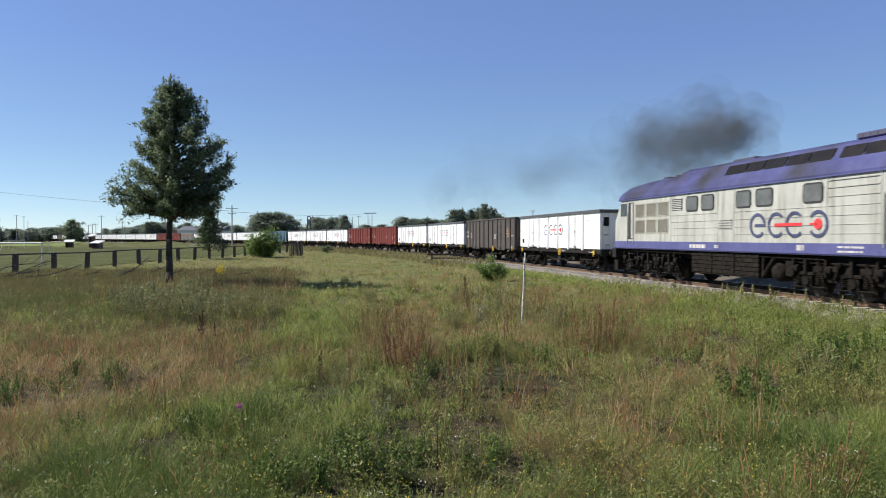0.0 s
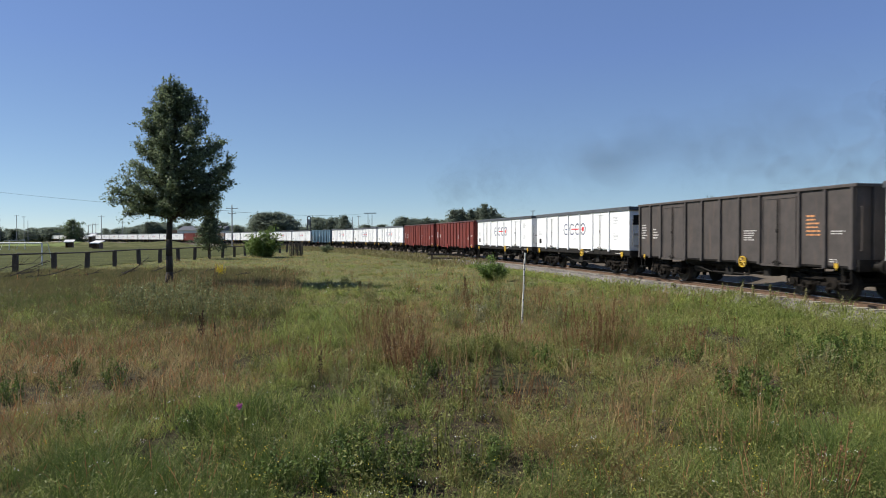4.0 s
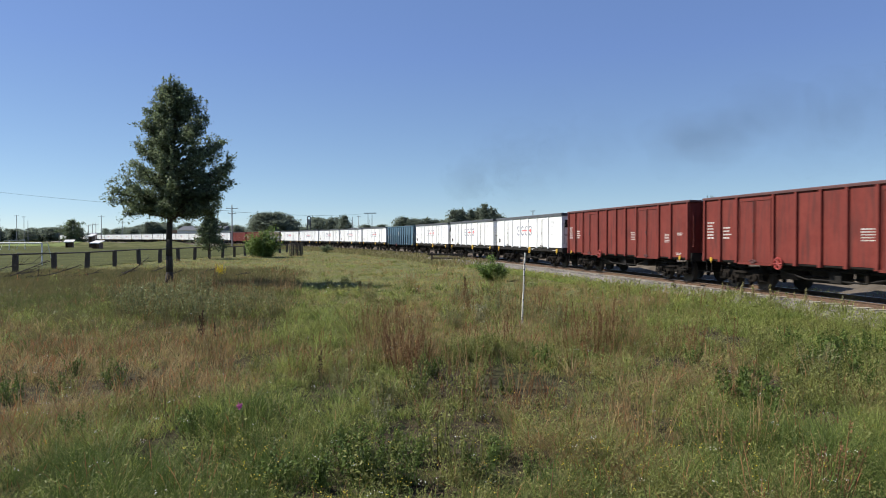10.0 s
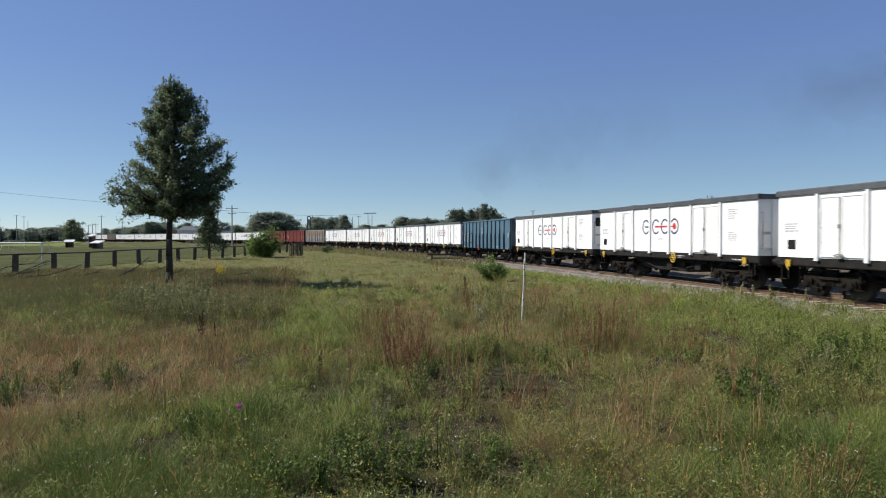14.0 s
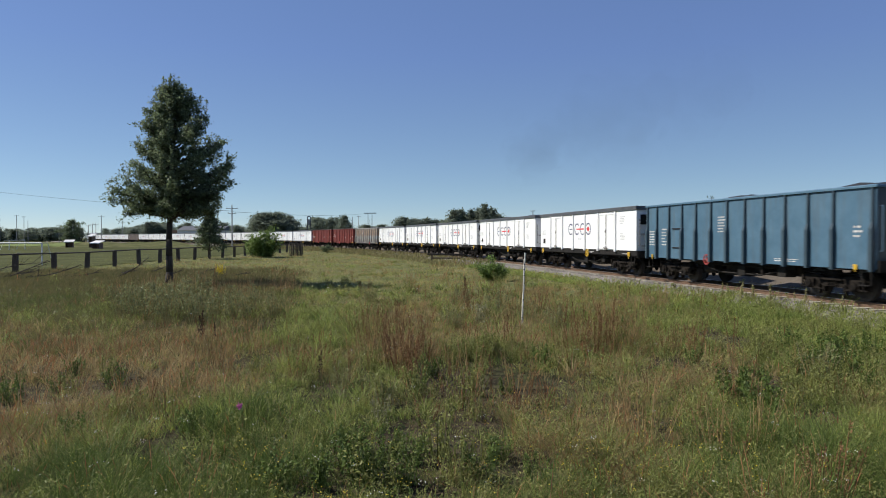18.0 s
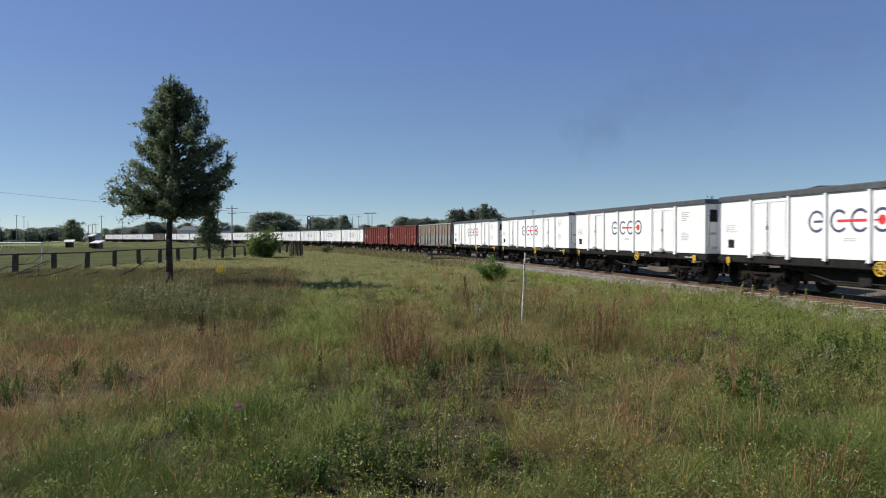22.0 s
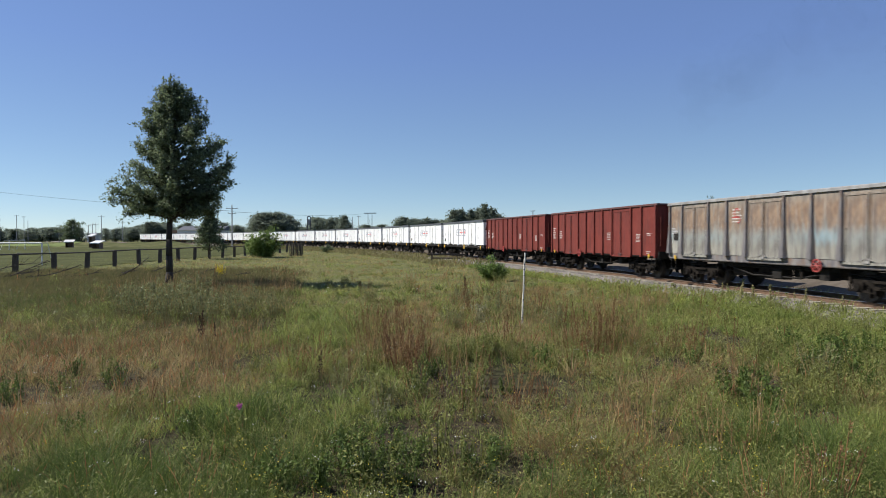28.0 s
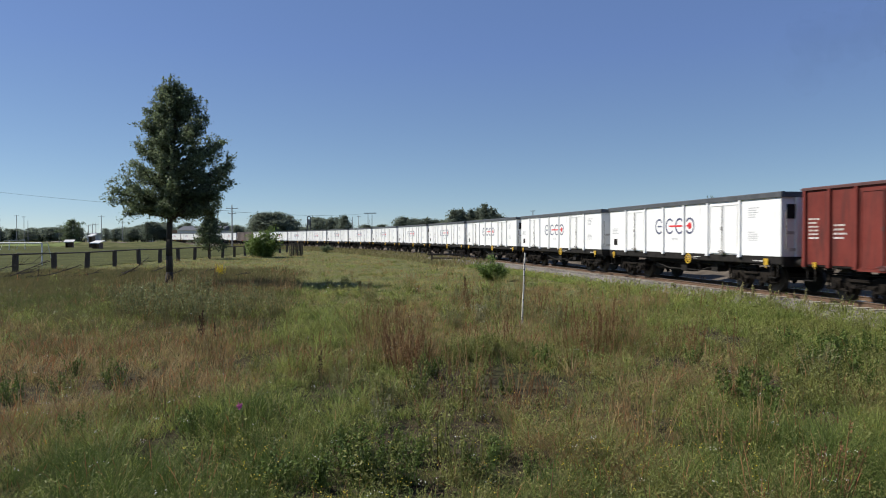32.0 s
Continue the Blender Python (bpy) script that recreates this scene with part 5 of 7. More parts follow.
    part("brake_rigging", Shape().rod((-3.2, -0.9, 0.62), (3.2, -0.9, 0.62), 0.03, n=6).rod((-2.2, -1.2, 0.86), (2.2, -1.2, 0.86), 0.022, n=6).box(1.3, 1.4, -1.2, -0.3, 0.6, 0.9), M_BOGIE, w)
    handle = M_YELLOW if kind in ("white", "dark") else M_REDWHEEL
    hx = {"rusty": 2.4, "white": -1.4, "red": -1.96, "dark": 1.45, "teal": -1.5, "brown": -1.5}[kind]
    hw = Shape().arc(0, 0, 0.17, 0.205, 0, 360, -0.02, 0.02, n=20)
    for k in range(4):
        a = k * math.pi / 4
        hw.rod((-0.18 * math.cos(a), 0, -0.18 * math.sin(a)), (0.18 * math.cos(a), 0, 0.18 * math.sin(a)), 0.016, n=6)
    hw.rod((0, 0, 0), (0, 0.12, 0), 0.03, n=8)
    part("hand_wheel", hw, handle, w, "brake hand wheel", at=(hx, -1.52, 1.02))
    lever = Shape().box(-0.10, 0.10, -0.03, 0.0, -0.08, 0.14).rod((-0.08, -0.05, 0.1), (0.06, -0.05, -0.18), 0.02, n=6)
    me = lever.mesh("brake_lever", M_YELLOW)
    small = 1.0 if kind == "white" else 0.65
    for x in (-5.9, 5.75):
        part("brake_lever", me, M_YELLOW, w, "yellow brake lever plate", at=(x, -1.45, 1.02)).scale = (small, small, small)
    for x in (-6.1, 6.1):
        part("step", shared("step", lambda: Shape().box(-0.18, 0.18, -0.12, 0.0, 0.52, 0.55).box(-0.18, -0.15, -0.02, 0.0, 0.55, 0.98).box(0.15, 0.18, -0.02, 0.0, 0.55, 0.98).mesh("step", M_FRAME)), M_FRAME, w, at=(x, -1.4, 0))
    yf = -(Y + 0.03)
    part("grab_rail", Shape().rod((HALF + 0.02, yf + 0.12, 1.5), (HALF + 0.10, yf + 0.12, 1.5), 0.015, n=6).rod((HALF + 0.10, yf + 0.12, 1.5), (HALF + 0.10, yf + 0.12, 2.75), 0.018, n=6).rod((HALF + 0.02, yf + 0.12, 2.75), (HALF + 0.10, yf + 0.12, 2.75), 0.015, n=6), M_FITTING if kind == "white" else paint, w, "slim steel grab rail")
    if kind == "white":
        # added dark block that keeps bright ground from showing beneath the wagon
        part("discharge_chute", Shape().prism([(-1.7, 0.42), (1.5, 0.42), (2.6, 0.96), (-2.8, 0.96)], "y", -0.95, 0.95), M_FRAME, w, "dark block added to hide the ground under the floor")
        part("end_hatch", Shape().box(HALF - 0.01, HALF + 0.02, -1.22, -0.92, 2.50, 2.98), M_FRAME, w, "dark opening in the end wall")
        part("end_plate", Shape().box(HALF - 0.01, HALF + 0.03, -1.20, -0.95, 1.98, 2.08), M_MARKW, w, "small pale plate")
        part("end_plate", Shape().box(HALF - 0.01, HALF + 0.03, -1.15, -0.90, 1.42, 1.52), M_MARKW, w, "small pale plate")
        ring_marks(w, -0.15, 2.36, 0.34, (-1.30, -0.40, 0.38, 1.15), yf - 0.006, yf + 0.001, 0.075)
        part("marking", bars(rnd, 4.75, 5.35, 2.55, 2.95, 5, yf), M_MARKG, w, "grey stencil lines")
        part("marking", bars(rnd, 4.75, 5.35, 1.75, 2.1, 5, yf), M_MARKG, w, "grey stencil lines")
        part("marking", bars(rnd, -6.1, -5.3, 2.05, 2.35, 4, yf), M_MARKG, w, "grey stencil lines")
        part("marking", bars(rnd, 0.85, 1.8, 1.02, 1.14, 2, -1.42), M_MARKW, w, "white stencil lines")
        part("marking", bars(rnd, 5.0, 5.7, 1.02, 1.12, 1, -1.42), M_MARKW, w, "white stencil lines")
        part("marking", bars(rnd, -0.35, 0.1, 1.75, 1.87, 2, yf), M_MARKG, w, "grey stencil lines")
        part("hopper_plate", Shape().box(-5.95, -5.6, yf - 0.012, yf, 1.50, 1.80), M_FRAME, w, "black square plate")
    elif kind == "rusty":
        part("marking", bars(rnd, -1.95, -1.40, 2.40, 2.95, 5, yf), M_MARKW, w, "faded pale scrawl")
        part("marking", Shape().arc(-1.68, 2.78, 0.12, 0.17, 20, 300, yf - 0.010, yf - 0.004, n=10).box(-1.95, -1.5, yf - 0.010, yf - 0.004, 2.58, 2.63).arc(-1.6, 2.52, 0.09, 0.13, -120, 120, yf - 0.010, yf - 0.004, n=8), M_REDWHEEL, w, "faded red scrawl")
        part("marking", bars(rnd, -6.2, -5.7, 2.0, 2.3, 3, yf), M_MARKG, w, "grey stencil lines")
        part("hopper_plate", Shape().box(-6.05, -5.7, yf - 0.012, yf, 1.75, 2.05), M_FRAME, w, "dark square plate")
    elif kind in ("red", "dark"):
        mk = M_MARKW
        part("marking", bars(rnd, -6.2, -5.7, 1.8, 2.5, 6, yf), mk, w, "white stencil lines")
        part("marking", bars(rnd, -5.15, -4.65, 1.8, 2.3, 4, yf), mk, w, "white stencil lines")
        part("marking", bars(rnd, 1.4, 2.1, 1.75, 2.15, 5, yf), mk, w, "white stencil lines")
        part("marking", bars(rnd, 4.5, 5.1, 1.65 if kind == "red" else 1.9, 2.05 if kind == "red" else 2.6, 6, yf), mk if kind == "red" else M_ORANGE, w, "stencil lines")
        part("marking", bars(rnd, 5.5, 6.05, 1.95, 2.1, 2, yf), mk, w, "white stencil lines")
        part("marking", bars(rnd, 5.45, 5.9, 1.12, 1.25, 2, yf), mk, w, "white stencil lines")
    else:
        part("marking", bars(rnd, -6.2, -5.5, 1.5, 2.2, 6, yf), M_MARKW, w, "pale stencil lines")
        part("marking", bars(rnd, -5.1, -4.6, 1.5, 2.3, 6, yf), M_MARKW, w, "pale stencil lines")
        part("marking", bars(rnd, -0.9, -0.35, 2.05, 2.7, 6, yf), M_MARKW, w, "pale stencil lines")
        part("marking", bars(rnd, 2.3, 3.9, 1.08, 1.2, 2, yf), M_MARKW, w, "pale stencil lines")
        part("marking", bars(rnd, 5.65, 6.0, 1.85, 2.25, 3, yf), M_MARKW, w, "pale stencil lines")
        part("hatch_frame", Shape().box(-4.2, -3.3, yf - 0.03, yf, 2.22, 2.27).box(-4.2, -3.3, yf - 0.03, yf, 1.42, 1.46), M_FRAME, w)
    for o in w.children:
        if o.name.startswith("marking"):     # rows of tiny stencil strokes
            o["kind"] = "stuff"
    return w


def coal_heap(parent, seed, top, rise):
    rnd = random.Random(seed)
    nx, ny = 40, 9
    vs, fs = [], []
    for i in range(nx):
        for j in range(ny):
            x, y = -6.3 + 12.6 * i / (nx - 1), -1.3 + 2.6 * j / (ny - 1)
            edge = min(1, 1.3 - abs(y)) * min(1.0, (6.3 - abs(x)) * 1.2)
            hump = 0.55 + 0.45 * math.sin(x * 1.1 + seed)
            vs.append((x, y, top - 0.3 + max(0, edge) * (0.12 + (rise + 0.2) * hump) + rnd.uniform(-0.03, 0.03)))
    for i in range(nx - 1):
        for j in range(ny - 1):
            fs.append((i * ny + j, (i + 1) * ny + j, (i + 1) * ny + j + 1, i * ny + j + 1))
    part("coal_load", Shape().add(vs, fs), M_COAL, parent, "heap of black coal above the rim")


ORDER = ["white", "dark", "white", "white", "red", "red", "white", "white", "white", "teal"] + ["white"] * 5 + ["rusty", "red", "red"] + ["white"] * 12 + ["brown"] + ["white"] * 5


# ---- the train ----
MOVING = []
protos = {}
for k, kind in enumerate(ORDER):
    if kind in protos:
        w = copy_thing(protos[kind], Matrix())
    else:
        w = protos[kind] = make_wagon(kind)
    if kind == "white":
        forward = k in (0, 3, 8, 12, 18, 22, 27)      # one build has its brake wheel further forward and no underfloor block
        for o in list(w.children):
            if forward and o.name.startswith("hand_wheel"):
                o.location.x = 1.05
            if k and (forward and o.name.startswith("discharge_chute") or k % 2 and o.name.startswith("end_hatch")):
                bpy.data.objects.remove(o)
    MOVING.append((w, GAP0 + PITCH * (k + 0.5), 4.5))
for k, rise in ((3, 0.08), (7, 0.12), (9, 0.16), (11, 0.14), (13, 0.10), (15, 0.12), (18, 0.10), (20, 0.12)):
    coal_heap(MOVING[k][0], k, KINDS[ORDER[k]]["top"], rise)


# ---- the diesel locomotive ----
M_SILVER = surface("pale_silver_paint", (0.39, 0.39, 0.345), (0.47, 0.47, 0.42), 0.42, scale=1.2, bump=0.04, dirt=((0.20, 0.185, 0.15), 0.46, 0.85, 1.5, (3, 3, 0.3)))
M_LILAC = surface("blue_violet_paint", (0.070, 0.073, 0.195), (0.098, 0.101, 0.245), 0.45, scale=1.5, bump=0.03, dirt=((0.06, 0.06, 0.10), 0.5, 0.95, 1.8, (3, 3, 1)))
M_ROOFVIOLET = surface("sooty_violet_roof_paint", (0.044, 0.048, 0.130), (0.068, 0.073, 0.180), 0.65, scale=1.2, bump=0.05, spec=0.2, dirt=((0.030, 0.030, 0.036), 0.45, 0.66, 0.45, (1, 1, 1)))
M_GLASS = surface("dark_window_glass", (0.030, 0.033, 0.034), (0.050, 0.053, 0.054), 0.06, bump=0.0)
# grey in the pane colour imitates reflected sky and the interior behind
M_PANE = surface("reflection_grey_glass", (0.085, 0.088, 0.080), (0.14, 0.142, 0.13), 0.15, scale=1.5, bump=0.0)
M_ROOFPANE = surface("dirty_roof_glass", (0.009, 0.008, 0.008), (0.020, 0.017, 0.016), 0.35, bump=0.0, spec=0.12)
M_RUBBER = surface("black_rubber_and_recess_shade", (0.02, 0.02, 0.02), (0.03, 0.03, 0.03), 0.7, bump=0.0)
M_SOOT = surface("sooty_roof_steel", (0.05, 0.05, 0.07), (0.08, 0.08, 0.11), 0.7, scale=4, bump=0.1)
M_MESHTAN = surface("tan_grille_mesh", (0.36, 0.33, 0.25), (0.47, 0.44, 0.36), 0.6, bump=0.0)


def plan(w, e, z, corner=0.55):
    """A ring round the body: half width w, half length e, with rounded ends."""
    half = [(e - corner * 1.6, -w), (e - corner * 0.75, -w * 0.97), (e - corner * 0.22, -w * 0.78), (e, -w * 0.42), (e, w * 0.42), (e - corner * 0.22, w * 0.78), (e - corner * 0.75, w * 0.97), (e - corner * 1.6, w)]
    return [(x, y, z) for x, y in half] + [(-x, -y, z) for x, y in half]


def make_loco():
    lo = thing("diesel_locomotive", "silver and blue-violet six-axle diesel locomotive with ring sign", "locomotive")
    R = lambda r: r - 10.28
    part("body", Shape().loft([plan(1.46, 9.70, 1.70), plan(1.46, 9.68, 2.70), plan(1.46, 9.55, 2.86), plan(1.44, 9.02, 3.70)]), M_SILVER, lo)
    part("skirt", Shape().loft([plan(1.44, 9.70, 1.33), plan(1.475, 9.76, 1.38), plan(1.475, 9.76, 1.70)]), M_LILAC, lo, "blue-violet band along the frame")
    part("roof", Shape().loft([plan(1.47, 9.30, 3.70), plan(1.47, 9.32, 3.78), plan(1.38, 9.15, 4.02), plan(1.14, 8.65, 4.30), plan(0.82, 7.5, 4.50), plan(0.45, 6.3, 4.62)]), M_ROOFVIOLET, lo)
    # raised roof with its dark windows
    x0, x1 = R(6.57), R(18.4)
    sec = [(-1.32, 3.97), (-0.92, 4.66), (-0.62, 4.79), (0.62, 4.79), (0.92, 4.66), (1.32, 3.97)]
    def ring(x, k):
        return [(x, y * (1 - 0.12 * k), 3.97 + (z - 3.97) * (1 - k) + 0.2 * k) for y, z in sec]
    part("raised_roof", Shape().loft([ring(x0 - 0.16, 0.72), ring(x0, 0.0), ring(x1, 0.0), ring(x1 + 0.55, 0.75)]), M_ROOFVIOLET, lo)
    ny, nz = -0.82, 0.57
    for k, (a, b) in enumerate([(9.95, 11.12), (11.18, 12.10), (12.16, 13.20), (13.27, 14.28), (14.34, 15.30), (15.60, 16.48), (16.54, 17.4), (17.46, 18.1)]):
        a, b = R(a), R(b)
        for sg in (-1, 1):
            p = Shape().add([(a, sg * 1.225, 4.11), (b, sg * 1.225, 4.11), (b, sg * 0.965, 4.56), (a, sg * 0.965, 4.56), (a, sg * 1.26, 4.13), (b, sg * 1.26, 4.13), (b, sg * 1.0, 4.58), (a, sg * 1.0, 4.58)],
                            [(0, 1, 2, 3), (4, 5, 6, 7), (0, 1, 5, 4), (1, 2, 6, 5), (2, 3, 7, 6), (3, 0, 4, 7)])
            part("roof_window", p, M_ROOFPANE, lo, "dark sloping roof window")
    part("fan_housing", Shape().box(R(15.75), R(18.3), -0.75, 0.75, 4.77, 4.95), M_LILAC, lo, bevel=0.03)
    for k in range(9):
        part("fan_slat", shared("fan_slat", lambda: Shape().box(-0.11, 0.11, -0.012, 0.0, 4.80, 4.93).mesh("fan_slat", M_SOOT)), M_SOOT, lo, at=(R(15.9 + k * 0.27), -0.752, 0))
    part("exhaust_stack", Shape().box(R(9.45), R(10.75), -0.5, 0.45, 4.77, 4.89), M_SOOT, lo, "sooty exhaust opening", bevel=0.02)
    for r in (4.35, 5.35):
        part("roof_hatch", Shape().rod((R(r), -0.3, 4.3), (R(r), -0.3, 4.68), 0.30, 0.25, n=18), M_SOOT, lo)
    part("gutter", Shape().box(-8.6, 8.6, -1.50, -1.46, 3.68, 3.72).box(-8.6, 8.6, 1.46, 1.50, 3.68, 3.72), M_LILAC, lo)
    for sg in (-1, 1):
        y = 1.46 * sg
        def rounded(a, b, z0, z1, d0, d1, r=0.12):
            pts = []
            for cx, cz, a0 in ((R(b) - r, z1 - r, 0), (R(a) + r, z1 - r, 90), (R(a) + r, z0 + r, 180), (R(b) - r, z0 + r, 270)):
                pts += [(cx + r * math.cos(radians(a0 + q)), cz + r * math.sin(radians(a0 + q))) for q in (0, 30, 60, 90)]
            return Shape().prism(pts, "y", y + sg * d0, y + sg * d1)

        def slab(a, b, z0, z1, d0, d1):
            ya, yb = y + sg * d0, y + sg * d1
            return Shape().box(R(a), R(b), min(ya, yb), max(ya, yb), z0, z1)
        for k, (a, b) in enumerate([(7.72, 8.58), (8.82, 9.68), (11.05, 11.9), (12.15, 13.05), (14.45, 15.3)]):
            wdw = part("side_window", rounded(a, b, 2.93, 3.56, -0.005, 0.015), M_RUBBER, lo, "rounded dark side window")
            part("pane", rounded(a + 0.055, b - 0.055, 2.985, 3.505, 0.012, 0.022, 0.08), M_PANE, wdw)
        for a, b in ((2.55, 3.05), (17.6, 18.15)):
            # flat black slab; its colour stands for shade in the door recess
            dr = part("cab_door", slab(a, b, 1.80, 3.56, 0.0, 0.012), M_RUBBER, lo, "cab door on a black slab standing for recess shade")
            part("door_leaf", slab(a + 0.28, b - 0.03, 1.84, 3.52, 0.008, 0.018), M_SILVER, dr)
            part("grab_rail", slab(a - 0.08, a - 0.05, 1.6, 3.1, 0.02, 0.05), M_SILVER, lo)
            part("grab_rail", slab(b + 0.05, b + 0.08, 1.6, 3.1, 0.02, 0.05), M_SILVER, lo)
            st = Shape()
            for z in (0.5, 0.8, 1.1):
                st.box(R(a), R(b), min(y, y - sg * 0.15), max(y, y - sg * 0.15), z, z + 0.03)
            part("cab_steps", st, M_FRAME, lo)
        part("cab_window", slab(1.72, 2.35, 2.92, 3.54, -0.02, 0.012), M_GLASS, lo, "cab side window")
        part("cab_window", slab(18.45, 19.05, 2.92, 3.54, -0.02, 0.012), M_GLASS, lo, "cab side window")
        for col in range(3):
            for z in (2.08, 2.83):
                a = 3.28 + col * 1.06
                g = part("grille", slab(a, a + 0.90, z, z + 0.62, 0.0, 0.008), M_RUBBER, lo, "tan lattice air grille")
                s = Shape()
                n = 5
                ya, yb = sorted((y + sg * 0.008, y + sg * 0.022))
                for i in range(-n, n):
                    for dr in (1, -1):
                        xa = R(a) + 0.90 * i / n
                        pts = []
                        xs, zs, xe, ze = xa, z if dr > 0 else z + 0.62, xa + 0.62, z + 0.62 if dr > 0 else z
                        lo_x, hi_x = max(xs, R(a)), min(xe, R(a) + 0.90)
                        if hi_x - lo_x < 0.02:
                            continue
                        f0, f1 = (lo_x - xs) / 0.62, (hi_x - xs) / 0.62
                        za, zb = zs + (ze - zs) * f0, zs + (ze - zs) * f1
                        t = 0.015
                        s.prism([(lo_x, za - t), (hi_x, zb - t), (hi_x, zb + t), (lo_x, za + t)], "y", ya, yb)
                s.box(R(a), R(a) + 0.04, ya, yb + 0.0, z, z + 0.62).box(R(a) + 0.86, R(a) + 0.90, ya, yb, z, z + 0.62).box(R(a), R(a) + 0.90, ya, yb, z, z + 0.03).box(R(a), R(a) + 0.90, ya, yb, z + 0.59, z + 0.62)
                part("lattice", s, M_MESHTAN, g)
        lv = part("louvre", slab(6.62, 7.42, 3.02, 3.50, 0.0, 0.01), M_RUBBER, lo, "louvred vent")
        for k in range(6):
            part("slat", slab(6.64, 7.40, 3.04 + k * 0.075, 3.08 + k * 0.075, 0.01, 0.03), M_SILVER, lv)
        hx = part("round_hole_grille", slab(9.95, 10.85, 2.17, 2.56, 0.0, 0.012), M_SILVER, lo, "plate with rows of round holes")
        s = Shape()
        for i in range(9):
            for j in range(4):
                cx, cz = R(10.03 + i * 0.09 + (j % 2) * 0.045), 2.22 + j * 0.095
                s.rod((cx, y + sg * 0.008, cz), (cx, y + sg * 0.018, cz), 0.025, n=8)
        part("holes", s, M_RUBBER, hx)
        for a, b in ((6.5, 9.9), (10.95, 15.4), (15.5, 17.35)):
            for z in ([1.98, 2.25, 2.52, 2.80] + ([3.08, 3.34, 3.56] if a > 15 else [])):
                part("body_rib", slab(a, b, z, z + 0.022, 0.0, 0.014), M_SILVER, lo)
        for r in (6.45, 9.92, 10.93, 15.45, 17.4):
            part("body_seam", slab(r, r + 0.018, 1.72, 3.66, 0.0, 0.01), M_SILVER, lo)
        rnd = random.Random(5)
        part("plate_mark", bars(rnd, R(8.0), R(9.35), 1.37, 1.70, 1, y + sg * 0.018 + 0.003), M_MARKW, lo, "white stencil lines")
        part("plate_mark", bars(rnd, R(9.75), R(10.1), 1.40, 1.68, 1, y + sg * 0.018 + 0.003), M_MARKW, lo, "white stencil lines")
        part("plate_mark", bars(rnd, R(14.2), R(14.65), 1.36, 1.76, 1, y + sg * 0.018 + 0.003), M_MARKW, lo, "white stencil lines")
        part("plate_mark", bars(rnd, R(15.9), R(17.3), 1.40, 1.66, 2, y + sg * 0.018 + 0.003), M_MARKW, lo, "white stencil lines")
        ya, yb = sorted((sg * 0.7, sg * 1.36))
        bx = part("battery_box", Shape().box(R(8.0), R(12.2), ya, yb, 0.45, 1.30), M_BOGIE, lo, "ribbed battery and fuel box", bevel=0.015)
        for k in range(5):
            yo = sg * 1.36
            part("rib", Shape().box(R(8.0), R(12.2), min(yo, yo + sg * 0.025), max(yo, yo + sg * 0.025), 0.52 + k * 0.16, 0.55 + k * 0.16), M_BOGIE, bx)
        for k in (1.4, 2.8):
            part("divider", Shape().box(R(8.0 + k) - 0.03, R(8.0 + k) + 0.03, min(sg * 1.36, sg * 1.40), max(sg * 1.36, sg * 1.40), 0.46, 1.29), M_BOGIE, bx)
        part("strut", Shape().rod((R(12.3), sg * 1.25, 0.55), (R(13.0), sg * 1.25, 1.30), 0.07, n=8).rod((R(12.3), sg * 1.25, 0.50), (R(12.35), sg * 1.25, 1.30), 0.06, n=8), M_BOGIE, lo)
        part("air_tank", Shape().loft([[(R(12.95) + q * math.cos(a * math.tau / 18), sg * yy, 0.72 + q * math.sin(a * math.tau / 18)) for a in range(18)] for q, yy in ((0.33, 0.4), (0.34, 1.10), (0.29, 1.20), (0.17, 1.27), (0.02, 1.29))]), M_BOGIE, lo, "sooty round air tank end", smooth=True)
        part("pipe", Shape().rod((R(12.2), sg * 1.3, 1.22), (R(15.2), sg * 1.3, 1.20), 0.035, n=6), M_BOGIE, lo)
        part("pipe", Shape().rod((R(2.6), sg * 1.32, 1.24), (R(8.0), sg * 1.32, 1.22), 0.03, n=6), M_BOGIE, lo)
        part("equipment_box", Shape().box(R(13.4), R(13.8), min(sg * 0.9, sg * 1.25), max(sg * 0.9, sg * 1.25), 0.6, 1.15), M_BOGIE, lo, bevel=0.02)
        yy = y - 0.016 if sg < 0 else y + 0.001
        if sg < 0:
            ring_marks(lo, R(13.69), 2.29, 0.425, (-1.41, -0.46, 0.41, 1.42), y - 0.022, y - 0.014, 0.105)
    for sg in (-1, 1):
        for yc in (-0.55, 0.55):
            ws = Shape().add([(sg * 9.53, yc - 0.42, 2.95), (sg * 9.53, yc + 0.42, 2.95), (sg * 9.16, yc + 0.40, 3.58), (sg * 9.16, yc - 0.40, 3.58),
                              (sg * 9.50, yc - 0.42, 2.90), (sg * 9.50, yc + 0.42, 2.90), (sg * 9.10, yc + 0.40, 3.55), (sg * 9.10, yc - 0.40, 3.55)],
                             [(0, 1, 2, 3), (4, 5, 6, 7), (0, 1, 5, 4), (1, 2, 6, 5), (2, 3, 7, 6), (3, 0, 4, 7)])
            part("windscreen", ws, M_GLASS, lo, "raked cab windscreen")
            lamp = part("headlight", Shape().rod((sg * 9.70, yc * 1.7, 1.95), (sg * 9.78, yc * 1.7, 1.95), 0.13, 0.12, n=16), M_RUBBER, lo)
            part("lens", Shape().rod((sg * 9.78, yc * 1.7, 1.95), (sg * 9.79, yc * 1.7, 1.95), 0.10, n=16), M_MARKW, lamp)
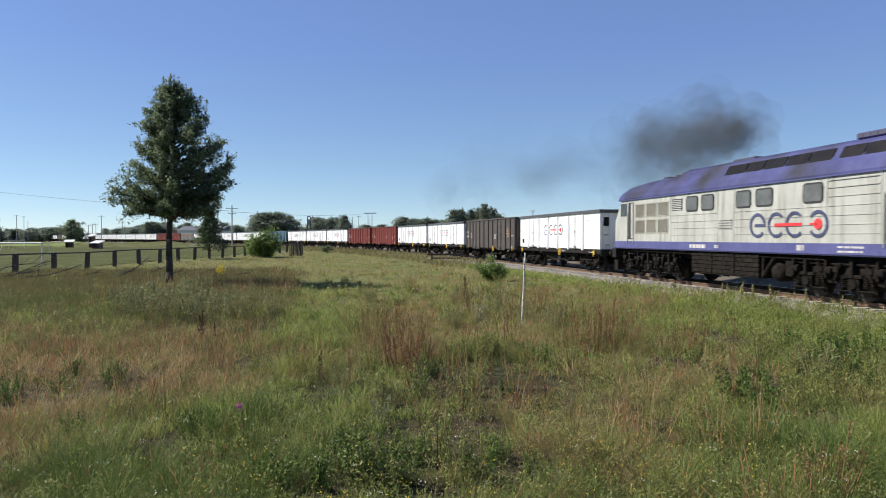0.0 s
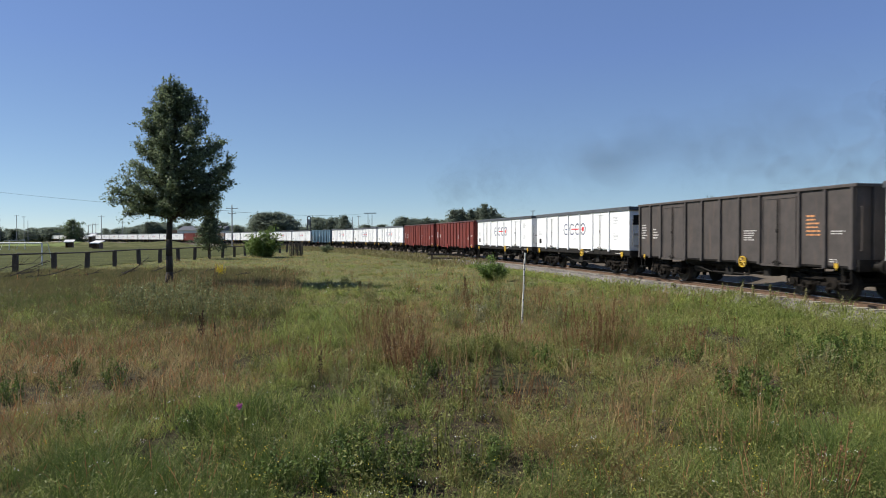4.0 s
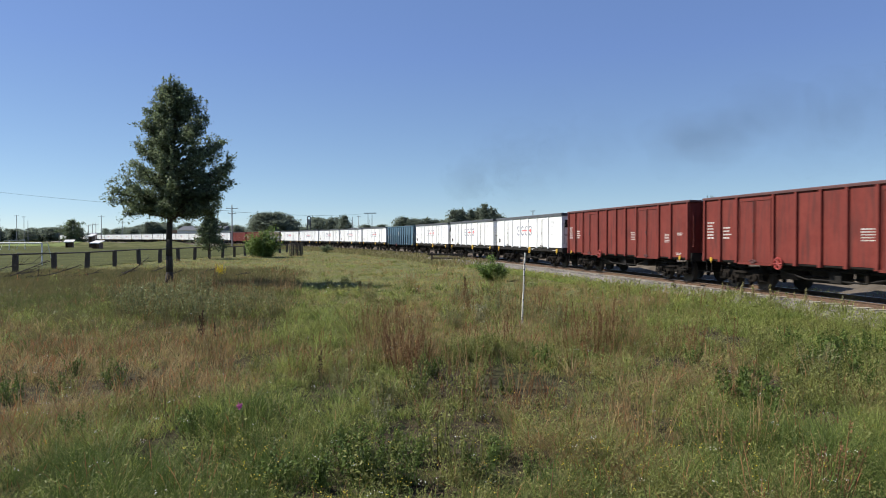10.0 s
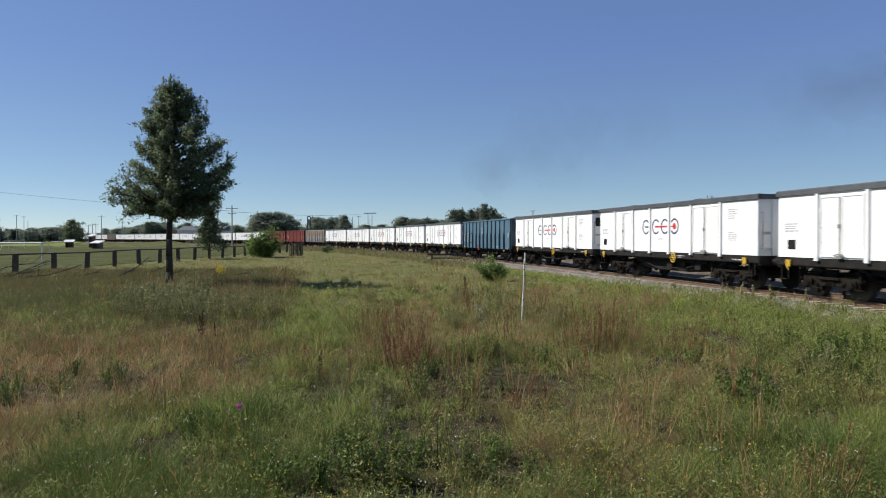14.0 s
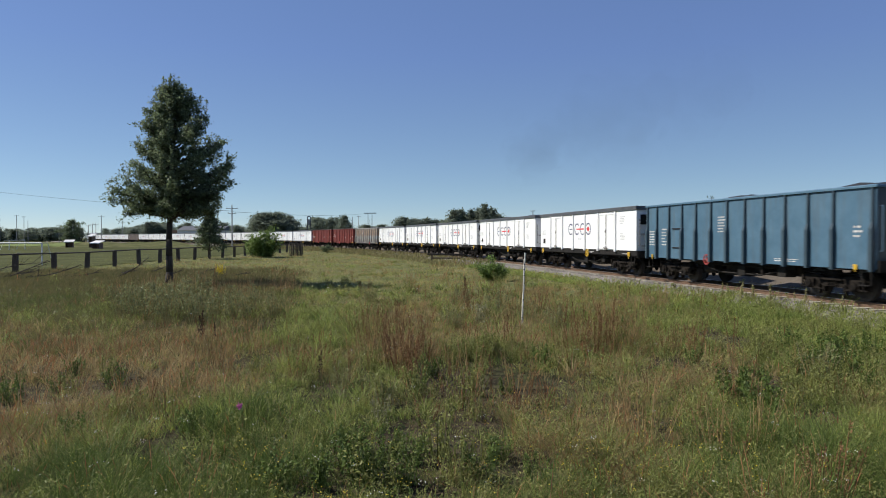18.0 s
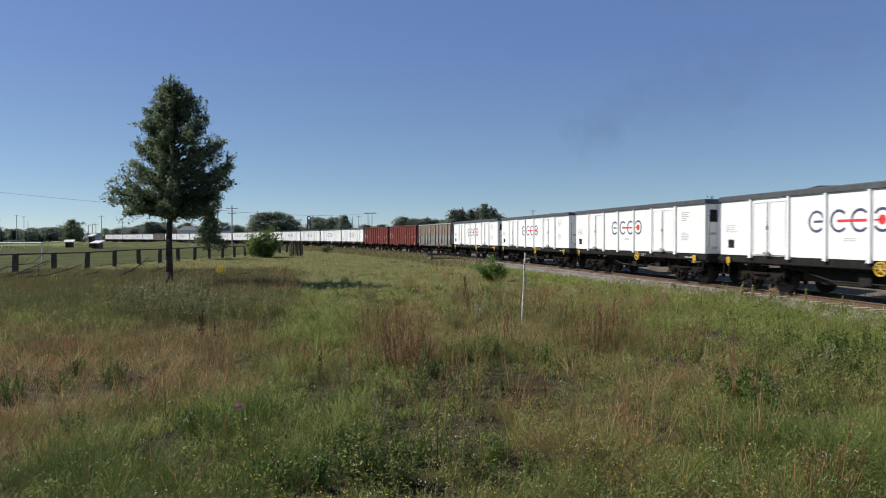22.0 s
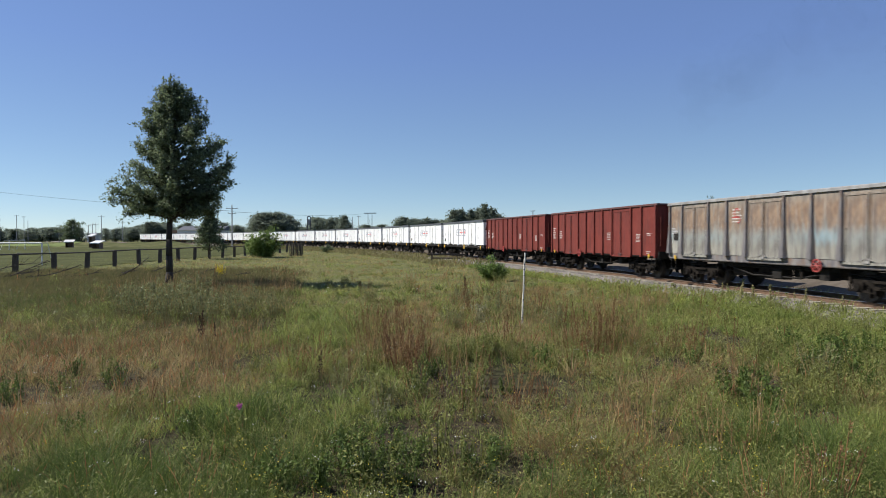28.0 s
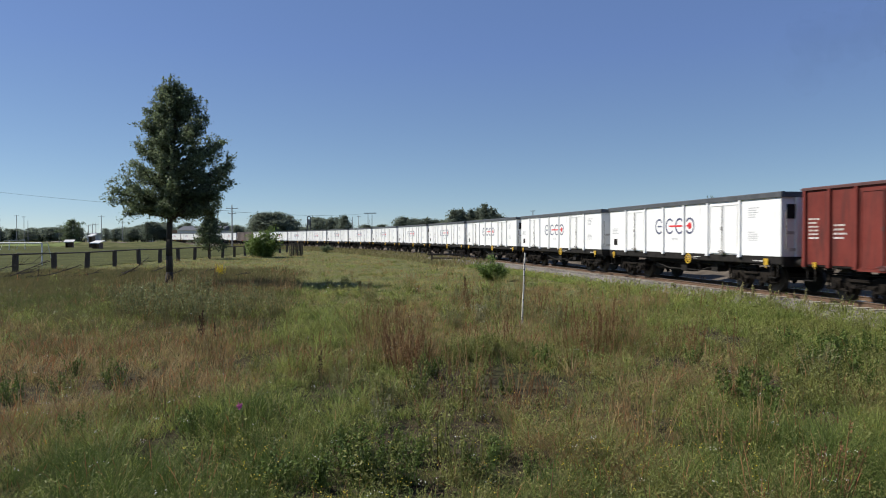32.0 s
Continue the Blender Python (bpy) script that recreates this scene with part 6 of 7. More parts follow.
            bf = part("buffer", shared("loco_buffer", lambda: Shape().rod((0, 0, 0), (0.35, 0, 0), 0.14, 0.12, n=14).rod((0.35, 0, 0), (0.52, 0, 0), 0.09, n=12).rod((0.52, 0, 0), (0.57, 0, 0), 0.25, 0.24, n=20).mesh("buffer", M_FRAME)), M_FRAME, lo, at=(sg * 9.78, yc * 1.59, 1.06))
            bf.rotation_euler = (0, 0, 0) if sg > 0 else (0, 0, math.pi)
        for z in (2.05, 2.25, 2.45):
            part("nose_rib", Shape().box(min(sg * 9.69, sg * 9.72), max(sg * 9.69, sg * 9.72), -0.6, 0.6, z, z + 0.03), M_SILVER, lo)
        part("plough", Shape().prism([(sg * 9.3, 0.25), (sg * 9.75, 0.22), (sg * 9.72, 0.75), (sg * 9.3, 0.8)], "y", -1.25, 1.25), M_BOGIE, lo)
        part("headstock", Shape().box(sg * 9.45 - 0.2, sg * 9.45 + 0.2, -1.4, 1.4, 0.85, 1.34), M_FRAME, lo, bevel=0.02)
        part("coupling_hook", Shape().rod((sg * 9.7, 0, 1.02), (sg * 10.25, 0, 1.0), 0.06, n=8), M_FRAME, lo)
        b = part("bogie", Shape().box(-0.3, 0.3, -1.0, 1.0, 0.6, 0.95).box(-2.5, -2.4, -1.0, 1.0, 0.6, 0.85).box(2.4, 2.5, -1.0, 1.0, 0.6, 0.85), M_BOGIE, lo, "sooty three-axle bogie", at=(5.99 * sg, 0, 0))
        for sy in (-1, 1):
            s = Shape().prism([(-2.65, 0.72), (-2.5, 0.98), (-1.2, 1.02), (1.2, 1.02), (2.5, 0.98), (2.65, 0.72), (2.45, 0.60), (1.4, 0.66), (1.3, 0.5), (0.55, 0.5), (0.45, 0.66), (-0.45, 0.66), (-0.55, 0.5), (-1.3, 0.5), (-1.4, 0.66), (-2.45, 0.60)], "y", -0.08, 0.08)
            for a in (-1.85, 0.0, 1.85):
                s.box(a - 0.2, a + 0.2, -0.2, 0.1, 0.36, 0.72).rod((a, -0.26, 0.53), (a, -0.18, 0.53), 0.15, n=14)
                for q in (-0.42, 0.42):
                    for k in range(6):
                        s.rod((a + q, -0.08, 0.42 + k * 0.06), (a + q, -0.08, 0.452 + k * 0.06), 0.12, n=10)
                    s.rod((a + q * 1.5, -0.12, 0.5), (a + q * 1.7, -0.12, 1.1), 0.045, n=8)
                s.box(a - 0.34, a + 0.34, -0.24, -0.12, 0.70, 0.80).box(a - 0.05, a + 0.05, -0.28, -0.1, 0.72, 1.18)
                for q in (-0.62, 0.62):       # brake hangers, blocks and sand pipes
                    s.box(a + q - 0.06, a + q + 0.06, -0.05, 0.14, 0.20, 0.62).rod((a + q, -0.14, 0.98), (a + q * 0.92, -0.10, 0.16), 0.028, n=6)
                    s.rod((a + q * 0.75, -0.2, 1.12), (a + q * 1.1, -0.2, 0.60), 0.05, n=8).box(a + q - 0.10, a + q + 0.10, -0.26, -0.10, 0.84, 1.0)
                s.rod((a - 0.75, -0.16, 0.30), (a + 0.75, -0.16, 0.34), 0.025, n=6)
            for q in (-2.35, -0.95, 0.95, 2.35):
                s.rod((q, -0.22, 0.88), (q + 0.22, -0.22, 0.88), 0.13, n=12).box(q - 0.04, q + 0.02, -0.3, -0.1, 0.66, 1.2)
            s.rod((-2.3, -0.12, 1.08), (2.3, -0.12, 1.08), 0.04, n=8).box(-1.2, -0.7, -0.22, -0.06, 0.72, 1.0).box(0.7, 1.2, -0.22, -0.06, 0.72, 1.0)
            sf = part("side_frame", s, M_BOGIE, b, at=(0, 1.08 * sy, 0))
            if sy > 0:
                sf.rotation_euler = (0, 0, math.pi)
        for a in (-1.85, 0.0, 1.85):
            part("wheelset", shared("loco_wheelset", lambda: wheelset_shape(0.525).mesh("wheelset", M_WHEEL)), M_WHEEL, b, "worn steel wheels on an axle", at=(a, 0, 0.525))
    part("underframe", Shape().box(-9.4, 9.4, -0.9, 0.9, 0.98, 1.32), M_FRAME, lo)
    return lo


loco = make_loco()
MOVING.append((loco, GAP0 - 10.41 - 0.1, 6.0))


# ---- trees and bushes ----
M_LEAF = surface("tree_leaf", (0.132, 0.172, 0.092), (0.195, 0.235, 0.132), 0.45, scale=0.7, grain=4.0, bump=0, vary=0.5, islands=True, thin=0.48)
M_LEAFBRIGHT = surface("bush_leaf", (0.135, 0.205, 0.052), (0.200, 0.265, 0.075), 0.5, scale=1.0, grain=4.0, bump=0, vary=0.4, islands=True, thin=0.35)
# far leaves are paled and blued in base colour to stand in for haze
M_LEAFFAR = surface("hazed_distant_leaf", (0.175, 0.212, 0.160), (0.225, 0.256, 0.194), 0.9, scale=0.12, grain=2.0, bump=0, vary=0.25, islands=True, thin=0.55)
M_BARK = surface("rough_bark", (0.035, 0.029, 0.023), (0.068, 0.057, 0.046), 0.95, scale=4, grain=25, bump=1.0, streak=(4, 4, 0.8))
M_BIRCH = surface("birch_bark", (0.56, 0.52, 0.43), (0.66, 0.62, 0.53), 0.8, scale=6, grain=30, bump=0.2, dirt=((0.05, 0.045, 0.04), 0.57, 0.61, 11.0, (0.6, 0.6, 1.6)))
M_TIMBER = surface("weathered_dark_timber", (0.050, 0.040, 0.032), (0.090, 0.074, 0.060), 0.9, scale=3, grain=40, bump=0.5, streak=(6, 6, 1))
M_TWIG = surface("dead_twig", (0.035, 0.028, 0.022), (0.065, 0.052, 0.042), 0.9, scale=5, grain=30, bump=0.3)


def bent_limb(s, r, p, way, length, r0, r1, pieces=5, lift=0.12, wobble=0.12, n=6):
    """A crooked tapering limb; returns the points along it."""
    pts = [Vector(p)]
    w = Vector(way).normalized()
    for k in range(pieces):
        q = pts[-1] + w * length / pieces
        s.rod(pts[-1], q, r0 + (r1 - r0) * k / pieces, r0 + (r1 - r0) * (k + 1) / pieces, n=n)
        pts.append(q)
        w = (w + Vector((r.normal(0, wobble), r.normal(0, wobble), r.normal(0, wobble) + lift))).normalized()
    return pts


def make_tree(name, seed, tall, trunk_r, first, reach, limbs, clusters, per, cluster_r, leaf, leaf_mat, label, group="", lift=0.12, slope=0.35, sticks=True, category="tree", fan=0.6):
    """reach(f, side): how far limbs go at the share f of the crown's height, towards side (cosine to +x)."""
    r = np.random.default_rng(seed)
    t = thing(name, label, category, group)
    s = Shape()
    stem = bent_limb(s, r, (0, 0, -0.1), (0.0, 0, 1), tall * 0.97, trunk_r, trunk_r * 0.12, pieces=9, lift=0.25, wobble=0.035, n=10)
    pos = []
    for k in range(limbs):
        f = ((k + 0.5) / limbs) ** 0.85
        zz = first + (tall - first) * f * 0.96
        az = k * 2.39996 + r.normal(0, 0.25)
        q = zz / (tall * 0.97) * 9
        base = stem[int(q)].lerp(stem[min(9, int(q) + 1)], q - int(q)) if q < 9 else stem[9]
        ln = reach(f, math.cos(az)) * r.uniform(0.62, 1.03)
        way = (math.cos(az), math.sin(az), slope + 0.9 * f * f)
        pts = bent_limb(s, r, base, way, ln * 1.02, trunk_r * 0.34 * (1 - 0.7 * f), 0.012, pieces=5, lift=lift)
        for c in range(clusters):
            g = 0.36 + 0.64 * (c + r.uniform(0, 1)) / clusters
            i = min(4, int(g * 5))
            p = pts[i].lerp(pts[i + 1], g * 5 - i)
            off = r.normal(0, 1, 3) * min(fan, 0.06 + 0.16 * ln)
            cen = np.array(p) + off * np.array([1, 1, 0.75])
            if sticks and c % 2 == 0:
                s.rod(p, cen, 0.012, 0.005, n=3)
            m = int(per * r.uniform(0.5, 1.3) * (1.35 - 0.7 * f) * min(1.5, max(0.85, ln / 2.8)))
            cr = cluster_r * (1 - 0.45 * f)
            pos.append(cen + r.normal(0, 1, (m, 3)) * cr * np.array([0.55, 0.55, 0.38]))
        if sticks:     # upright leafy shoots near the tips
            for c in range(4):
                p = np.array(pts[r.integers(3, 6)]) + r.normal(0, 0.15, 3)
                up = r.uniform(0.35, 0.9)
                s.rod(p, p + np.array([0, 0, up]), 0.008, 0.004, n=3)
                pos.append(p + np.array([0, 0, 1]) * r.uniform(0, up, (per // 4, 1)) + r.normal(0, 0.07, (per // 4, 3)))
    for c in range(limbs // 3):     # shoots round the leader
        f = r.uniform(0.78, 1.0)
        cen = np.array(stem[min(9, int(f * 9))]) + r.normal(0, 0.12, 3) * reach(f, 0)
        pos.append(cen + r.normal(0, 1, (per // 3, 3)) * cluster_r * np.array([0.2, 0.2, 0.8]))
    pos = np.concatenate(pos)
    pos = pos[pos[:, 2] > 0.05]
    part("trunk", s, M_BARK, t, smooth=True)
    crown = part("crown", leaf_mesh("crown", r, pos, leaf * r.uniform(0.6, 1.3, len(pos)), leaf_mat), leaf_mat, t)
    crown["kind"] = "stuff"
    return t


def oak_edge(z, c):
    """How far the crown reaches at the height z, towards side (cosine to +x)."""
    left = np.interp(z, [3.55, 3.9, 4.3, 4.8, 5.2, 5.6, 5.9, 6.3, 6.6, 7.0, 7.5, 8.0, 8.5, 9.1, 9.7, 10.3], [2.7, 3.0, 3.2, 3.5, 3.0, 2.9, 3.1, 1.5, 1.05, 1.25, 1.45, 1.05, 0.9, 0.7, 0.3, 0.05])
    right = np.interp(z, [3.3, 3.7, 4.4, 5.2, 5.8, 6.5, 7.0, 7.5, 8.0, 8.5, 9.1, 9.7, 10.3], [1.6, 2.5, 2.95, 3.05, 3.4, 3.45, 3.3, 3.0, 2.6, 2.15, 1.6, 1.25, 0.75])
    k = (c + 1) / 2
    return float(left * (1 - k) + right * k)


def make_oak(seed):
    """Limbs rise from the trunk to the edge of the crown; leafy twigs fan out from their outer part, with upright shoots at the tips."""
    r = np.random.default_rng(seed)
    t = thing("field_tree", "lone leafy tree with a dense dark green pointed crown", "tree")
    s = Shape()
    stem = [Vector((0.05 * math.sin(1.3 * k) + 0.62 * (k / 12) ** 1.6, 0.05 * math.cos(1.7 * k), -0.1 + 10.0 * k / 12)) for k in range(13)]
    for k in range(12):
        s.rod(stem[k], stem[k + 1], 0.185 - 0.0132 * k + (0.05 if k == 0 else 0), 0.185 - 0.0132 * (k + 1), n=10)
    trunk_at = lambda z: stem[min(11, max(0, int(z / 9.9 * 12)))].lerp(stem[min(12, max(0, int(z / 9.9 * 12)) + 1)], min(1.0, max(0.0, z / 9.9 * 12 - int(z / 9.9 * 12))))
    pos = []
    limbs = 150
    for k in range(limbs):
        f = (k + r.uniform(0, 1)) / limbs
        zt = 3.55 + 6.65 * f ** 1.12
        az = k * 2.39996 + r.normal(0, 0.3)
        c = math.cos(az)
        edge = oak_edge(zt, c) * r.uniform(0.78, 1.04) * (1.0 if k % 3 else r.uniform(0.45, 0.8))
        if c < -0.35 and zt < 6.2 and k % 2:      # the sunny side is thinner low down
            edge *= 0.55
        base = trunk_at(max(3.55 + 0.3 * f, zt - 0.15 - edge * r.uniform(0.30, 0.62)))
        tip = Vector((edge * c + (0.12 if c < -0.3 else 0.0), edge * math.sin(az), zt))
        pts = [base]
        for i in range(1, 6):
            g = i / 5
            q = base.lerp(tip, g) + Vector((r.normal(0, 0.05), r.normal(0, 0.05), r.normal(0, 0.05) - 0.12 * edge * math.sin(g * math.pi) * (0.6 if zt > 5 else -0.5)))
            s.rod(pts[-1], q, 0.075 * (1 - 0.6 * f) * (1.1 - (i - 1) / 5) + 0.006, 0.075 * (1 - 0.6 * f) * (1.1 - g) + 0.005, n=6)
            pts.append(q)
        twigs = int((5 + 4.2 * edge) * (0.8 if zt < 5.5 and c < -0.2 else 1.0))
        for q in range(twigs):
            g = (0.50 if zt < 4.6 else 0.30) + (0.52 if zt < 4.6 else 0.72) * (q + r.uniform(0, 1)) / twigs
            i = min(4, int(g * 5))
            p = pts[i].lerp(pts[i + 1], min(1.0, g * 5 - i))
            out = Vector((c + r.normal(0, 0.8), math.sin(az) + r.normal(0, 0.8), 0.25 + r.normal(0, 0.45))).normalized() * r.uniform(0.25, 0.62) * (0.75 if f > 0.7 else 1.0)
            s.rod(p, p + out, 0.010, 0.004, n=3)
            m = int(r.uniform(30, 62))
            along_t = r.uniform(0.15, 1.08, (m, 1))
            pos.append(np.array(p) + along_t * np.array(out) + r.normal(0, 1, (m, 3)) * np.array([0.105, 0.105, 0.075]))
        for q in range(3 if zt > 6.5 or c > 0.2 else 1):     # upright leafy shoots
            p = np.array(pts[r.integers(3, 6)]) + r.normal(0, 0.12, 3)
            up = r.uniform(0.25, 0.62)
            s.rod(p, p + np.array([0.03, 0, up]), 0.008, 0.003, n=3)
            m = int(26 * up / 0.5)
            pos.append(p + np.array([0.03, 0, 1]) * r.uniform(0, up, (m, 1)) + r.normal(0, 0.045, (m, 3)))
    for q in range(26):      # shoots round the leader
        p = np.array(trunk_at(r.uniform(8.4, 9.6))) + np.array([r.normal(0.12, 0.42), r.normal(0, 0.36), 0])
        up = r.uniform(0.5, 1.0) * min(1.0, 10.75 - p[2])
        s.rod(p, p + np.array([0, 0, up]), 0.010, 0.003, n=3)
        pos.append(p + np.array([0, 0, 1]) * r.uniform(0, up, (44, 1)) + r.normal(0, 0.05, (44, 3)))
    pos = np.concatenate(pos)
    part("trunk", s, M_BARK, t, smooth=True)
    part("crown", leaf_mesh("crown", r, pos, 0.075 * r.uniform(0.6, 1.35, len(pos)), M_LEAF), M_LEAF, t)["kind"] = "stuff"
    return t


stand(make_oak(7), -14.05, 34.2)
young = make_tree("young_tree", 9, 4.9, 0.08, 0.9, lambda f, c: 2.5 * (1 - f * 0.72), 34, 7, 50, 0.36, 0.13, M_LEAF, "young bushy dark green tree behind the fence")
stand(young, -27.2, 78)


def make_bush(name, seed, tall, wide, limbs, per, leaf, mat, label, group=""):
    r = np.random.default_rng(seed)
    t = thing(name, label, "bush", group)
    s = Shape()
    pos = []
    for k in range(limbs):
        az, out = k * 2.39996, math.sqrt((k + 0.5) / limbs)
        way = Vector((math.cos(az) * out * wide, math.sin(az) * out * wide, tall * (1.05 - 0.55 * out * out)))
        pts = bent_limb(s, r, (0.1 * math.cos(az), 0.1 * math.sin(az), -0.05), way, way.length * r.uniform(0.6, 1.2), 0.03, 0.008, lift=0.05, n=5)
        for c in range(6):
            g = 0.2 + 0.8 * (c + r.uniform(0, 1)) / 6
            i = min(4, int(g * 5))
            p = pts[i].lerp(pts[i + 1], g * 5 - i)
            pos.append(np.array(p) + r.normal(0, 1, (per, 3)) * np.array([1, 1, 0.8]) * 0.11 * (wide + tall) / 2)
    pos = np.concatenate(pos)
    pos = pos[pos[:, 2] > 0.03]
    part("stem", s, M_BARK, t)
    c = part("foliage", leaf_mesh("foliage", r, pos, leaf * r.uniform(0.6, 1.3, len(pos)), mat), mat, t)
    c["kind"] = "stuff"
    return t


stand(make_bush("bush", 31, 3.3, 2.0, 26, 55, 0.16, M_LEAFBRIGHT, "broad bright green bush at the end of the fence"), -22.4, 84)
stand(make_bush("bush", 32, 1.25, 0.95, 20, 60, 0.060, M_LEAFBRIGHT, "small dark green bush in the meadow by the line"), 2.75, 36)
stand(make_bush("bush", 33, 1.3, 1.2, 12, 50, 0.09, M_LEAF, "low round bush on the open meadow"), -19.6, 113)
stand(make_bush("bush", 34, 2.2, 1.5, 14, 50, 0.12, M_LEAFBRIGHT, "leafy shrub behind the fence posts"), -24.5, 88)


# ---- fence, pole, timbers ----
fence = thing("field_fence", "dark weathered wooden post and rail field fence", "fence")
fence_pts = [(-28.8 + 0.153 * i, 45 + 4.24 * i) for i in range(-3, 19)]
for k, (x, y) in enumerate(fence_pts):
    z = float(ground_z(x, y))
    p = part("post", shared("fence_post", lambda: Shape().loft([[(-0.16, -0.11, -0.2), (0.16, -0.11, -0.2), (0.16, 0.11, -0.2), (-0.16, 0.11, -0.2)], [(-0.17, -0.12, 0.7), (0.16, -0.11, 0.7), (0.16, 0.12, 0.7), (-0.16, 0.12, 0.7)],
                                                             [(-0.15, -0.11, 1.40), (0.16, -0.11, 1.43), (0.16, 0.11, 1.43), (-0.15, 0.11, 1.40)]]).mesh("post", M_TIMBER, 0.012)), M_TIMBER, fence, at=(x, y, z))
    p.rotation_euler = (radians((k * 37 % 7) - 3), radians((k * 53 % 7) - 3), radians(k * 29 % 20))
    if k:
        a, b = fence_pts[k - 1], (x, y)
        za = float(ground_z(*a))
        part("rail", Shape().rod((a[0], a[1] - 0.1, za + 1.36), (b[0], b[1] + 0.1, z + 1.36), 0.06, 0.05, n=8), M_TIMBER, fence)
pal = thing("palisade", "short run of upright dark wooden stakes", "fence")
for k in range(11):
    x = -20.6 + k * 0.17
    part("stake", shared("stake", lambda: Shape().rod((0, 0, -0.1), (0, 0, 1.9), 0.08, 0.06, n=7).mesh("stake", M_TIMBER)), M_TIMBER, pal, at=(x, 90 + 0.1 * (k % 3), float(ground_z(x, 90)) - 0.07 * (k * 5 % 4)))

pole = thing("birch_pole", "thin upright white birch stick in the meadow", "pole")
s = Shape()
pp = [(0, 0, -0.15), (0.015, 0, 0.5), (0.045, 0.01, 1.0), (0.05, 0.0, 1.5), (0.085, 0, 1.98)]
for a, b in zip(pp, pp[1:]):
    s.rod(a, b, 0.027, 0.024, n=9)
part("stick", s, M_BIRCH, pole)
stand(pole, 2.18, 18.4)

barrier = thing("timber_barrier", "low dark timber beam on two posts beside the line", "barrier")
for x in (-1.45, 1.45):
    part("post", Shape().box(x - 0.07, x + 0.07, -0.07, 0.07, -0.2, 0.95), M_TIMBER, barrier, bevel=0.012)
part("beam", Shape().box(-1.9, 1.75, -0.15, -0.07, 0.62, 0.78), M_TIMBER, barrier, bevel=0.02)
part("beam", Shape().box(-1.5, 1.6, 0.07, 0.15, 0.30, 0.42), M_TIMBER, barrier, bevel=0.02)
stand(barrier, 0.4, 63.5, -6)

def dead_branch(seed, length, x, y, turn, label="bare fallen branch lying in the dry grass"):
    r = np.random.default_rng(seed)
    t = thing("fallen_branch", label, "branch", "fallen branches by the fence")
    s = Shape()
    pts = bent_limb(s, r, (-length / 2, 0, 0.08), (1, 0, 0.12), length, 0.05, 0.014, pieces=7, lift=0.0, wobble=0.10, n=6)
    for k in range(1, 7):
        for q in range(2):
            bent_limb(s, r, pts[k], (r.uniform(0.2, 1), r.normal(0, 0.8), r.uniform(0.0, 0.4)), length * r.uniform(0.14, 0.32), 0.018, 0.004, pieces=3, n=4)
    part("limb", s, M_TWIG, t)
    return stand(t, x, y, turn)


for k, (ln, x, y, tn) in enumerate([(4.0, -24.8, 39.5, 5), (3.2, -22.5, 40.5, -12), (2.6, -26, 41, 20), (2.4, -20.5, 43, -30), (2.6, -17.8, 43.2, 15), (2.2, -14.8, 43.0, 40), (2.8, -19.2, 45.5, -25), (2.0, -15.8, 45, 65), (2.4, -21.6, 46, -20), (5.2, -25.6, 38.6, -4), (4.4, -23.4, 39.2, 8), (3.0, -26.2, 38.2, 16), (2.6, -12.6, 41, -15), (2.2, -16.6, 40, 20), (2.0, -13.2, 37.5, 50), (2.8, -18.8, 40.5, -8)]):
    dead_branch(80 + k, ln, x, y, tn)


# ---- football ground and buildings in the distance ----
M_GOAL = surface("white_goal_paint", (0.70, 0.70, 0.68), (0.78, 0.78, 0.76), 0.5, bump=0.02)
M_WALLW = surface("white_plaster", (0.62, 0.61, 0.58), (0.70, 0.69, 0.66), 0.85, scale=0.6, bump=0.1)
M_WALLD = surface("brown_brick_wall", (0.17, 0.11, 0.085), (0.22, 0.15, 0.11), 0.9, scale=1.0, bump=0.2)
M_ROOFG = surface("grey_roof_sheet", (0.30, 0.31, 0.32), (0.38, 0.39, 0.40), 0.5, scale=0.5, bump=0.1)
M_ROOFD = surface("dark_roof_felt", (0.07, 0.075, 0.085), (0.10, 0.105, 0.115), 0.8, scale=0.5, bump=0.1)
M_CONC = surface("grey_concrete", (0.26, 0.25, 0.24), (0.33, 0.32, 0.31), 0.9, scale=2, bump=0.2)
M_WIRE = surface("dark_wire", (0.05, 0.05, 0.055), (0.07, 0.07, 0.075), 0.9, 0.0, bump=0, spec=0.1)


def away(px, depth):
    """A place at depth metres ahead, by its bearing."""
    return (px - 784) / 1183 * depth


def goal(x, y, turn, wide=7.3, tall=2.3):
    t = thing("football_goal", "white football goal frame", "goal", "football goals")
    for a in (-wide / 2, wide / 2):
        part("goal_post", Shape().rod((a, 0, -0.1), (a, 0, tall), 0.06, n=10), M_GOAL, t)
        part("net_stay", Shape().rod((a, 0, tall), (a, 0.9, tall), 0.03, n=6).rod((a, 0.9, tall), (a, 1.7, 0), 0.03, n=6), M_GOAL, t)
    part("crossbar", Shape().rod((-wide / 2, 0, tall), (wide / 2, 0, tall), 0.06, n=10), M_GOAL, t)
    return stand(t, x, y, turn)


goal(-39.1, 61.0, 0, 5.0, 2.0)
goal(-85.0, 133.5, 96, 6.0, 2.0)


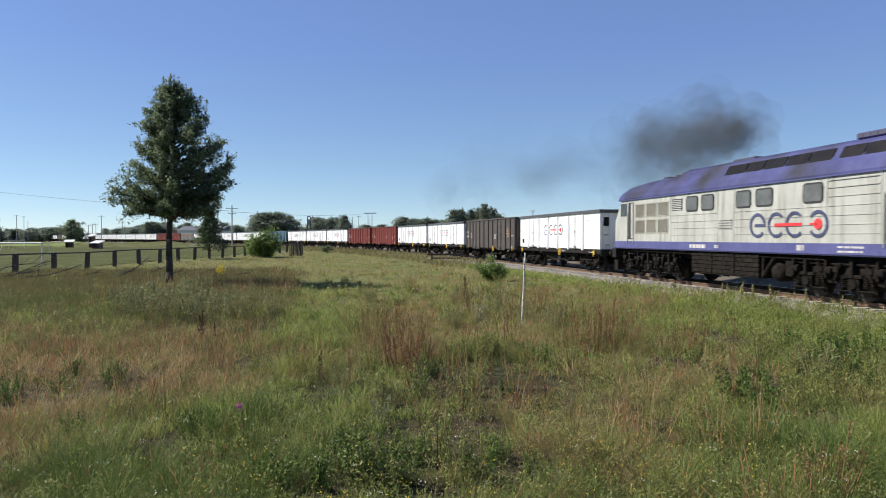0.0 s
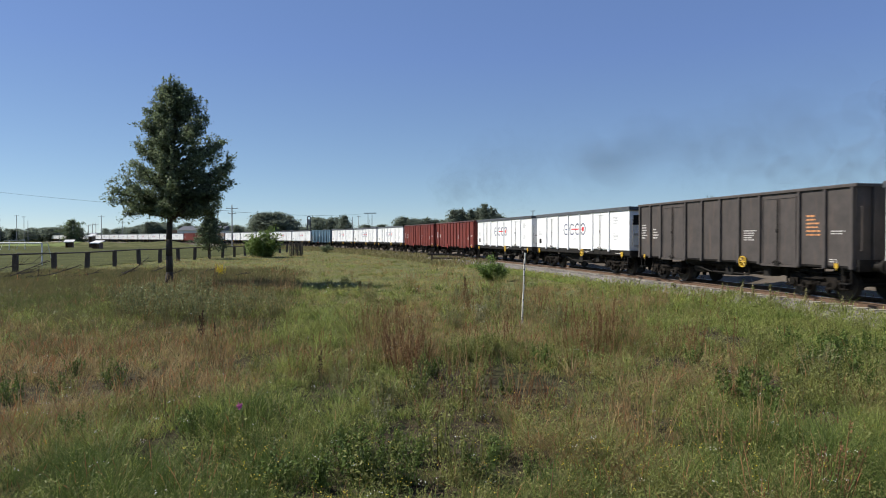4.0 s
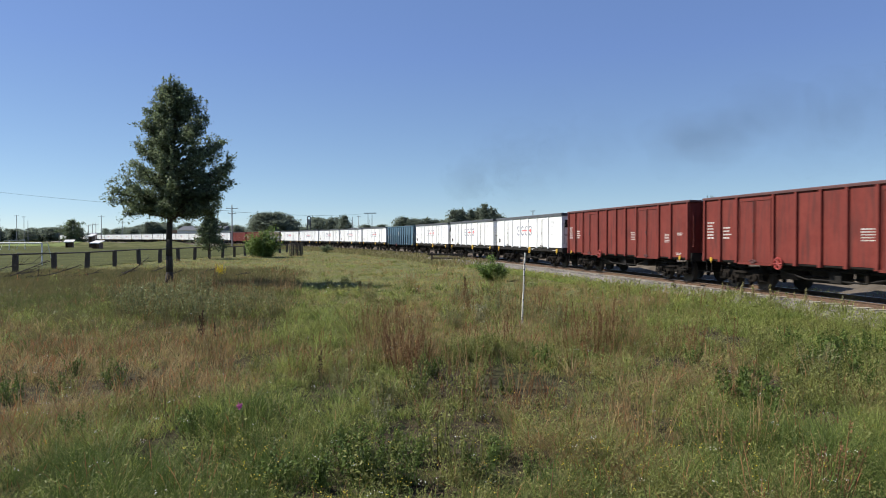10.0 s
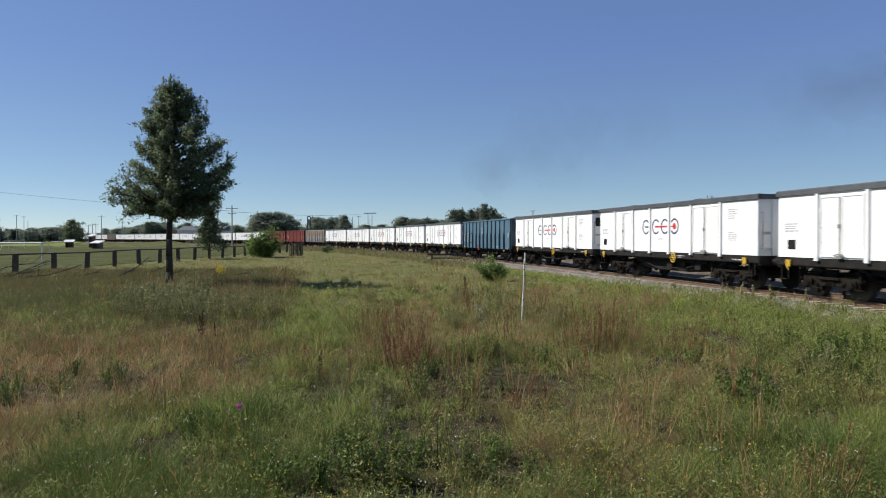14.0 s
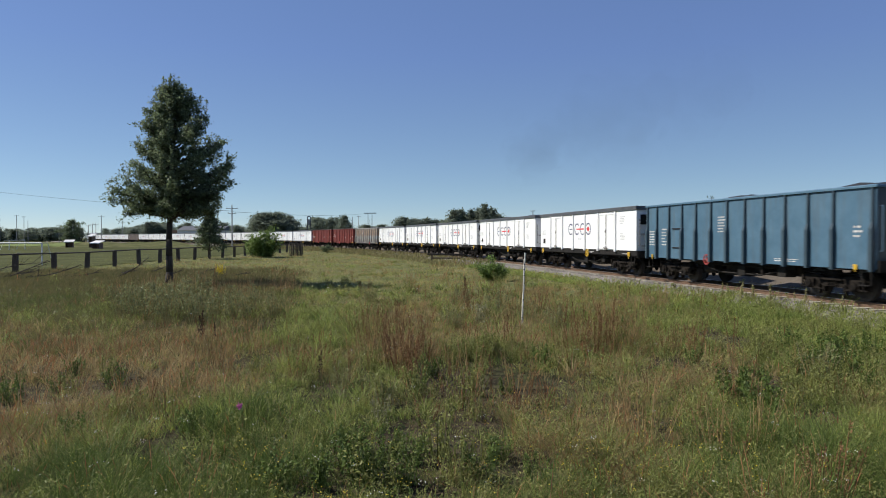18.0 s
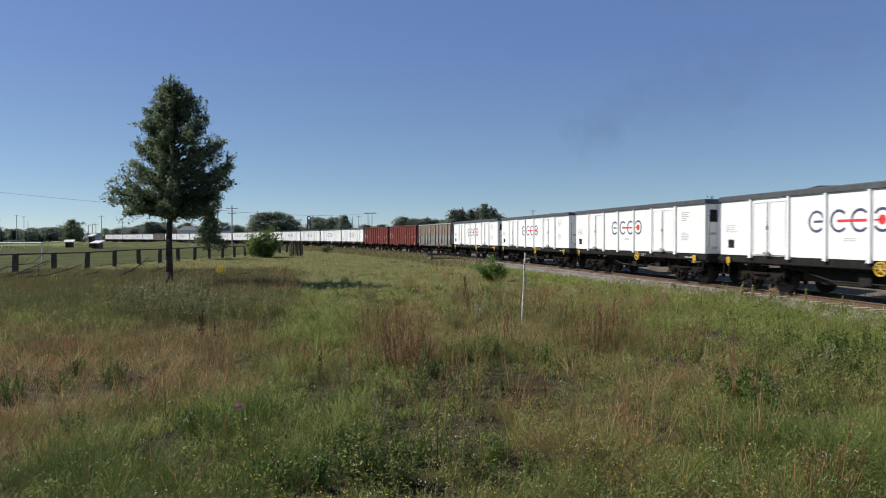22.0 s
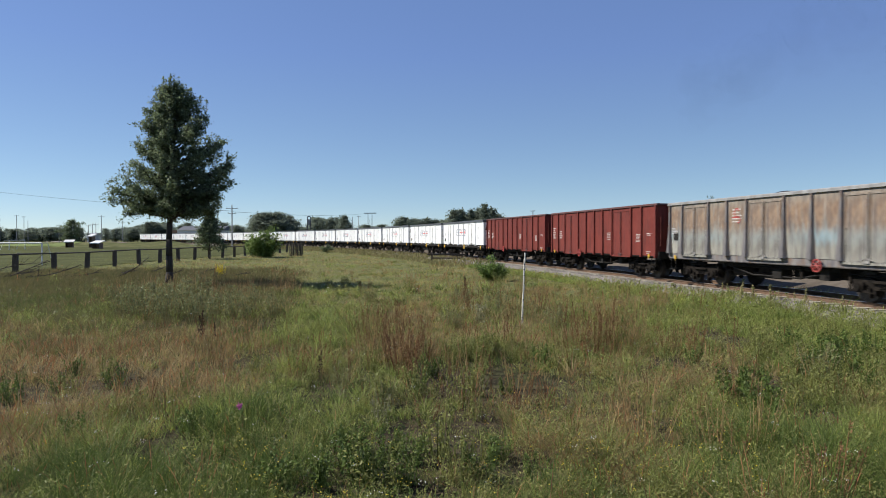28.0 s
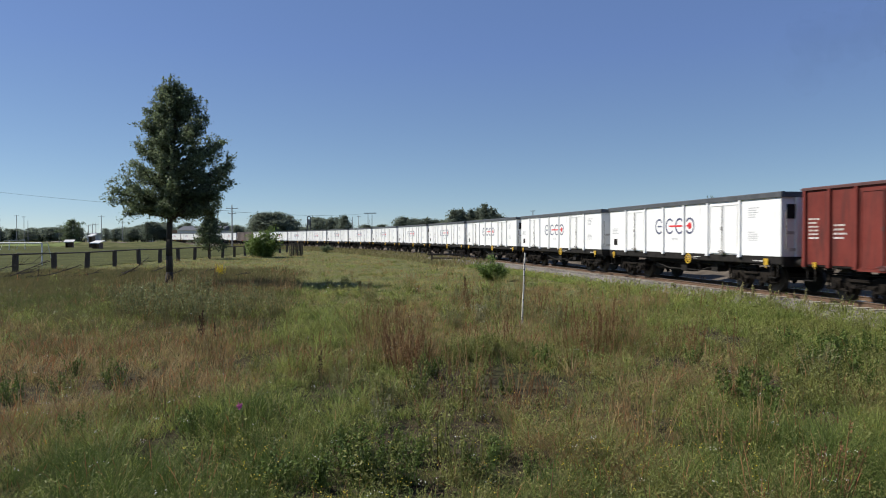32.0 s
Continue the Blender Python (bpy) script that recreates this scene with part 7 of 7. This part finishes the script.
def shelter(x, y, turn, wide, tall, wall, label):
    t = thing("shelter", label, "shelter", "shelters at the pitch")
    part("back_wall", Shape().box(-wide / 2, wide / 2, 0.9, 1.0, 0, tall), wall, t)
    for a in (-wide / 2, wide / 2 - 0.1):
        part("side_wall", Shape().box(a, a + 0.1, -0.4, 0.9, 0, tall), wall, t)
    part("roof", Shape().prism([(-0.9, tall - 0.12), (1.2, tall + 0.45), (1.2, tall + 0.57), (-0.9, tall + 0.0)], "x", -wide / 2 - 0.3, wide / 2 + 0.3), M_WALLW, t, "pale sheet roof")
    part("fascia", Shape().box(-wide / 2 - 0.3, wide / 2 + 0.3, -0.98, -0.9, tall - 0.15, tall + 0.02), M_WALLW, t, "pale front board")
    part("bench", Shape().box(-wide / 2 + 0.2, wide / 2 - 0.2, 0.4, 0.8, 0.4, 0.46), M_TIMBER, t)
    return stand(t, x, y, turn)


shelter(away(123, 170), 170, 20, 1.7, 1.5, M_WALLD, "small players' shelter with pale roof by the pitch")
shelter(away(171, 150), 150, -10, 1.8, 1.3, M_WALLD, "small brown shelter with pale roof by the pitch")


shelter(away(162, 166), 166, -5, 0.8, 2.85, M_WALLD, "tall narrow hut with a white roof by the pitch")


def building(name, px0, px1, depth, deep, tall, wall, roof, label, windows=0, pitch=0.0, base=None):
    t = thing(name, label, "building")
    x0, x1 = away(px0, depth), away(px1, depth)
    w = x1 - x0
    part("wall", Shape().box(0, w, 0, 0.3, 0, tall), wall, t)
    part("wall", Shape().box(0, w, deep - 0.3, deep, 0, tall), wall, t)
    part("wall", Shape().box(0, 0.3, 0.3, deep - 0.3, 0, tall), wall, t)
    part("wall", Shape().box(w - 0.3, w, 0.3, deep - 0.3, 0, tall), wall, t)
    part("roof", Shape().prism([(-0.4, tall), (deep + 0.4, tall), (deep / 2, tall + 0.25 + pitch)] if pitch else [(-0.3, tall), (deep + 0.3, tall), (deep + 0.3, tall + 0.3), (-0.3, tall + 0.3)], "x", -0.4, w + 0.4), roof, t)
    for k in range(windows):
        a = w * (k + 0.3) / windows
        f = part("window", Shape().box(a, a + w / windows * 0.45, -0.06, 0.0, tall * 0.4, tall * 0.75), M_WALLW, t)
        part("pane", Shape().box(a + 0.1, a + w / windows * 0.45 - 0.1, -0.08, -0.06, tall * 0.4 + 0.1, tall * 0.75 - 0.1), M_GLASS, f)
    t.matrix_basis = pose(x0, depth, float(ground_z(x0, depth)) - 0.05, 0, 0, 0)
    return t


building("warehouse", 314, 392, 335, 18, 6.2, M_WALLW, M_ROOFD, "long pale warehouse with a dark low roof", 6, 2.0)
building("shed", 250, 266, 400, 6, 6.6, M_WALLW, M_ROOFG, "white shed beyond the railway line", 2)
building("shed", 154, 168, 390, 8, 4.6, M_WALLW, M_ROOFG, "low white shed with a grey roof beside the line", 2, 0.5)
building("hall", 300, 345, 345, 14, 6.3, M_WALLD, M_ROOFD, "brown hall with a dark flat roof", 4)


# ---- masts, poles and wires ----
def mast(px, depth, top_y, arms=(), label="grey concrete line pole with crossarms", r=0.14, base_drop=0.0):
    t = thing("line_pole", label, "pole", "line poles")
    x = away(px, depth)
    gz = float(ground_z(x, depth)) - 0.1
    tall = 1.868 + (421 - top_y) * depth / 1183 - gz
    part("shaft", Shape().rod((0, 0, 0), (0, 0, tall), r * 1.25, r * 0.75, n=8), M_CONC, t)
    for drop, half in arms:
        part("crossarm", Shape().box(-half, half, -0.06, 0.06, tall - drop - 0.07, tall - drop + 0.07), M_CONC, t)
        for q in (-half * 0.9, half * 0.9):
            part("insulator", Shape().rod((q, 0, tall - drop + 0.07), (q, 0, tall - drop + 0.35), 0.06, n=6), M_CONC, t)
    t.matrix_basis = pose(x, depth, gz)
    return t


mast(411, 175, 363, [(0.9, 1.5), (2.2, 1.1)], "tall grey line pole with two crossarms", 0.17)
for px, dp, ty, arms in [(180, 300, 381, [(0.8, 1.4)]), (217, 320, 392, [(0.7, 1.6)]), (30, 330, 381, [(0.4, 1.0)]), (43, 340, 383, [(0.4, 1.0)]), (50, 330, 391, []), (164, 310, 396, [(0.6, 1.3)]), (170, 320, 395, [(0.6, 1.3)]),
                         (624, 320, 384, []), (635, 320, 382, [(0.5, 0.8)]), (943, 180, 372, [(0.3, 0.6)]), (985, 170, 379, []), (105, 330, 397, [(0.6, 1.3)]), (0, 260, 316, []), (157, 330, 398, [(0.6, 1.3)])]:
    mast(px, dp, ty, arms)
t = thing("lattice_mast", "slim dark signal mast with a hooped top over the trees", "mast")
x = away(547, 260)
for q in (-0.6, 0.6):
    part("leg", Shape().rod((q, 0, 0), (q, 0, 10.2), 0.17, 0.15, n=6), M_ROOFD, t)
part("hoop", Shape().arc(0, 10.2, 0.45, 0.78, 0, 180, -0.15, 0.15, n=10), M_ROOFD, t)
for k in range(8):
    part("brace", Shape().rod((-0.6, 0, 0.6 + k * 1.15), (0.6, 0, 1.5 + k * 1.15), 0.05, n=5), M_ROOFD, t)
part("lantern", Shape().box(-0.42, 0.42, -0.1, 0.1, 7.4, 9.6), M_CONC, t)
t.matrix_basis = pose(x, 260, -0.6)
t = thing("portal_mast", "grey portal pylon with a wide top beam", "mast")
for q in (-1.0, 1.0):
    part("leg", Shape().rod((q, 0, 0), (q, 0, 14.6), 0.16, 0.12, n=6), M_CONC, t)
part("beam", Shape().box(-3.0, 3.0, -0.12, 0.12, 14.4, 14.75), M_CONC, t)
part("brace", Shape().rod((-1, 0, 9), (1, 0, 12), 0.05, n=5).rod((1, 0, 9), (-1, 0, 12), 0.05, n=5), M_CONC, t)
t.matrix_basis = pose(away(655, 330), 330, -0.6)


def wire(a, b, sag, label="thin dark overhead wire"):
    t = tagged(new("overhead_wire"), label, "wire", "overhead wires")
    s = Shape()
    a, b = Vector(a), Vector(b)
    pts = [a.lerp(b, k / 10) - Vector((0, 0, sag * 4 * (k / 10) * (1 - k / 10))) for k in range(11)]
    for p, q in zip(pts, pts[1:]):
        s.rod(p, q, 0.035, n=4)
    part("strand", s, M_WIRE, t)


def high(px, y, depth):
    return (away(px, depth), depth, 1.868 + (421 - y) * depth / 1183)


wire(high(-40, 336, 260), high(411, 374, 175), 0.6)
wire(high(411, 375, 175), high(655, 378, 330), 1.0)


# ---- distant trees ----
def dome(wide, low=0.45, pow_top=1.4, seed=0.0):
    """A rounded crown, widest at the share low of its height, with an uneven edge."""
    def reach(f, c):
        body = 0.62 + 0.38 * f / low if f < low else max(0.0, 1 - ((f - low) / (1.02 - low)) ** pow_top) ** 0.8
        return wide * (0.10 + 0.90 * body) * (1 + 0.22 * math.sin(7.0 * f + 3.1 * c + seed) + 0.12 * math.sin(17 * f - 5 * c + 2 * seed))
    return reach


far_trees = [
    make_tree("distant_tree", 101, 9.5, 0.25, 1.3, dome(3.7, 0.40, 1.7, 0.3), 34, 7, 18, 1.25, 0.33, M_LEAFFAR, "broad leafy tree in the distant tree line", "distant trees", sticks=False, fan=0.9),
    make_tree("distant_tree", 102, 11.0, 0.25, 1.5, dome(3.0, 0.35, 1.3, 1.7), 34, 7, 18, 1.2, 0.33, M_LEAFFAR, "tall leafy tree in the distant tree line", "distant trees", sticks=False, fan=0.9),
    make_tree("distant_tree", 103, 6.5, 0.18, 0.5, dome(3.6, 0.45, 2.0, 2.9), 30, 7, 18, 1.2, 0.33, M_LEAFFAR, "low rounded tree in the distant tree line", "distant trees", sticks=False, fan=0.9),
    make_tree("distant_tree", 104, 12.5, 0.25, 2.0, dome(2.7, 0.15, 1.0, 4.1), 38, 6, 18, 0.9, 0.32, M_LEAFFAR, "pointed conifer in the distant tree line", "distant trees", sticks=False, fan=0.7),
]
rr = random.Random(21)
groves = []       # bearing, depth, kind, size
shade_tree = make_tree("shade_tree", 105, 8.6, 0.3, 0.7, dome(4.3, 0.42, 2.0, 0.9), 46, 7, 26, 1.0, 0.26, M_LEAF, "dense dark spreading tree beside the pitch", slope=0.2, sticks=False, fan=0.8)
stand(shade_tree, away(127, 226), 226, 40, 0.92)
groves += [(140, 236, 2, 0.8)]
groves += [(p, 430 + rr.uniform(-30, 60), 2, rr.uniform(0.85, 1.25)) for p in range(-70, 116, 4)]
groves += [(187, 340, 0, 0.75), (204, 350, 2, 1.0), (226, 380, 0, 0.75), (237, 370, 2, 1.1), (250, 390, 0, 0.9), (262, 360, 1, 1.0), (273, 365, 0, 1.15), (284, 370, 1, 0.9), (220, 390, 2, 1.1), (231, 395, 2, 1.2), (244, 400, 0, 1.0), (256, 385, 0, 1.05), (268, 395, 0, 1.1), (279, 390, 0, 1.1), (420, 330, 0, 0.85), (427, 335, 2, 1.1)]
groves += [(p, 380 + rr.uniform(-20, 30), rr.choice((0, 2)), rr.uniform(0.9, 1.15)) for p in range(292, 440, 7)]
groves += [(447, 235, 1, 0.92), (455, 230, 1, 1.0), (470, 228, 0, 1.12), (480, 232, 1, 1.02), (491, 230, 0, 1.15), (502, 236, 1, 0.98), (511, 240, 1, 0.96), (520, 246, 2, 1.2), (466, 244, 0, 1.1), (497, 244, 0, 1.1)]
groves += [(p, 300 + rr.uniform(-15, 20), 2, rr.uniform(0.85, 1.0)) for p in range(526, 548, 8)]
groves += [(p, 290 + rr.uniform(-15, 15), rr.choice((0, 0, 1)), rr.uniform(0.92, 1.12)) for p in range(552, 616, 5)]
groves += [(p, 340 + rr.uniform(-20, 20), rr.choice((0, 2, 2, 0)), rr.uniform(0.72, 1.0)) for p in range(640, 735, 5)] + [(622, 330, 3, 0.72), (716, 300, 0, 1.2), (727, 305, 0, 1.12)]
groves += [(714, 300, 0, 1.15), (722, 305, 1, 0.95), (705, 310, 0, 1.0), (740, 330, 0, 1.2), (750, 335, 0, 1.1), (758, 330, 1, 1.1), (768, 330, 0, 1.15), (778, 335, 0, 1.1), (788, 330, 0, 1.15)]
groves += [(803, 205, 1, 1.0), (811, 212, 0, 1.1), (820, 208, 1, 1.02), (831, 206, 3, 0.9), (841, 210, 0, 1.02), (852, 205, 1, 1.05), (859, 200, 3, 1.02), (867, 206, 1, 1.05), (877, 212, 0, 1.0), (888, 214, 2, 1.1), (899, 216, 2, 1.05), (846, 215, 0, 1.1), (872, 218, 0, 1.0), (908, 225, 2, 0.9)]
groves += [(p, 260 + rr.uniform(-20, 30), rr.choice((0, 2, 2)), rr.uniform(0.6, 0.8)) for p in range(930, 1700, 34)]
used = set()
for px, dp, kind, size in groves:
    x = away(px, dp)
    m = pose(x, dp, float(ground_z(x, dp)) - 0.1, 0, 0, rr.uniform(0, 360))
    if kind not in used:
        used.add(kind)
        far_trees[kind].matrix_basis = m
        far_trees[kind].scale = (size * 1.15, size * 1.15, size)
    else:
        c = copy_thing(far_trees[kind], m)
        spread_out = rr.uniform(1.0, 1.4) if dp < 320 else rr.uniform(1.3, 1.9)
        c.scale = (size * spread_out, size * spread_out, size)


sapling = thing("bare_sapling", "thin sapling with a few top leaves beyond the line", "tree")
s, r = Shape(), np.random.default_rng(77)
top = bent_limb(s, r, (0, 0, -0.1), (0.02, 0, 1), 6.3, 0.05, 0.012, pieces=8, lift=0.1, wobble=0.03, n=6)
pos = []
for k in range(9):
    p = top[6 + k % 3]
    q = p + Vector((r.uniform(-0.55, 0.55), r.uniform(-0.3, 0.3), r.uniform(0.0, 0.35)))
    s.rod(p, q, 0.014, 0.006, n=4)
    pos.append(np.array(q) + r.normal(0, 0.07, (9, 3)))
part("trunk", s, M_BARK, sapling)
part("foliage", leaf_mesh("foliage", r, np.concatenate(pos), np.full(81, 0.09), M_LEAF), M_LEAF, sapling)["kind"] = "stuff"
stand(sapling, away(1264, 60), 60, 0, 0.93)


# ---- sleepers, piece by piece ----
sl = Shape().prism([(-0.14, -0.32), (0.14, -0.32), (0.13, -0.165), (-0.13, -0.165)], "y", -1.3, 1.3)
sl = sl.mesh("sleeper", M_SLEEPER)
for k in range(300):
    x, y, th = line_at(-60 + k * 0.6)
    o = part("sleeper", sl, M_SLEEPER, track, at=(float(x), float(y), 0.030 - 0.004 * (k % 4)))
    o.rotation_euler = (0, 0, float(th) + math.pi / 2 + 0.02 * math.sin(k * 2.3))
# loose stones on the ballast where it lies nearest
n = 16000
su, so = rng.uniform(-32, 55, n), rng.choice([-1, 1], n, p=[0.25, 0.75]) * rng.uniform(0.95, 2.75, n)
sx, sy, _ = line_at(su, so)
sz = np.where(np.abs(so) < 1.75, -0.17, -0.18 - (np.abs(so) - 1.75) * 0.28)
ss = rng.uniform(0.022, 0.05, n)
oct_v = np.array([(1, 0, 0), (-1, 0, 0), (0, 1, 0), (0, -1, 0), (0, 0, 0.7), (0, 0, -0.7)], float)
oct_f = np.array([(0, 2, 4), (2, 1, 4), (1, 3, 4), (3, 0, 4), (2, 0, 5), (1, 2, 5), (3, 1, 5), (0, 3, 5)])
a = rng.uniform(0, math.tau, n)
v = oct_v[None] * ss[:, None, None] * rng.uniform(0.6, 1.4, (n, 6, 1))
ca, sa = np.cos(a)[:, None], np.sin(a)[:, None]
v = np.stack([v[..., 0] * ca - v[..., 1] * sa + sx[:, None], v[..., 0] * sa + v[..., 1] * ca + sy[:, None], v[..., 2] + sz[:, None]], -1)
f = (np.arange(n) * 6)[:, None, None] + oct_f[None]
tagged(new("ballast_stones", quick_mesh("ballast_stones", v.reshape(-1, 3), f.ravel(), np.full(n * 8, 3), M_STONE)), "loose grey ballast stones along the track", "stones", kind="stuff")


# ---- exhaust smoke: soft dark puffs ----
def smoke_material(name, share, tone):
    m, nt, b = nodes_of(name)
    N, L = nt.nodes.new, nt.links.new
    b.inputs["Base Color"].default_value = (*tone, 1)
    b.inputs["Roughness"].default_value = 1.0
    b.inputs["Specular IOR Level"].default_value = 0.0
    co = N("ShaderNodeTexCoord").outputs["Object"]
    n = N("ShaderNodeTexNoise")
    n.inputs["Scale"].default_value, n.inputs["Detail"].default_value = 0.9, 4
    L(co, n.inputs["Vector"])
    r = N("ShaderNodeMapRange")
    r.inputs[1].default_value, r.inputs[2].default_value, r.inputs[3].default_value, r.inputs[4].default_value = 0.28, 0.75, share * 0.55, share * 1.35
    L(n.outputs[0], r.inputs[0])
    tr = N("ShaderNodeBsdfTransparent")
    mix = N("ShaderNodeMixShader")
    L(r.outputs[0], mix.inputs[0])
    L(tr.outputs[0], mix.inputs[1])
    L(b.outputs[0], mix.inputs[2])
    L(mix.outputs[0], nt.nodes["Material Output"].inputs[0])
    return m


scene.cycles.transparent_max_bounces = 128
M_SMOKE = smoke_material("thick_exhaust_smoke", 0.040, (0.120, 0.112, 0.090))
M_SMOKEBODY = smoke_material("brown_exhaust_smoke", 0.024, (0.135, 0.128, 0.108))
M_SMOKETHIN = smoke_material("thin_exhaust_smoke", 0.0045, (0.10, 0.095, 0.085))
SMOKE = []


def along(du, dz, off, t):
    a, b, c = line_at(GAP0 - 9.7 - du, off)
    return (t, pose(float(a), float(b), 4.62 + dz, 0, 0, math.degrees(c) - 90))


def plume(name, label, material, rng, cen, sizes, rows, grow=0.0):
    """A cloud of many small thin cloudlets; rows: how the whole cloud drifts."""
    bm = bmesh.new()
    bmesh.ops.create_icosphere(bm, subdivisions=2, radius=1.0)
    base = np.array([v.co[:] for v in bm.verts])
    tri = np.array([[v.index for v in f.verts] for f in bm.faces])
    bm.free()
    t = thing(name, label, "smoke", "exhaust smoke")
    order = rng.permutation(len(cen))
    for k, chosen in enumerate(np.array_split(order, 8)):
        n = len(chosen)
        v = base[None] * sizes[chosen, None, None] * rng.uniform(0.75, 1.3, (n, 1, 3)) * rng.uniform(0.9, 1.1, (n, len(base), 1)) + cen[chosen, None, :]
        f = (np.arange(n) * len(base))[:, None, None] + tri[None]
        me = quick_mesh("billow", v.reshape(-1, 3), f.ravel(), np.full(n * len(tri), 3), material)
        me.shade_smooth()
        piece = part("billow", me, material, t)
        piece["kind"] = "stuff"
        if grow:
            w = ((k - 3.5) / 3.5 * grow, rng.uniform(-0.4, 0.4) * grow, (k * 5 % 8 - 3.5) / 3.5 * 0.25 * grow)
            SMOKE.append((piece, [(t, pose(*[q * s for q in w])) for t, s in ((0, 0), (1, 0.6), (2, 0.9), (3, 1.15), (6, 1.7), (32, 5))]))
    SMOKE.append((t, rows))


g = np.random.default_rng(8)
n = 64
cen = np.stack([2.0 - 3.9 * g.uniform(0, 1, n) ** 1.2, g.normal(0, 0.6, n), g.normal(-0.1, 0.52, n)], 1)
plume("smoke_puff", "dense dark puff of exhaust over the locomotive", M_SMOKE, g, cen, g.uniform(0.45, 0.85, n),
      [along(-1.9, 1.5, 0, 0.0), along(1.9, 1.8, 0, 0.5), along(5.8, 2.15, 0, 1.0), along(12.5, 2.3, -0.5, 2.0), along(19, 2.5, -1, 3.0), along(36, 3, -3, 6), along(150, 8, -20, 32)], 1.0)
n = 120
cen = np.stack([g.uniform(-4.3, 3.2, n), g.normal(0, 0.8, n), g.normal(0, 1.05, n)], 1)
cen[:, 2] += 0.12 - 0.05 * cen[:, 0]
plume("smoke_cloud", "soft brown exhaust smoke over the locomotive", M_SMOKEBODY, g, cen, g.uniform(0.65, 1.15, n),
      [along(-5.4, 1.25, 0, 0.0), along(-3.4, 1.6, -0.3, 0.5), along(-1.2, 2.0, -0.8, 1.0), along(1.6, 1.3, -1.6, 2.0), along(4.4, 1.2, -2.6, 3.0), along(16, 2.0, -6, 6), along(46, 6.0, -14, 12), along(120, 14, -30, 32)], 4.8)
f = g.uniform(0, 1, 150)
cen = np.stack([-24 * f + g.normal(0, 0.8, 150), g.normal(0, 1.0, 150), 0.9 + 1.2 * f + g.normal(0, 0.75, 150)], 1)
plume("smoke_trail", "thin brown-grey exhaust smoke behind the locomotive", M_SMOKETHIN, g, cen, g.uniform(0.7, 1.4, 150),
      [along(-5, 0.0, 0, 0.0), along(-2.5, 0.1, -0.5, 1.0), along(-0.5, 0.2, -1, 2.0), along(2, 0.4, -2, 4.0), along(5, 0.8, -4, 8.0), along(15, 2.5, -8, 14.0), along(36, 5, -16, 20.0), along(80, 9, -30, 32.0)])
f = g.uniform(0, 1, 80)
cen = np.stack([-36 * f + g.normal(0, 1.5, 80), g.normal(0, 1.5, 80), 3.0 + g.normal(0, 1.3, 80)], 1)
plume("smoke_haze", "faint lingering exhaust haze above the line", M_SMOKETHIN, g, cen, g.uniform(1.0, 2.0, 80),
      [along(-22, 0.0, 0, 0.0), along(-20, 0.4, -1, 6.0), along(-17, 1.2, -2, 12.0), along(-6, 5.0, -10, 22.0), along(12, 9.0, -20, 32.0)])


def drift():
    for ob, rows in SMOKE:
        walk(ob, rows)


# ---- the train runs ----
def motions():
    for ob, mid, half in MOVING:
        walk(ob, [(t, vehicle_pose(mid, half, t)) for t in np.arange(0, 32.01, 0.5)])
    steps = np.arange(0, 32.01, 2 / FPS)
    turned = np.interp(steps, TT, RUN)

    def spin(wheel, r):
        """Wheels roll with the distance run; wheelsets at the same place on a bogie share one set of keys."""
        x, y, z = wheel.location
        walk(wheel, [(float(t), pose(x, y, z, 0, math.degrees(d / r) % 360, 0)) for t, d in zip(steps, turned)])

    first = {}
    for ob, mid, half in MOVING:
        for wheel in [o for o in ob.children_recursive if o.name.startswith("wheelset")]:
            key = (wheel.data.name, round(wheel.location.x, 2))
            if key not in first:
                spin(wheel, wheel.location.z)
                first[key] = wheel
            else:
                src = first[key].animation_data
                wheel.rotation_mode = "QUATERNION"
                wheel.animation_data_create()
                wheel.animation_data.action = src.action
                wheel.animation_data.action_slot = src.action_slot
    drift()


motions()
